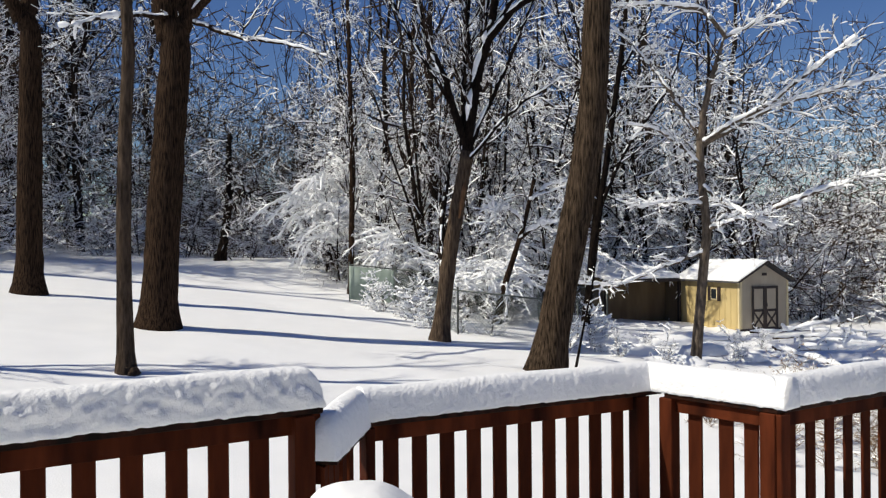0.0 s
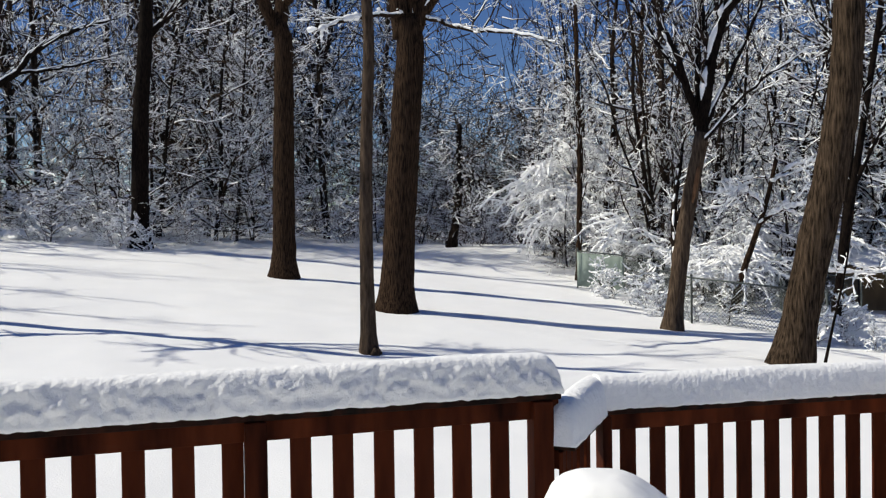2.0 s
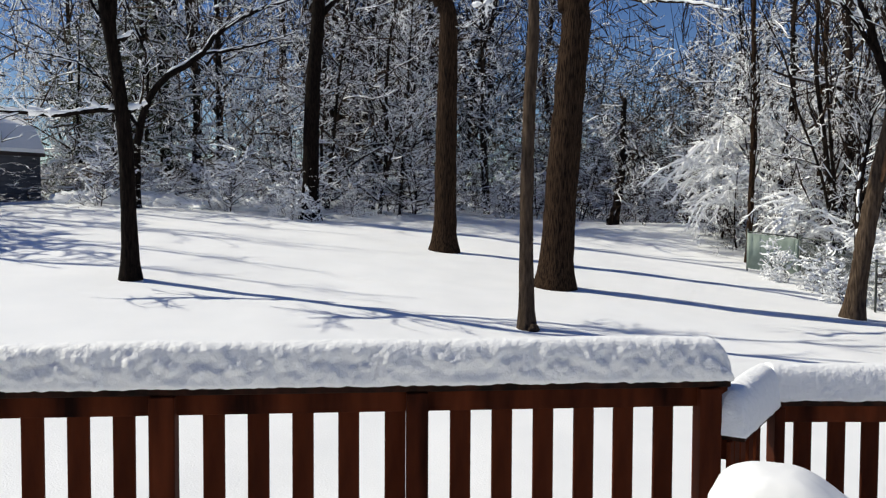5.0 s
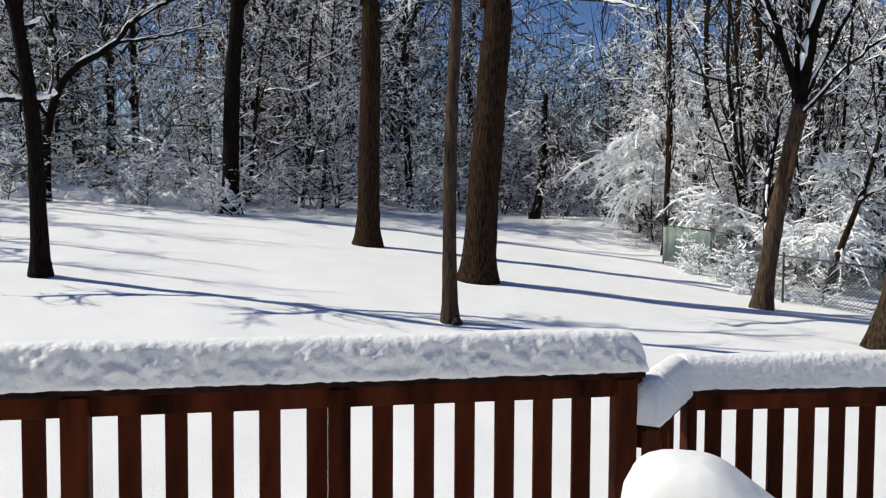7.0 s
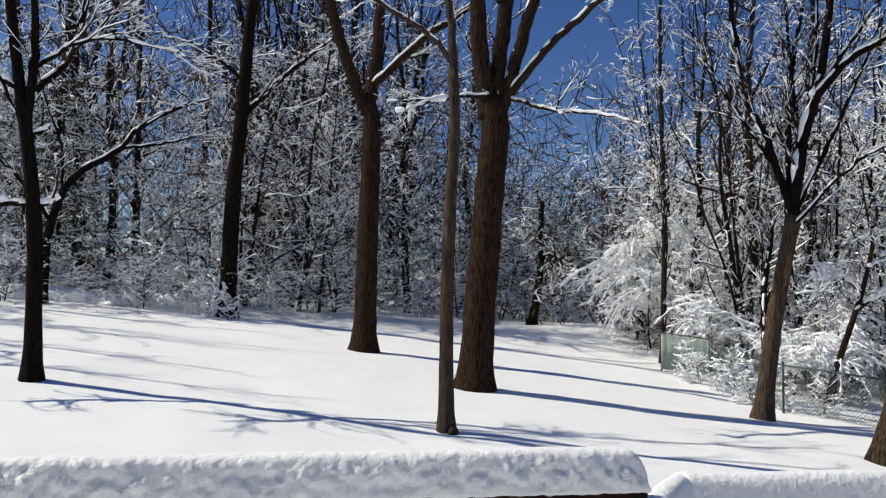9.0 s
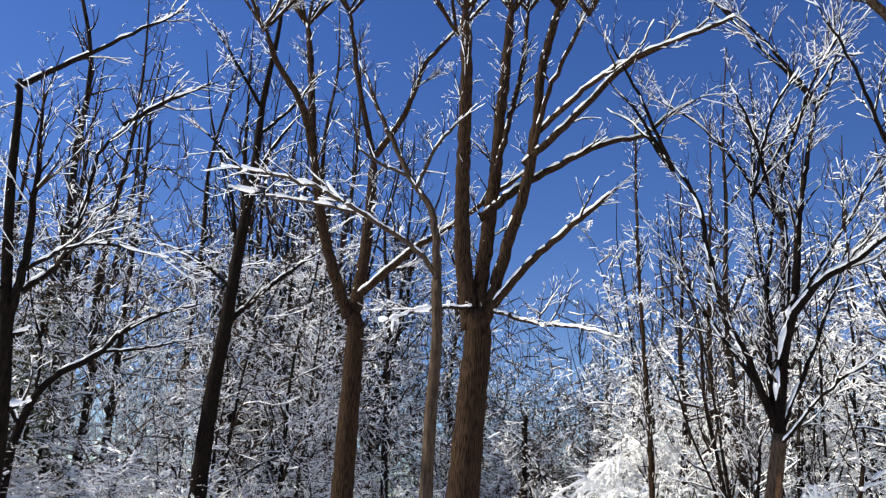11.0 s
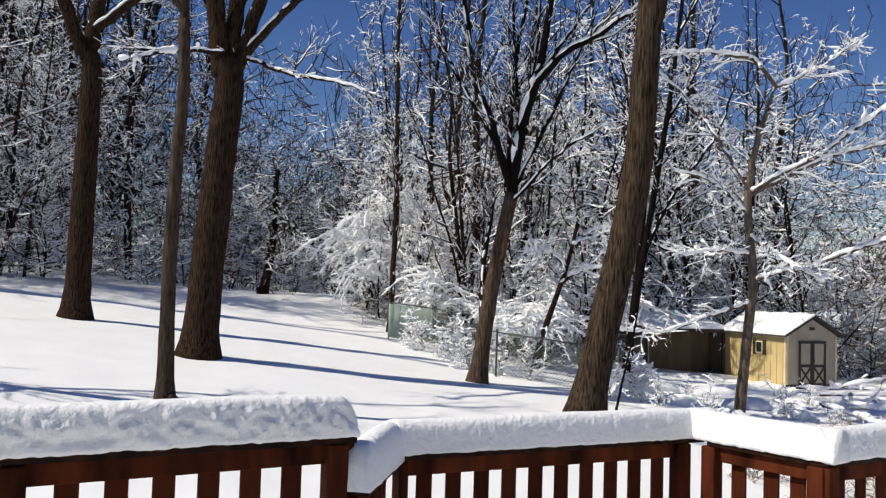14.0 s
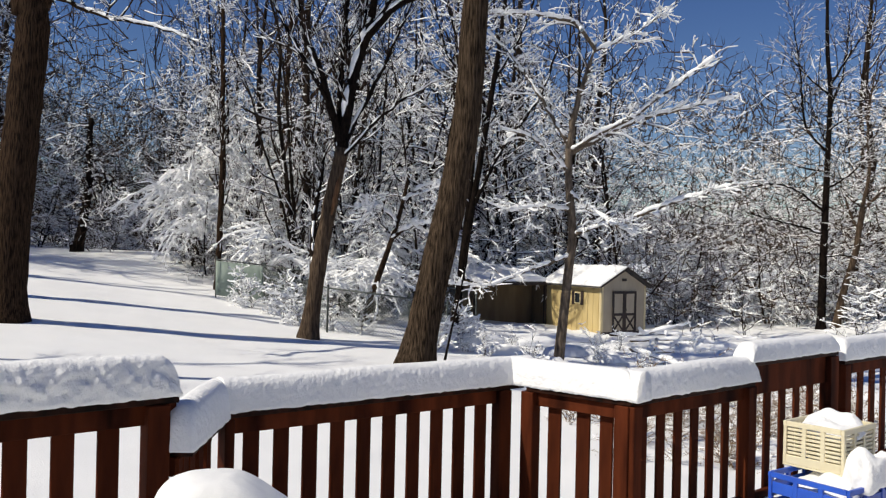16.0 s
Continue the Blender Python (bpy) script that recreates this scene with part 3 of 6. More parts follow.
limb(FENCE_TREE, 0.05, 0.02, (0.35, -0.2, 5.3), (-0.6, -0.3, 6.9), (-1.5, -0.4, 8.8))
limb(FENCE_TREE, 0.05, 0.02, (1.2, 0, 6.9), (2.3, 0.1, 8.5), (3.6, 0.3, 10.6))
limb(FENCE_TREE, 0.05, 0.02, (1, 0, 6.1), (1.25, 0.5, 8.2), (1.3, 0.8, 10.4))
limb(FENCE_TREE, 0.045, 0.02, (0.6, 0, 3.9), (1.6, -0.5, 5), (2.7, -1, 5.7))

LEANING_OAK = ((1.9, 15.99), [])
limb(LEANING_OAK, 0.31, 0.19, (0, 0, 0), (0.42, -0.06, 1.9), (0.75, -0.11, 3.51), (0.97, -0.15, 5.11), (1.08, -0.13, 7.12), (1.21, -0.16, 8.67), (1.34, -0.18, 10.14), (1.46, -0.21, 11.79))
limb(LEANING_OAK, 0.14, 0.04, (1.19, -0.15, 7.33), (1.72, 0.25, 9.62), (2.1, 0.67, 11.51), (2.6, 0.9, 14.6), (3, 1, 16.6))
limb(LEANING_OAK, 0.19, 0.05, (1.55, -0.2, 12), (1.9, -0.3, 14.5), (2.4, -0.2, 17.5))
limb(LEANING_OAK, 0.1, 0.03, (1.5, -0.2, 11.5), (0.2, -1, 13.2), (-1.6, -1.6, 14.5))
limb(LEANING_OAK, 0.1, 0.03, (1.7, -0.2, 12.6), (3, 0.6, 14), (4.6, 1.2, 15))
limb(LEANING_OAK, 0.09, 0.03, (2.2, 0.4, 12), (2.9, 1.8, 14), (3.6, 3.2, 15.5))
limb(LEANING_OAK, 0.09, 0.03, (2.2, 0.5, 11.8), (3.2, -0.8, 13.4), (4.2, -2, 14.4))
limb(LEANING_OAK, 0.08, 0.03, (1.8, -0.2, 14), (0.8, 1.2, 15.6), (-0.2, 2.4, 16.8))

SNOWY_MAPLE = ((5.53, 18.49), [])
limb(SNOWY_MAPLE, 0.115, 0.08, (0, 0, 0), (0.21, -0.06, 2.19), (0.28, -0.08, 3.06), (0.17, -0.05, 4.31), (0.16, -0.05, 5.12))
limb(SNOWY_MAPLE, 0.08, 0.04, (0.15, -0.05, 4.99), (0.36, -0.11, 6.16), (0.67, -0.21, 7.32))
limb(SNOWY_MAPLE, 0.05, 0.02, (0.18, -0.05, 4.93), (0.73, -0.63, 5.31), (1.23, -1.21, 5.59), (1.96, -1.93, 6.24), (2.39, -2.55, 6.64))
limb(SNOWY_MAPLE, 0.055, 0.02, (0.18, -0.05, 4.87), (1.4, -0.12, 5.53), (2.38, -0.16, 5.89), (4, -0.57, 6.28))
limb(SNOWY_MAPLE, 0.05, 0.02, (0.2, -0.06, 3.99), (0.59, -0.98, 3.45), (1.08, -1.96, 3))
limb(SNOWY_MAPLE, 0.045, 0.02, (1.32, -0.45, 3.31), (2, -1.27, 3.71), (3.05, -2.33, 4.12))
limb(SNOWY_MAPLE, 0.045, 0.02, (0.27, -0.08, 3), (0.74, -0.55, 3.22), (1.11, -1.01, 3.29))
limb(SNOWY_MAPLE, 0.045, 0.02, (0.15, -0.05, 5.06), (-0.42, 0.47, 6.28), (-0.94, 0.94, 7.17), (-1.5, 1.4, 7.96))
limb(SNOWY_MAPLE, 0.05, 0.02, (0.67, -0.21, 7.25), (0, -0.7, 7.68), (-1.17, -1.06, 7.7), (-2.42, -1.47, 7.51))
limb(SNOWY_MAPLE, 0.03, 0.015, (0.64, -0.2, 7.19), (1.51, -0.2, 7.62), (2.37, -0.23, 8.22))
limb(SNOWY_MAPLE, 0.04, 0.015, (0.22, -0.07, 3.56), (-0.54, -0.36, 3.65), (-1.35, -0.67, 3.51))
limb(SNOWY_MAPLE, 0.04, 0.015, (0.17, -0.05, 4.43), (-0.82, -0.55, 5.12), (-1.67, -1.11, 5.22))
limb(SNOWY_MAPLE, 0.035, 0.015, (0.25, -0.08, 2.56), (-0.78, -0.3, 2.2), (-1.83, -0.57, 1.85), (-2.73, -0.91, 1.93))

WOOD_A = ((-16.34, 22.78), [])
limb(WOOD_A, 0.3, 0.05, (0.08, 0.05, 0.72), (0.14, 0.1, 3.84), (0.28, 0.19, 6.12), (0.41, 0.28, 9.07), (0.58, 0.4, 12.14), (0.62, 0.42, 14.88), (0.9, 0.5, 18), (1, 0.4, 20.5))
limb(WOOD_A, 0.08, 0.03, (0.5, 0.35, 10.5), (1.6, -0.4, 12.2), (3, -1, 13.2))
limb(WOOD_A, 0.08, 0.03, (0.55, 0.4, 11.5), (-0.6, 0.2, 13), (-1.9, -0.3, 14.2))
limb(WOOD_A, 0.07, 0.03, (0.6, 0.4, 13.5), (1.4, 1.2, 15), (2.2, 1.8, 16.8))
limb(WOOD_A, 0.07, 0.03, (0.62, 0.42, 14.6), (-0.3, -0.4, 16.4), (-1.2, -0.9, 18))
limb(WOOD_A, 0.06, 0.02, (0.35, 0.25, 7.8), (-0.8, -0.6, 8.8), (-2, -1, 9.2))
limb(WOOD_A, 0.1, 0.05, (0.26, 0.18, 6.5), (1.3, 1.45, 8.33), (2.35, 2.65, 9.83))

SNAG = ((-9.07, 34.85), [])
limb(SNAG, 0.2, 0.1, (-0.25, -0.01, 0), (0.05, 0.05, 1.6), (0.2, 0.05, 2.98), (0.16, 0.05, 4.1), (0.2, 0.05, 5.27))
limb(SNAG, 0.07, 0.025, (0.2, 0.05, 2.9), (0.8, -0.2, 2.95), (1.9, -0.3, 2.1), (3.1, -0.4, 1.25))
limb(SNAG, 0.06, 0.02, (0.2, 0.05, 3.6), (0.7, -0.2, 3.3), (1.1, -0.4, 2.2), (1.3, -0.5, 0.9))
limb(SNAG, 0.05, 0.02, (0.18, 0.05, 4.2), (-0.5, -0.2, 4.6), (-1.3, -0.3, 4.3))

WOOD_B = ((-3.25, 28.81), [])
limb(WOOD_B, 0.11, 0.04, (0.06, 0.01, 0.43), (0.14, 0.02, 4.13), (0.08, 0.01, 7.61), (0.04, 0.01, 12.08), (0.14, 0.02, 16.33))

WOOD_C = ((-1.28, 31.96), [])
limb(WOOD_C, 0.14, 0.03, (0.03, 0, 1.03), (0.09, 0, 5.46), (0.21, 0.01, 9.89), (0.57, 0.02, 14.28), (0.8, 0.1, 18))

WOOD_D = ((20.22, 31.02), [])
limb(WOOD_D, 0.17, 0.05, (0, 0, 0), (0.06, -0.04, 4.13), (0.12, -0.08, 7.53), (0.15, -0.1, 9.58), (0.04, -0.03, 11.17), (0, 0, 13.21), (-0.03, 0.02, 15.25))
limb(WOOD_D, 0.06, 0.02, (0.07, -0.05, 7.19), (-0.85, -0.03, 8.25), (-1.21, -0.15, 10.32), (-1.57, -0.15, 12.49))
limb(WOOD_D, 0.055, 0.02, (0.04, -0.03, 4.76), (-1.28, -0.34, 5.53), (-2.64, -0.64, 5.78), (-4.28, -0.74, 5.38))
limb(WOOD_D, 0.05, 0.02, (0.01, -0.01, 3.86), (-1.28, -0.34, 4.18), (-2.64, -0.64, 4.38), (-4.08, -0.88, 4.73))
limb(WOOD_D, 0.05, 0.02, (0.09, -0.06, 7.53), (-0.07, 0.77, 8.99), (-0.31, 1.41, 9.99))
limb(WOOD_D, 0.05, 0.02, (0.15, -0.1, 9.46), (-0.81, -0.06, 10.16), (-1.78, -0.01, 11.16))
limb(WOOD_D, 0.05, 0.02, (0.13, -0.09, 9.8), (0.42, -0.88, 10.94), (0.71, -1.68, 11.82))
limb(WOOD_D, 0.05, 0.02, (0.13, -0.09, 8.9), (0.83, 0.04, 10.59), (1.26, 0.35, 13.02))
limb(WOOD_D, 0.05, 0.02, (0.1, -0.07, 5.72), (0.14, -1.3, 6.08), (0.26, -2.58, 6.85))
limb(WOOD_D, 0.04, 0.015, (0.03, -0.02, 2.95), (0.25, -1.13, 3.04), (0.64, -2.35, 2.77))
limb(WOOD_D, 0.04, 0.015, (0.09, -0.06, 7.99), (0.11, -1.03, 8.32), (0.42, -2.08, 8.43))
limb(WOOD_D, 0.045, 0.02, (0.06, -0.04, 6.4), (-0.23, 1.36, 6.73), (-0.63, 2.83, 7.31))

RIGHT_TREE = ((20.63, 30.75), [])
limb(RIGHT_TREE, 0.15, 0.1, (0, 0, 0), (0.29, -0.2, 1.63), (0.58, -0.4, 2.99), (0.8, -0.54, 5.04))
limb(RIGHT_TREE, 0.08, 0.02, (0.8, -0.54, 4.99), (0.95, -0.64, 6.4), (0.87, -0.59, 8.22), (1.17, -0.79, 10.94))
limb(RIGHT_TREE, 0.07, 0.02, (0.77, -0.52, 4.76), (1.46, -0.98, 5.72), (2.04, -1.38, 7.53))
limb(RIGHT_TREE, 0.06, 0.02, (0.68, -0.46, 3.9), (0.29, -0.2, 5.04), (0, 0, 6.4))

WOOD_E = ((4.3, 25.6), [])
limb(WOOD_E, 0.13, 0.05, (0, 0, 0), (0.35, 0, 2.5), (0.8, 0, 5.5), (1.3, 0, 9), (1.7, 0, 13))
limb(WOOD_E, 0.1, 0.04, (0.2, 0.05, 1.6), (0.55, 0.3, 5), (0.7, 0.5, 9), (1.05, 0.6, 12.6))
limb(WOOD_E, 0.07, 0.025, (0.5, 0, 3.6), (1.3, -0.2, 5.4), (2.5, -0.4, 7.2), (3.1, -0.5, 9))
limb(WOOD_E, 0.06, 0.02, (0.9, 0, 6.2), (0.1, -0.4, 8), (-0.6, -0.6, 10.2))
limb(WOOD_E, 0.06, 0.02, (1.1, 0, 7.6), (2.1, 0.4, 9.4), (2.9, 0.7, 11.6))
limb(WOOD_E, 0.05, 0.02, (0.66, 0.4, 7), (-0.3, 0.8, 8.8), (-0.8, 1, 11))
limb(WOOD_E, 0.05, 0.02, (1.45, 0, 10.4), (2.2, -0.4, 11.8), (3.2, -0.6, 13))

FENCE_SAPLING = ((1.47, 23.95), [])
limb(FENCE_SAPLING, 0.11, 0.05, (0, 0, 0.01), (0.23, -0.02, 0.88), (0.56, -0.04, 1.93), (0.89, -0.07, 2.98), (1.14, -0.1, 4.11))
limb(FENCE_SAPLING, 0.05, 0.02, (0.7, -0.05, 2.4), (1.3, -0.5, 2.8), (2.1, -0.9, 2.9))
limb(FENCE_SAPLING, 0.05, 0.02, (0.85, -0.06, 2.9), (0.3, -0.4, 3.3), (-0.4, -0.8, 3.3))
limb(FENCE_SAPLING, 0.04, 0.02, (1, -0.1, 3.5), (1.7, 0.3, 4), (2.3, 0.4, 4.1))

CURVED_TREE = ((-21.1, 19.95), [])
limb(CURVED_TREE, 0.16, 0.11, (0, 0, 0), (0.03, 0.05, 1.0), (0.05, 0.06, 2.0), (0.21, 0.23, 3.12), (0.4, 0.43, 3.76), (0.74, 0.75, 4.33))
limb(CURVED_TREE, 0.11, 0.04, (0.72, 0.73, 4.3), (1.18, 1.17, 4.71), (1.57, 1.54, 5.16), (1.78, 1.72, 5.6), (2.3, 2.17, 6.2), (2.94, 2.7, 6.67), (3.9, 3.2, 7.0))
limb(CURVED_TREE, 0.06, 0.02, (1.5, 1.48, 5.08), (2.29, 2.16, 5.28), (3.15, 2.87, 5.62), (3.83, 3.38, 5.94))
limb(CURVED_TREE, 0.025, 0.01, (0.48, 0.5, 3.9), (0.74, 0.75, 3.64), (1.12, 1.11, 3.45))
limb(CURVED_TREE, 0.02, 0.008, (0.55, 0.58, 3.95), (0.8, 0.82, 2.6), (0.7, 0.73, 1.55))
limb(CURVED_TREE, 0.06, 0.02, (0.1, 0.1, 2.6), (-0.55, -0.5, 3.8), (-1.2, -1.2, 4.6), (-2.4, -2.2, 4.9))
limb(CURVED_TREE, 0.05, 0.02, (0.3, 0.32, 3.5), (0.2, 0.3, 5.0), (-0.3, 0.1, 6.4), (-0.5, -0.3, 8.0))

DARK_SAPLING = ((2.32, 15.33), [])
limb(DARK_SAPLING, 0.025, 0.012, (0, 0, 0), (0.23, -0.04, 0.93), (0.4, -0.07, 1.76), (0.54, -0.09, 2.79))


# ---- the yard's trees ----
high_crown(TALL_OAK, 1, 13.0, 8, 4.6)
high_crown(FORKED_OAK, 2, 12.9, 8, 4.6)
high_crown(FENCE_TREE, 3, 9.4, 3, 4.0)
high_crown(LEANING_OAK, 4, 14.0, 6, 3.6)
FINE = ((1.8, 1.5, 0.25, 4), (4.5, 0.7, 0.1, 2), (6.0, 0.28, 0.0, 1))
hero_tree("oak_tree", TALL_OAK, 21, BARK, FINE, "tall straight oak with ridged brown bark and snowy limbs", thick=0.014)
forked = hero_tree("oak_tree", FORKED_OAK, 22, BARK, ((1.3, 1.5, 0.25, 4), (4.0, 0.7, 0.1, 2), (5.0, 0.28, 0.0, 1)), "large oak dividing into several stems, snow along its limbs", thick=0.014)


def snow_clumps(tree, spec, which, thick, seed):
    """Heavy snow resting along some low boughs."""
    rg = np.random.RandomState(seed)
    lines = [(smooth_line([(*p,) for p in spec[1][k][2]], 0.12), 0.03, 0.015, 0) for k in which]
    side = crown(rg, lines, ((2.5, 0.5, 0.05, 3),))
    tagged(part("snow_clumps", snow_mesh(rg, "snow_clumps", lines + side, 0.62, thick, 6, fine=0.09, drift=(-0.15, -0.25)), TWIG_SNOW, tree), "lumps of white snow on the low boughs", kind="stuff")


snow_clumps(forked, FORKED_OAK, (10,), 0.045, 5)
snow_clumps(forked, FORKED_OAK, (11,), 0.022, 7)
slim = hero_tree("slim_tree", SLIM_TREE, 23, SLIM_BARK, ((3.0, 0.8, 0.1, 3), (4.5, 0.4, 0.1, 2), (6.0, 0.18, 0.0, 1)), "slim grey-barked tree with one long snowy bough", thick=0.013, sides=10)
snow_clumps(slim, SLIM_TREE, (2, 3), 0.03, 6)


def plastered(tree, spec, which, thick, seed, span=(0.1, 0.9), share=0.5):
    """Snow that the wind has stuck to the weather side of steep stems."""
    rg = np.random.RandomState(seed)
    sp = Soup()
    for k in which:
        r0, r1, pts = spec[1][k]
        line = smooth_line([(*p,) for p in pts], 0.16)
        rr = np.linspace(r0, r1, len(line))
        i, last = int(span[0] * len(line)), int(span[1] * (len(line) - 1))
        while i < last - 2:
            n = rg.randint(3, 8)
            j = min(i + n, last)
            if rg.rand() < share and j - i > 2:
                t = np.linspace(0, 1, j - i)
                fat = np.minimum(thick, rr[i:j] * 0.62) * np.sqrt(np.maximum(0.02, 1 - (2 * t - 1) ** 2)) * rg.uniform(0.6, 1.25, j - i)
                sp.tube(line[i:j] + np.array([-0.62, -0.62, 0.3]) * rr[i:j, None], fat, 7, 0.08, seed + i)
            i = j
    tagged(part("plastered_snow", sp.mesh("plastered_snow"), TWIG_SNOW, tree), "wind-blown white snow stuck along the stems", kind="stuff")


def burl(tree, x, y, r, seed):
    """A knobbly outgrowth at the foot of a trunk."""
    rg = np.random.RandomState(seed)
    sp = Soup()
    z = np.linspace(-0.1, 1.25 * r, 7)
    sp.tube(np.stack([x + 0.01 * rg.randn(7), y + 0.01 * rg.randn(7), z], 1), r * np.array([0.9, 1.0, 0.95, 1.0, 0.8, 0.55, 0.2]), 10, 0.12, seed)
    part("burl", sp.mesh("burl"), SLIM_BARK, tree, "knobbly brown outgrowth at the foot")


burl(slim, 0.13, -0.06, 0.1, 4)

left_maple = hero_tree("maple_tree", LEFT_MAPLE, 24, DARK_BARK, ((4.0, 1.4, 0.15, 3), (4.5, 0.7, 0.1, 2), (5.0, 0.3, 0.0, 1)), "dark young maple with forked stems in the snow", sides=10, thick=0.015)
# darker bark on the limbs puts their shade into the colour
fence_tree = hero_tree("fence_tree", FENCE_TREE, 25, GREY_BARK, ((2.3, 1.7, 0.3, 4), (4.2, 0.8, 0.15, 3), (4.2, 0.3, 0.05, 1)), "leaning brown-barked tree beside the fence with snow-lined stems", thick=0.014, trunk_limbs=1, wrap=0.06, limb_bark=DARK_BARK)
plastered(fence_tree, FENCE_TREE, (1, 3, 4), 0.075, 8, (0.25, 0.95), 0.6)
plastered(fence_tree, FENCE_TREE, (2, 5, 7, 8, 9, 10, 11), 0.035, 9, (0.1, 0.9), 0.4)
plastered(left_maple, LEFT_MAPLE, (0, 1, 2), 0.03, 10, (0.3, 0.9), 0.25)
snow_clumps(left_maple, LEFT_MAPLE, (3, 4, 5, 7, 8), 0.045, 11)
scar = Soup()
scar.tube([(0.5, -0.17, 2.75), (0.56, -0.18, 3.05), (0.62, -0.17, 3.4), (0.66, -0.13, 3.62)], [0.02, 0.055, 0.05, 0.015], 8, 0.15, 3)
part("scar", scar.mesh("scar"), SCAR_WOOD, fence_tree, "torn orange-brown wood where a stem broke off")
hero_tree("oak_tree", LEANING_OAK, 26, TAN_BARK, ((2.6, 1.6, 0.15, 3), (4.5, 0.7, 0.1, 2)), "thick leaning oak with deeply ridged bark and a high crown", sides=18, cover=0.5)
maple = hero_tree("snowy_maple", SNOWY_MAPLE, 27, MAPLE_BARK, ((5.0, 1.0, 0.1, 4), (6.0, 0.45, 0.05, 2), (4.0, 0.18, 0.0, 1)), "small spreading maple heavily loaded with white snow", flare=0.2, cover=0.95, thick=0.026, sides=10, wrap=0.35, ahead=(0.5, 1.1), bend=0.3, drift=(-0.12, -0.2))
snow_clumps(maple, SNOWY_MAPLE, (2, 3, 4, 5, 6, 7, 8, 9, 10, 11), 0.036, 15)
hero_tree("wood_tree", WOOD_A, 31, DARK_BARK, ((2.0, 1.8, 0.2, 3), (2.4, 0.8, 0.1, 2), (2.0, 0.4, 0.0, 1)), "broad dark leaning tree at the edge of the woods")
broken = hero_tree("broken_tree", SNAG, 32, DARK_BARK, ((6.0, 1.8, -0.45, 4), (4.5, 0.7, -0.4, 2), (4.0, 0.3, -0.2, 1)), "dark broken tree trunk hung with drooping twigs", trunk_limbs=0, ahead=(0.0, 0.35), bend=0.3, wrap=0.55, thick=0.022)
hero_tree("wood_tree", WOOD_B, 33, BARK, ((3.0, 1.5, 0.5, 3), (3.5, 0.7, 0.1, 2), (4.0, 0.3, 0.0, 1)), "straight thin dark tree beside the fence", sides=8, trunk_limbs=0)
hero_tree("wood_tree", WOOD_C, 34, BARK, ((3.0, 1.5, 0.4, 3), (3.5, 0.7, 0.1, 2), (4.0, 0.3, 0.0, 1)), "straight thin dark tree behind the fence", sides=8, trunk_limbs=0)
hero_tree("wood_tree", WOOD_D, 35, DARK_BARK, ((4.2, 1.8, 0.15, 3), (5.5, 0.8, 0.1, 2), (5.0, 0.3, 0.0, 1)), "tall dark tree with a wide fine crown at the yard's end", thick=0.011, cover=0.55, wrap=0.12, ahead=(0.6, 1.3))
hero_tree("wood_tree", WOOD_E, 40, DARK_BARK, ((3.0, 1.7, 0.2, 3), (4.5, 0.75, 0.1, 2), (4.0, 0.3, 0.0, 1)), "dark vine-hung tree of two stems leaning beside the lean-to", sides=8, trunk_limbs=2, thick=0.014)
hero_tree("leaning_tree", RIGHT_TREE, 39, GREY_BARK, ((3.0, 1.4, 0.1, 3), (4.0, 0.7, 0.05, 2), (4.0, 0.3, 0.0, 1)), "brown curved tree leaning over the snow with a dusted crown", thick=0.013, cover=0.6, wrap=0.2)
hero_tree("leaning_sapling", FENCE_SAPLING, 36, BARK, ((4.5, 1.2, 0.0, 3), (6.0, 0.6, -0.05, 2), (6.0, 0.22, -0.1, 1)), "small leaning tree behind the fence with a snowy crown", sides=8, thick=0.044, cover=0.97, wrap=0.9, ahead=(0.4, 0.9), bend=0.33)
hero_tree("curved_tree", CURVED_TREE, 37, DARK_BARK, ((2.0, 1.2, 0.1, 3), (3.0, 0.6, 0.1, 2)), "dark tree with one long curved limb at the woods' edge", sides=8)
hero_tree("dark_sapling", DARK_SAPLING, 38, DARK_BARK, ((1.5, 0.4, 0.1, 2),), "thin dark sapling beside the leaning oak", "sapling", sides=6)

# ---- the deck ----
def along(a, b):
    d = Vector((b[0] - a[0], b[1] - a[1]))
    return d.normalized(), d.length, math.degrees(math.atan2(d.y, d.x))


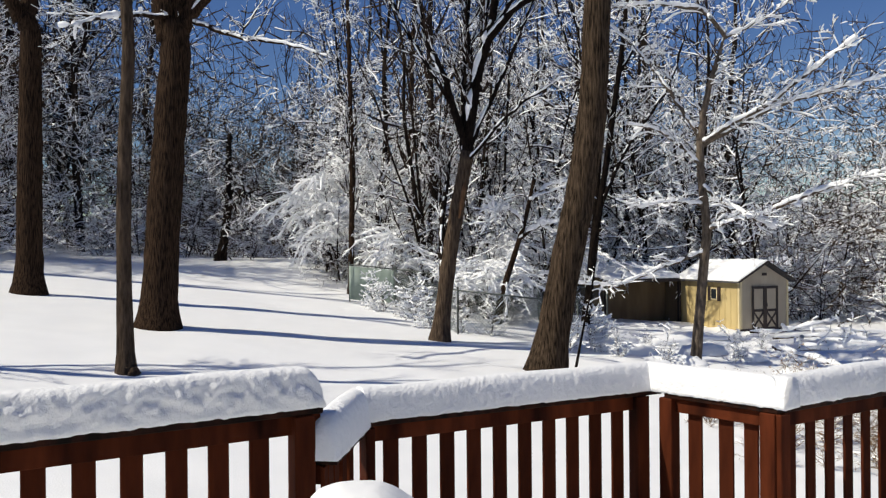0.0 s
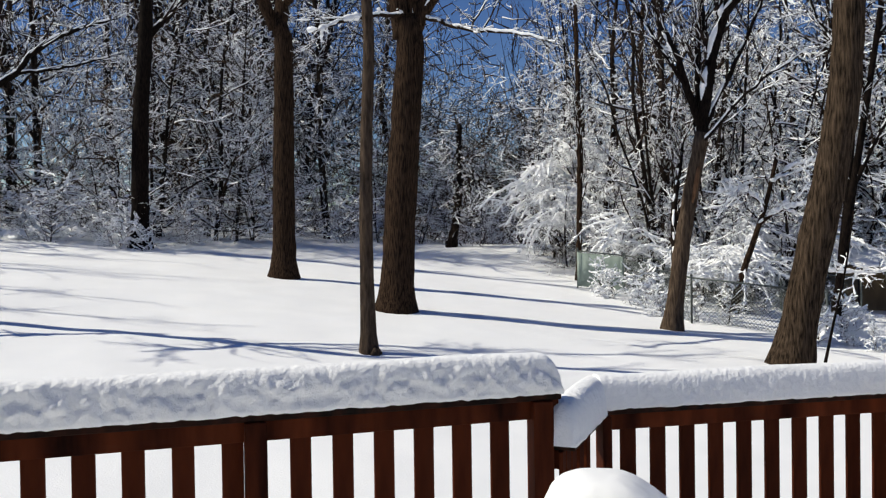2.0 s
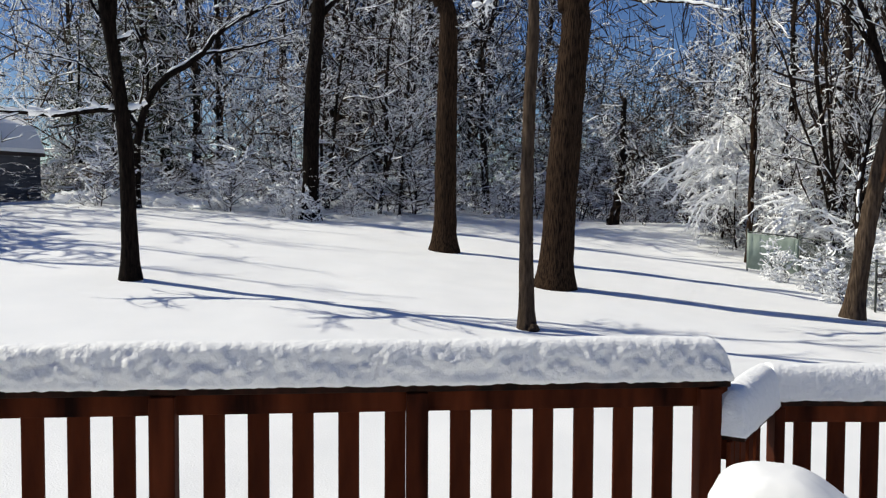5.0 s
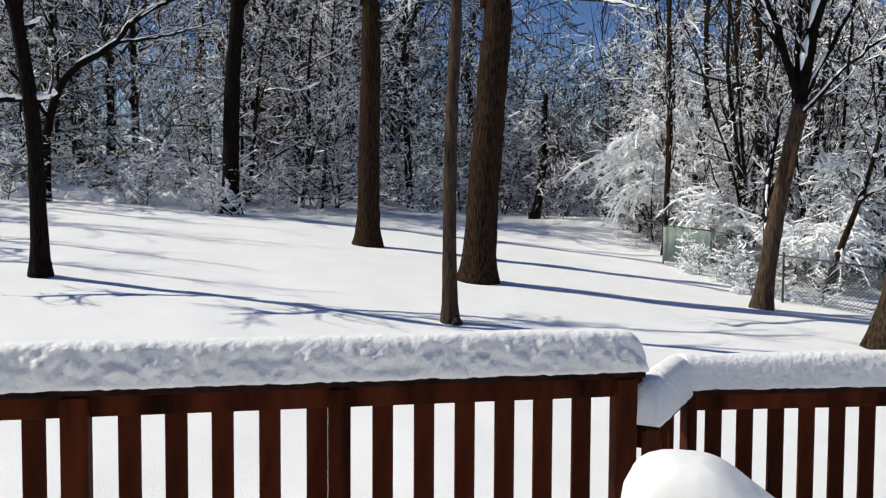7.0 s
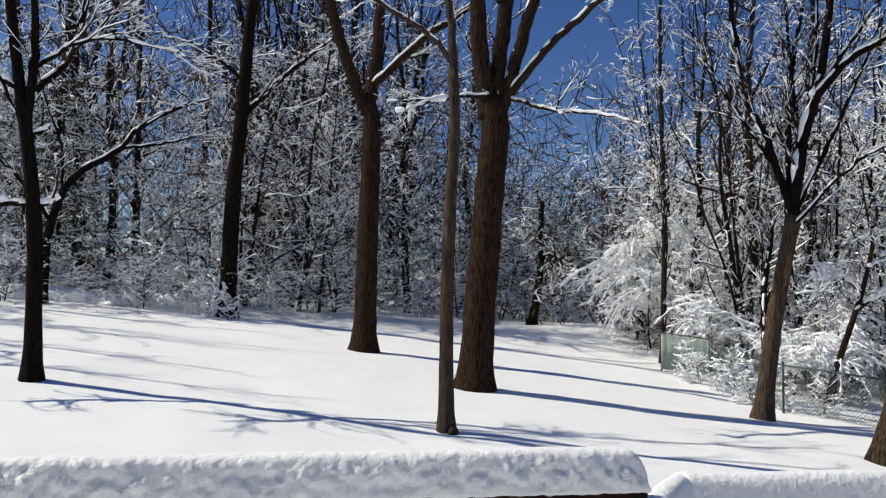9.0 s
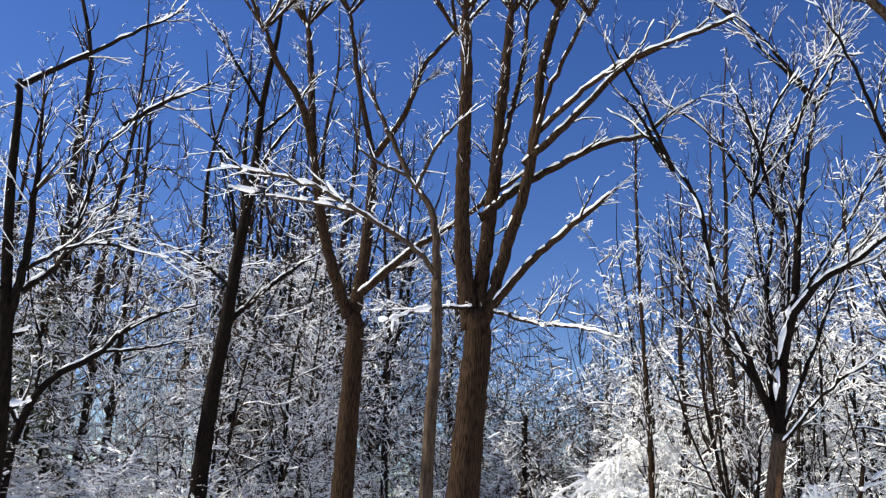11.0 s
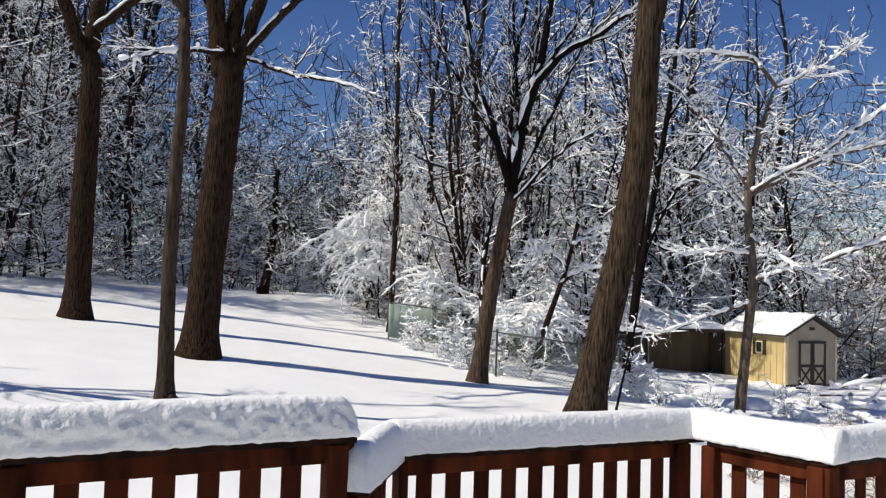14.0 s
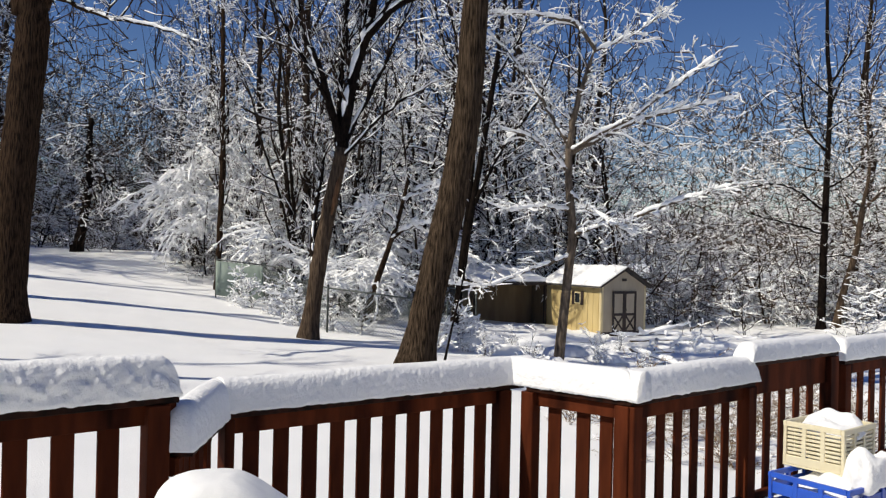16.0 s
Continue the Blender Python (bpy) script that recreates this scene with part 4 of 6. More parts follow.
def snow_bar(name, length, width, height, seed, z0=0.0, end_round=(True, True), amp=0.042, step=0.0105, square=0.62):
    """A rounded loaf of snow, lying along x from 0 to length, with its front edge at y = 0."""
    around = 40
    fine = np.linspace(0, math.pi, 600)
    py, ph = -np.sign(np.cos(fine)) * np.abs(np.cos(fine)) ** square, np.abs(np.sin(fine)) ** square
    run = np.concatenate([[0], np.cumsum(np.hypot(np.diff(py) * width / 2, np.diff(ph) * height))])
    even = np.linspace(0, run[-1], around)
    profile = list(zip(np.interp(even, run, py).tolist(), np.interp(even, run, ph).tolist()))
    n = max(8, int(length / step))
    v, f = [], []
    for i in range(n + 1):
        x = length * i / n
        taper = 1.0
        for near, on in ((x, end_round[0]), (length - x, end_round[1])):
            if on and near < 0.09:
                taper = min(taper, math.sqrt(max(0.0, 1 - (1 - near / 0.09) ** 2)) * 0.92 + 0.08)
        for j in range(around):
            px, pz = profile[j]
            w, h = width / 2 * (0.9 + 0.1 * taper), height * taper
            side = (1.0 if px < 0 else 0.5) * (1 - 0.8 * min(1.0, max(0.0, (pz - 0.55) / 0.35))) * min(1.0, 0.3 + pz * 3)
            ny, nz = px * width / 2, pz * height
            far = noise.voronoi((x * 20 + seed, ny * 20, nz * 20))[0][0]
            near = noise.voronoi((x * 43 + seed, ny * 43, nz * 43))[0][0]
            bulge = amp * side * (0.2 * noise.noise((x * 5 + seed, ny * 5, nz * 5)) + 0.25 * noise.noise((x * 13 + seed, ny * 13, nz * 13)) + 0.6 * (0.45 - min(1.0, far)) + 0.3 * (0.45 - min(1.0, near)))
            sag = 0.01 * noise.noise((x * 1.7 + seed * 3, 0, 0)) * pz
            ragged = (0.006 * noise.noise((x * 30, seed, 5)) + 0.007 * noise.noise((x * 9, seed, 8))) if j in (0, around - 1) else 0
            v.append((x + 0.3 * bulge, w + px * (w + bulge * 0.8), z0 + pz * (h + bulge * 0.3) + sag + ragged - (0.006 if j in (0, around - 1) else 0)))
    for i in range(n):
        for j in range(around - 1):
            f.append((i * around + j, (i + 1) * around + j, (i + 1) * around + j + 1, i * around + j + 1))
        f.append((i * around + around - 1, (i + 1) * around + around - 1, (i + 1) * around, i * around))
    f.append(tuple(range(around)))
    f.append(tuple(n * around + j for j in range(around))[::-1])
    return mesh_from(name, v, f, True)


BALUSTER_T = 0.019


def railing(name, a, b, cap_z, floor_z, boards, posts, label, snow_h=0.14, ext=(0.0, 0.02), seed=1, snow_ext=(0.0, 0.0), ends=(True, True),
            rail_h=0.085, cap_w=0.142, snow_w=0.17, crumbs=0.016, square=0.74):
    """A rail whose cap's front edge runs from a to b. boards and posts: where they start along it, in metres, as (place, width)."""
    d, length, turn = along(a, b)
    root = empty(name, a[0], a[1], 0, turn)
    tagged(root, label, "railing", "deck railings")
    part("cap", box(length + ext[0] + ext[1], cap_w, 0.03, 0.004, (length / 2 + (ext[1] - ext[0]) / 2, cap_w / 2, cap_z - 0.03)), DARK_CAP, root, "dark board under the snow")
    part("top_rail", box(length, 0.038, rail_h, 0.003, (length / 2, 0.05, cap_z - 0.03 - rail_h)), STAIN, root)
    part("bottom_rail", box(length, 0.038, 0.085, 0.003, (length / 2, 0.05, floor_z + 0.07)), STAIN, root)
    meshes = {}
    for s, w in boards:
        if w not in meshes:
            meshes[w] = as_mesh("baluster", box(w, BALUSTER_T, cap_z - 0.034 - floor_z - 0.03, 0.003))
        part("baluster", meshes[w], STAIN, root, m=pose(s + w / 2, 0.05 + 0.019 + BALUSTER_T / 2 + 0.001, floor_z + 0.03))
    for s, w in posts:
        part("post", box(w, 0.09, cap_z - 0.032 - floor_z, 0.005, (s + w / 2, -0.012 + 0.045 if w > 0.08 else 0.02, floor_z)), STAIN, root)
    s0, s1 = -ext[0] - snow_ext[0], length + ext[1] + snow_ext[1]
    bar = empty("rail_snow", a[0], a[1], 0, turn)
    bar.matrix_basis = bar.matrix_basis @ Matrix.Translation((s0, -0.012, cap_z + 0.004))
    tagged(bar, "thick rounded bank of white snow lying on the deck railing", "snow", "snow on the railings")
    part("bank", snow_bar("bank", s1 - s0, snow_w, snow_h, seed, 0.0, ends, crumbs, 0.0105, square), RAIL_SNOW, bar)
    return root


CAP_HIGH, CAP_LOW = 0.92, 0.72
UPPER, LOWER = 0.0, -0.2
L_A, L_B = (-3.74, 1.64), (-0.526, 3.637)
boards = [(1.252 - 0.176 * k, 0.086) for k in range(7)]
boards += [(s, 0.086) for s in (1.604, 1.781, 1.96, 2.146, 2.336, 2.607, 2.782, 2.957, 3.131, 3.302, 3.477)]
railing("deck_railing", L_A, L_B, CAP_HIGH, UPPER, boards, [(3.648, 0.094), (2.423, 0.087), (1.41, 0.1), (0.4, 0.09)],
        "red-brown stained wooden deck railing with flat balusters", 0.172, (0.0, 0.0), 3, (0.0, 0.008), (False, True), crumbs=0.062, square=0.62)
M_A, M_B = (-0.409, 4.272), (1.264, 5.142)
M_LEN = along(M_A, M_B)[1]
boards = [(0.137 + 0.1683 * k, 0.086) for k in range(10)] + [(0.005, 0.08)]
railing("deck_railing", M_A, M_B, CAP_LOW, LOWER, boards, [(M_LEN - 0.105, 0.093), (0.0, 0.05)],
        "red-brown stained wooden deck railing on the lower deck", 0.165, (0.0, 0.1), 5, (0.0, 0.1), (False, False))
# the short return from the lower railing to the upper deck's corner post
railing("return_railing", (-0.535, 4.31), (-0.61, 3.66), CAP_LOW - 0.03, LOWER, [(0.1, 0.087), (0.25, 0.087), (0.4, 0.087), (0.51, 0.087), (0.61, 0.06)], [],
        "short red-brown stained return railing below the corner post", 0.185, (0.0, 0.0), 7, (0.1, 0.05), (False, True))
D_A, D_B = (1.369, 5.016), (1.80, 4.52)
D_LEN = along(D_A, D_B)[1]
railing("angled_railing", D_A, D_B, CAP_LOW, LOWER, [(0.06, 0.09), (0.262, 0.09), (0.42, 0.085)], [(-0.09, 0.09), (D_LEN - 0.1, 0.09)],
        "sunlit red-brown angled corner railing of the lower deck", 0.165, (0.06, 0.0), 9, (0.16, 0.05), (False, False))
R_A, R_B = (1.80, 4.52), (2.935, 5.217)
R_LEN = along(R_A, R_B)[1]
railing("deck_railing", R_A, R_B, CAP_LOW, LOWER, [(0.18 + 0.1795 * k, 0.076) for k in range(6)], [(0.0, 0.08), (R_LEN - 0.08, 0.1)],
        "red-brown stained wooden deck railing on the lower deck", 0.165, (0.0, 0.02), 11, (0.0, 0.05), (False, True))
S_A, S_B = (2.96, 5.235), (3.99, 5.868)
railing("raised_railing", S_A, S_B, CAP_LOW + 0.13, LOWER, [(0.25 + 0.208 * k, 0.08) for k in range(4)], [(1.06, 0.13)],
        "raised red-brown stained railing with a deep fascia board", 0.125, (0.0, 0.0), 13, (0.06, 0.0), (True, True), 0.2)
E_A, E_B = (4.06, 5.9), (6.6, 7.46)
railing("deck_railing", E_A, E_B, CAP_LOW + 0.05, LOWER, [(0.2 + 0.218 * k, 0.09) for k in range(12)], [(0.0, 0.09), (2.8, 0.09)],
        "red-brown stained wooden deck railing continuing along the lower deck", 0.165, (0.0, 0.0), 15, (0.0, 0.0), (True, False))


def slab(name, outline, z0, z1):
    bm = bmesh.new()
    low = [bm.verts.new((x, y, z0)) for x, y in outline]
    top = [bm.verts.new((x, y, z1)) for x, y in outline]
    bm.faces.new(low[::-1])
    bm.faces.new(top)
    for i in range(len(outline)):
        j = (i + 1) % len(outline)
        bm.faces.new((low[i], low[j], top[j], top[i]))
    return bm


def decks():
    lower = [(-0.45, 3.42), (-0.33, 4.4), (1.3, 5.25), (1.42, 5.12), (1.86, 4.62), (6.65, 7.6), (7.6, 6.0), (1.6, 1.7)]
    upper = [(-3.8, 1.66), (-0.53, 3.74), (1.6, 1.7), (7.6, 6.0), (9.0, 2.0), (9.0, -1.6), (-3.2, -1.6)]
    for nm, poly, z in (("deck_lower", lower, LOWER), ("deck_upper", upper, UPPER)):
        ob = part(nm, slab(nm, poly, z - 0.14, z), STAIN)
        tagged(ob, "red-brown stained wooden deck platform under the snow", "deck", kind="structure")
        cover = part(nm + "_snow", slab(nm + "_snow", [(x * 0.998, y * 0.996) for x, y in poly], z + 0.001, z + 0.1), RAIL_SNOW)
        tagged(cover, "layer of trodden white snow on the deck floor", "snow", kind="structure")
    for x, y in ((-3.3, 1.9), (-1.8, 2.85), (-0.6, 3.5), (1.3, 5.0), (2.9, 5.2), (4.5, 6.1), (6.5, 7.3)):
        h = ground_at(x, y)
        p = part("deck_post", box(0.14, 0.14, -0.34 - h + 0.3, 0.005, (x, y, h - 0.3)), STAIN)
        tagged(p, "square red-brown timber post carrying the deck", "deck post", "deck posts")


decks()


def house_wall():
    w = part("house_wall", box(16, 0.2, 6.5, 0, (2.0, -1.75, -1.9)), SIDING)
    tagged(w, "pale clapboard house wall behind the deck", "house wall", kind="structure")


house_wall()

# ---- the shed and the shelter beside it ----
def prism(outline, y0, y1):
    """An outline in x and z, drawn out along y."""
    bm = bmesh.new()
    a = [bm.verts.new((x, y0, z)) for x, z in outline]
    b = [bm.verts.new((x, y1, z)) for x, z in outline]
    bm.faces.new(a)
    bm.faces.new(b[::-1])
    for i in range(len(outline)):
        j = (i + 1) % len(outline)
        bm.faces.new((a[j], a[i], b[i], b[j]))
    bmesh.ops.recalc_face_normals(bm, faces=bm.faces[:])
    return bm


def snow_sheet(name, corners, thick, seed, n=26, amp=0.03, overhang=0.05):
    """A soft slab of snow on a sloping quadrilateral, thinner at its rounded rims."""
    c = [Vector(p) for p in corners]
    mid = sum(c, Vector()) / 4
    c = [mid + (p - mid) * (1 + overhang) for p in c]
    v, f = [], []
    for top in (0, 1):
        for j in range(n + 1):
            for i in range(n + 1):
                u, w = i / n, j / n
                p = (c[0] * (1 - u) + c[1] * u) * (1 - w) + (c[3] * (1 - u) + c[2] * u) * w
                rim = min(u, 1 - u, w, 1 - w)
                h = thick * min(1.0, 0.15 + (rim / 0.07) ** 0.5 * 0.85 if rim < 0.07 else 1.0)
                bump = amp * noise.noise((p.x * 2.5 + seed, p.y * 2.5, 0.4)) + 0.4 * amp * noise.noise((p.x * 8, p.y * 8 + seed, 2))
                v.append((p.x, p.y, p.z + (h + bump * min(1, rim * 12) if top else 0.0)))
    w = n + 1
    off = w * w
    for j in range(n):
        for i in range(n):
            a = j * w + i
            f.append((off + a, off + a + 1, off + a + w + 1, off + a + w))
            f.append((a, a + w, a + w + 1, a + 1))
    ring = [i for i in range(w)] + [j * w + n for j in range(1, w)] + [n * w + i for i in range(n - 1, -1, -1)] + [j * w for j in range(n - 1, 0, -1)]
    for k in range(len(ring)):
        a, b = ring[k], ring[(k + 1) % len(ring)]
        f.append((a, b, off + b, off + a))
    return mesh_from(name, v, f, True)


def shed():
    x0, y0, turn = 10.1, 28.5, 21.0
    W, D, H, RIDGE = 2.1, 3.3, 1.74, 2.3
    root = empty("garden_shed", x0, y0, ground_at(x0, y0) - 0.05, turn)
    tagged(root, "small yellow garden shed with brown trim and a snowy roof", "shed")
    front = part("front_wall", prism([(0, 0), (W, 0), (W, H), (W / 2, RIDGE), (0, H)], 0, 0.06), SHED_CREAM, root, "shaded cream gable wall")
    part("back_wall", prism([(0, 0), (W, 0), (W, H), (W / 2, RIDGE), (0, H)], D - 0.06, D), SHED_YELLOW, root)
    left = part("side_wall", box(0.06, D - 0.12, H, 0, (0.03, D / 2, 0)), SHED_YELLOW, root, "sunlit yellow boarded side wall")
    part("side_wall", box(0.06, D - 0.12, H, 0, (W - 0.03, D / 2, 0)), SHED_YELLOW, root)
    groove = as_mesh("batten", box(0.012, 0.03, H - 0.06, 0.002))
    for k in range(11):
        part("batten", groove, SHED_YELLOW, left, m=pose(-0.007, 0.15 + k * 0.3, 0.03))
    for sx, px in ((1, 0.0), (-1, W)):
        part("corner_trim", box(0.09, 0.02, H, 0.003, (px + sx * 0.045, -0.012, 0)), TRIM_CREAM, root)
    part("corner_trim", box(0.02, 0.08, H, 0.003, (-0.012, 0.04, 0)), TRIM_CREAM, root)
    part("skirting", box(W, 0.025, 0.1, 0.003, (W / 2, -0.014, 0.0)), TRIM_BROWN, root)
    # double door with crossed lower panels
    dw, dh, dx = 1.12, 1.5, W * 0.5
    door = part("double_door", box(dw, 0.03, dh, 0.003, (dx, -0.017, 0.06)), SHED_CREAM, root, "cream double door with dark brown crossed framing")
    for px in (dx - dw / 2 + 0.04, dx - 0.035, dx + 0.035, dx + dw / 2 - 0.04):
        part("stile", box(0.085, 0.024, dh, 0.003, (px, -0.043, 0.06)), TRIM_BROWN, door)
    for pz in (0.06, 0.68, dh - 0.03):
        for s in (-1, 1):
            part("rail", box(dw / 2 - 0.14, 0.022, 0.09, 0.003, (dx + s * dw / 4, -0.042, pz)), TRIM_BROWN, door)
    L = math.hypot(dw / 2 - 0.12, 0.54)
    a = math.degrees(math.atan2(0.54, dw / 2 - 0.12))
    for s in (-1, 1):
        for q, yy in ((1, -0.04), (-1, -0.0425)):
            part("brace", as_mesh("brace", box(L, 0.018, 0.065, 0.002, (0, 0, -0.0325))), TRIM_BROWN, door, m=pose(dx + s * dw / 4, yy, 0.415, 0, q * a, 0))
    part("handle", box(0.025, 0.03, 0.12, 0.004, (dx + 0.06, -0.07, 0.85)), BLACK_STEEL, door)
    part("gable_vent", box(0.2, 0.03, 0.1, 0.003, (W / 2, -0.018, RIDGE - 0.38)), TRIM_BROWN, root)
    # window with shutters in the sunlit wall
    win = part("window", box(0.03, 0.34, 0.42, 0.003, (-0.016, 1.3, 1.05)), TRIM_CREAM, root)
    part("pane", box(0.012, 0.26, 0.34, 0, (-0.036, 1.3, 1.09)), GLASS, win)
    for yy in (1.05, 1.55):
        part("shutter", box(0.03, 0.15, 0.5, 0.003, (-0.018, yy, 1.01)), TRIM_BROWN, win)
    roof = part("roof", prism([(-0.2, H - 0.06), (W / 2, RIDGE + 0.07), (W + 0.2, H - 0.06), (W + 0.2, H + 0.0), (W / 2, RIDGE + 0.13), (-0.2, H + 0.0)], -0.2, D + 0.15), SHINGLE, root)
    k = (RIDGE + 0.1 - H) / (W / 2 + 0.2)
    for s in (0, 1):
        L = math.hypot(W / 2 + 0.2, RIDGE + 0.07 - H + 0.06)
        ang = math.degrees(math.atan2(RIDGE + 0.13 - H, W / 2 + 0.2))
        bm = box(L, 0.03, 0.065, 0.003, (L / 2, 0, -0.02))
        m = pose(-0.2, -0.217, H - 0.03, 0, -ang, 0) if s == 0 else pose(W + 0.2, -0.2175, H - 0.03, 0, -(180 - ang), 0)
        part("barge_board", as_mesh("barge_board", bm), TRIM_BROWN, roof, m=m)
    for s in (0, 1):
        e = (-0.2, H) if s == 0 else (W + 0.2, H)
        c = [(e[0], -0.17, e[1]), (W / 2, -0.17, RIDGE + 0.13), (W / 2, D + 0.12, RIDGE + 0.13), (e[0], D + 0.12, e[1])]
        part("roof_snow", snow_sheet("roof_snow", c if s == 0 else [c[1], c[0], c[3], c[2]], 0.085, s, 30, 0.11, 0.0), RAIL_SNOW, root, "patchy white snow on the roof")
    return root


shed()


def shelter():
    """A low lean-to against the shed's far end, open towards the deck and dark inside."""
    x0, y0, turn = 5.85, 30.28, 21.0
    root = empty("lean_to_shelter", x0, y0, ground_at(x0, y0) - 0.2, turn)
    tagged(root, "low brown lean-to beside the shed with a snow-covered roof", "shelter")
    W, D, H = 3.28, 2.2, 1.62
    part("back_wall", box(W - 0.12, 0.06, H + 0.2, 0, (W / 2, 0.9, 0)), OLIVE, root)
    for xx in (0.03, W - 0.03):
        part("end_wall", box(0.06, D, H, 0, (xx, D / 2 + 0.06, 0)), OLIVE, root)
    for xx in (0.05, W - 0.05):
        part("post", box(0.1, 0.1, H, 0.004, (xx, 0.0, 0)), TRIM_BROWN, root)
    part("fascia", box(W + 0.2, 0.03, 0.1, 0.003, (W / 2, -0.2, H - 0.07)), TRIM_BROWN, root)
    roof = prism([(-0.18, H), (D, H + 0.5), (D, H + 0.56), (-0.18, H + 0.06)], -0.1, W + 0.05)
    bmesh.ops.transform(roof, matrix=Matrix(((0, 1, 0, 0), (1, 0, 0, 0), (0, 0, 1, 0), (0, 0, 0, 1))), verts=roof.verts[:])
    bmesh.ops.recalc_face_normals(roof, faces=roof.faces[:])
    part("roof", roof, SHINGLE, root)
    c = [(-0.1, -0.18, H + 0.06), (W + 0.05, -0.18, H + 0.06), (W + 0.05, D, H + 0.56), (-0.1, D, H + 0.56)]
    part("roof_snow", snow_sheet("roof_snow", c, 0.13, 5, 26, 0.09, 0.0), RAIL_SNOW, root)


shelter()


# ---- the neighbour's shed at the yard's left border ----
def neighbour_shed():
    x0, y0 = -25.24, 19.67
    root = empty("gambrel_shed", x0, y0, ground_at(x0, y0) - 0.04, -98.9)
    tagged(root, "dark grey clapboard shed in shade with a snow-covered gambrel roof", "shed")
    L, D, H = 5.2, 3.8, 1.68
    roofline = [(0.14, H - 0.04), (-0.5, H + 0.8), (-D / 2, H + 1.35), (-D + 0.5, H + 0.8), (-D - 0.14, H - 0.04)]
    swap = Matrix(((0, 1, 0, 0), (1, 0, 0, 0), (0, 0, 1, 0), (0, 0, 0, 1)))

    def drawn(outline, a, b):
        bm = prism(outline, a, b)
        bmesh.ops.transform(bm, matrix=swap, verts=bm.verts[:])
        bmesh.ops.recalc_face_normals(bm, faces=bm.faces[:])
        return bm

    part("body", drawn([(0, -0.3), (0, H), (-0.52, H + 0.76), (-D / 2, H + 1.29), (-D + 0.52, H + 0.76), (-D, H), (-D, -0.3)], 0.0, L), GREY_BOARD, root)
    plank = as_mesh("clapboard", box(L, 0.02, 0.2, 0.004))
    for k in range(9):
        part("clapboard", plank, GREY_BOARD, root, m=pose(L / 2, 0.013, -0.12 + 0.2 * k, -3, 0, 0))
    part("corner_board", box(0.1, 0.03, H, 0.003, (0.05, 0.032, 0)), GREY_BOARD, root)
    part("roof", drawn(roofline + [(y, z - 0.07) for y, z in roofline[::-1]], -0.12, L + 0.12), SHINGLE, root)
    part("fascia", box(L + 0.24, 0.025, 0.12, 0.003, (L / 2, 0.155, H - 0.16)), TRIM_BROWN, root)
    part("roof_snow", drawn([(y * (1.0 if y < -1 else 0.98), z + 0.012) for y, z in roofline] + [(y, z + 0.14) for y, z in roofline[::-1]], -0.1, L + 0.1), SMOOTH_SNOW, root, "smooth layer of white snow")


neighbour_shed()


# ---- the wire fence ----
def fence(points, height, seed, screen=False, label="grey chain-link fence with steel posts in the snow"):
    root = empty("wire_fence", *points[0], 0)
    tagged(root, label, "fence", "wire fences")
    inv = Matrix.Translation((-points[0][0], -points[0][1], 0))
    sp = Soup()
    p0, p1 = [], []
    posts = []
    for a, b in zip(points[:-1], points[1:]):
        d, length, _ = along(a, b)
        n = max(1, round(length / 2.6))
        for k in range(n + 1):
            posts.append((a[0] + d.x * length * k / n, a[1] + d.y * length * k / n))
        cell = 0.085
        at = lambda s, h: np.array([a[0] + d.x * s - points[0][0], a[1] + d.y * s - points[0][1], ground_at(a[0] + d.x * s, a[1] + d.y * s) + 0.03 + h])
        rows = int(height / (cell * 2))
        for k in range(-rows * 2, int(length / cell)):
            for sg in (1, -1):
                s0 = k * cell if sg > 0 else k * cell + height
                lo, hi = 0.0, height
                ends = []
                for h in (lo, hi / 2, hi):
                    ends.append((s0 + sg * h, h))
                for (sa, ha), (sb, hb) in zip(ends[:-1], ends[1:]):
                    if 0 <= sa <= length and 0 <= sb <= length:
                        p0.append(at(sa, ha)); p1.append(at(sb, hb))
    sp.frusta(p0, p1, np.full(len(p0), 0.005), np.full(len(p0), 0.005), 3)
    tagged(part("wire_mesh", sp.mesh("wire_mesh", False), GALV, root), kind="stuff")
    pm = Soup()
    pm.tube([(0, 0, -0.2), (0, 0, height + 0.06)], [0.026, 0.026], 8)
    pm.tube([(0, 0, height + 0.06), (0, 0, height + 0.09), (0, 0, height + 0.11)], [0.034, 0.032, 0.008], 8)
    pmesh = pm.mesh("post")
    for x, y in posts:
        part("post", pmesh, GALV, root, m=inv @ pose(x, y, ground_at(x, y)))
    tops = [(x - points[0][0], y - points[0][1], ground_at(x, y) + height + 0.02) for x, y in posts]
    tr = Soup()
    tr.tube(tops, [0.02] * len(tops), 6)
    part("top_rail", tr.mesh("top_rail"), GALV, root)
    if screen:
        a, b = points[0], points[1]
        v, f = [], []
        n = 24
        for i in range(n + 1):
            x, y = a[0] + (b[0] - a[0]) * i / n, a[1] + (b[1] - a[1]) * i / n
            for s in (0.02, 0.032):
                wv = s + 0.025 * noise.noise((i * 0.7, 0, 0))
                for h in (0.08, height - 0.02):
                    v.append((x - a[0], y - a[1] - wv, ground_at(x, y) + h))
        for i in range(n):
            k = i * 4
            f += [(k, k + 4, k + 5, k + 1), (k + 2, k + 3, k + 7, k + 6), (k + 1, k + 5, k + 7, k + 3), (k, k + 2, k + 6, k + 4)]
        f += [(0, 1, 3, 2), (n * 4, n * 4 + 2, n * 4 + 3, n * 4 + 1)]
        part("privacy_screen", mesh_from("privacy_screen", v, f, True), SCREEN, root, "faded green fabric screen")


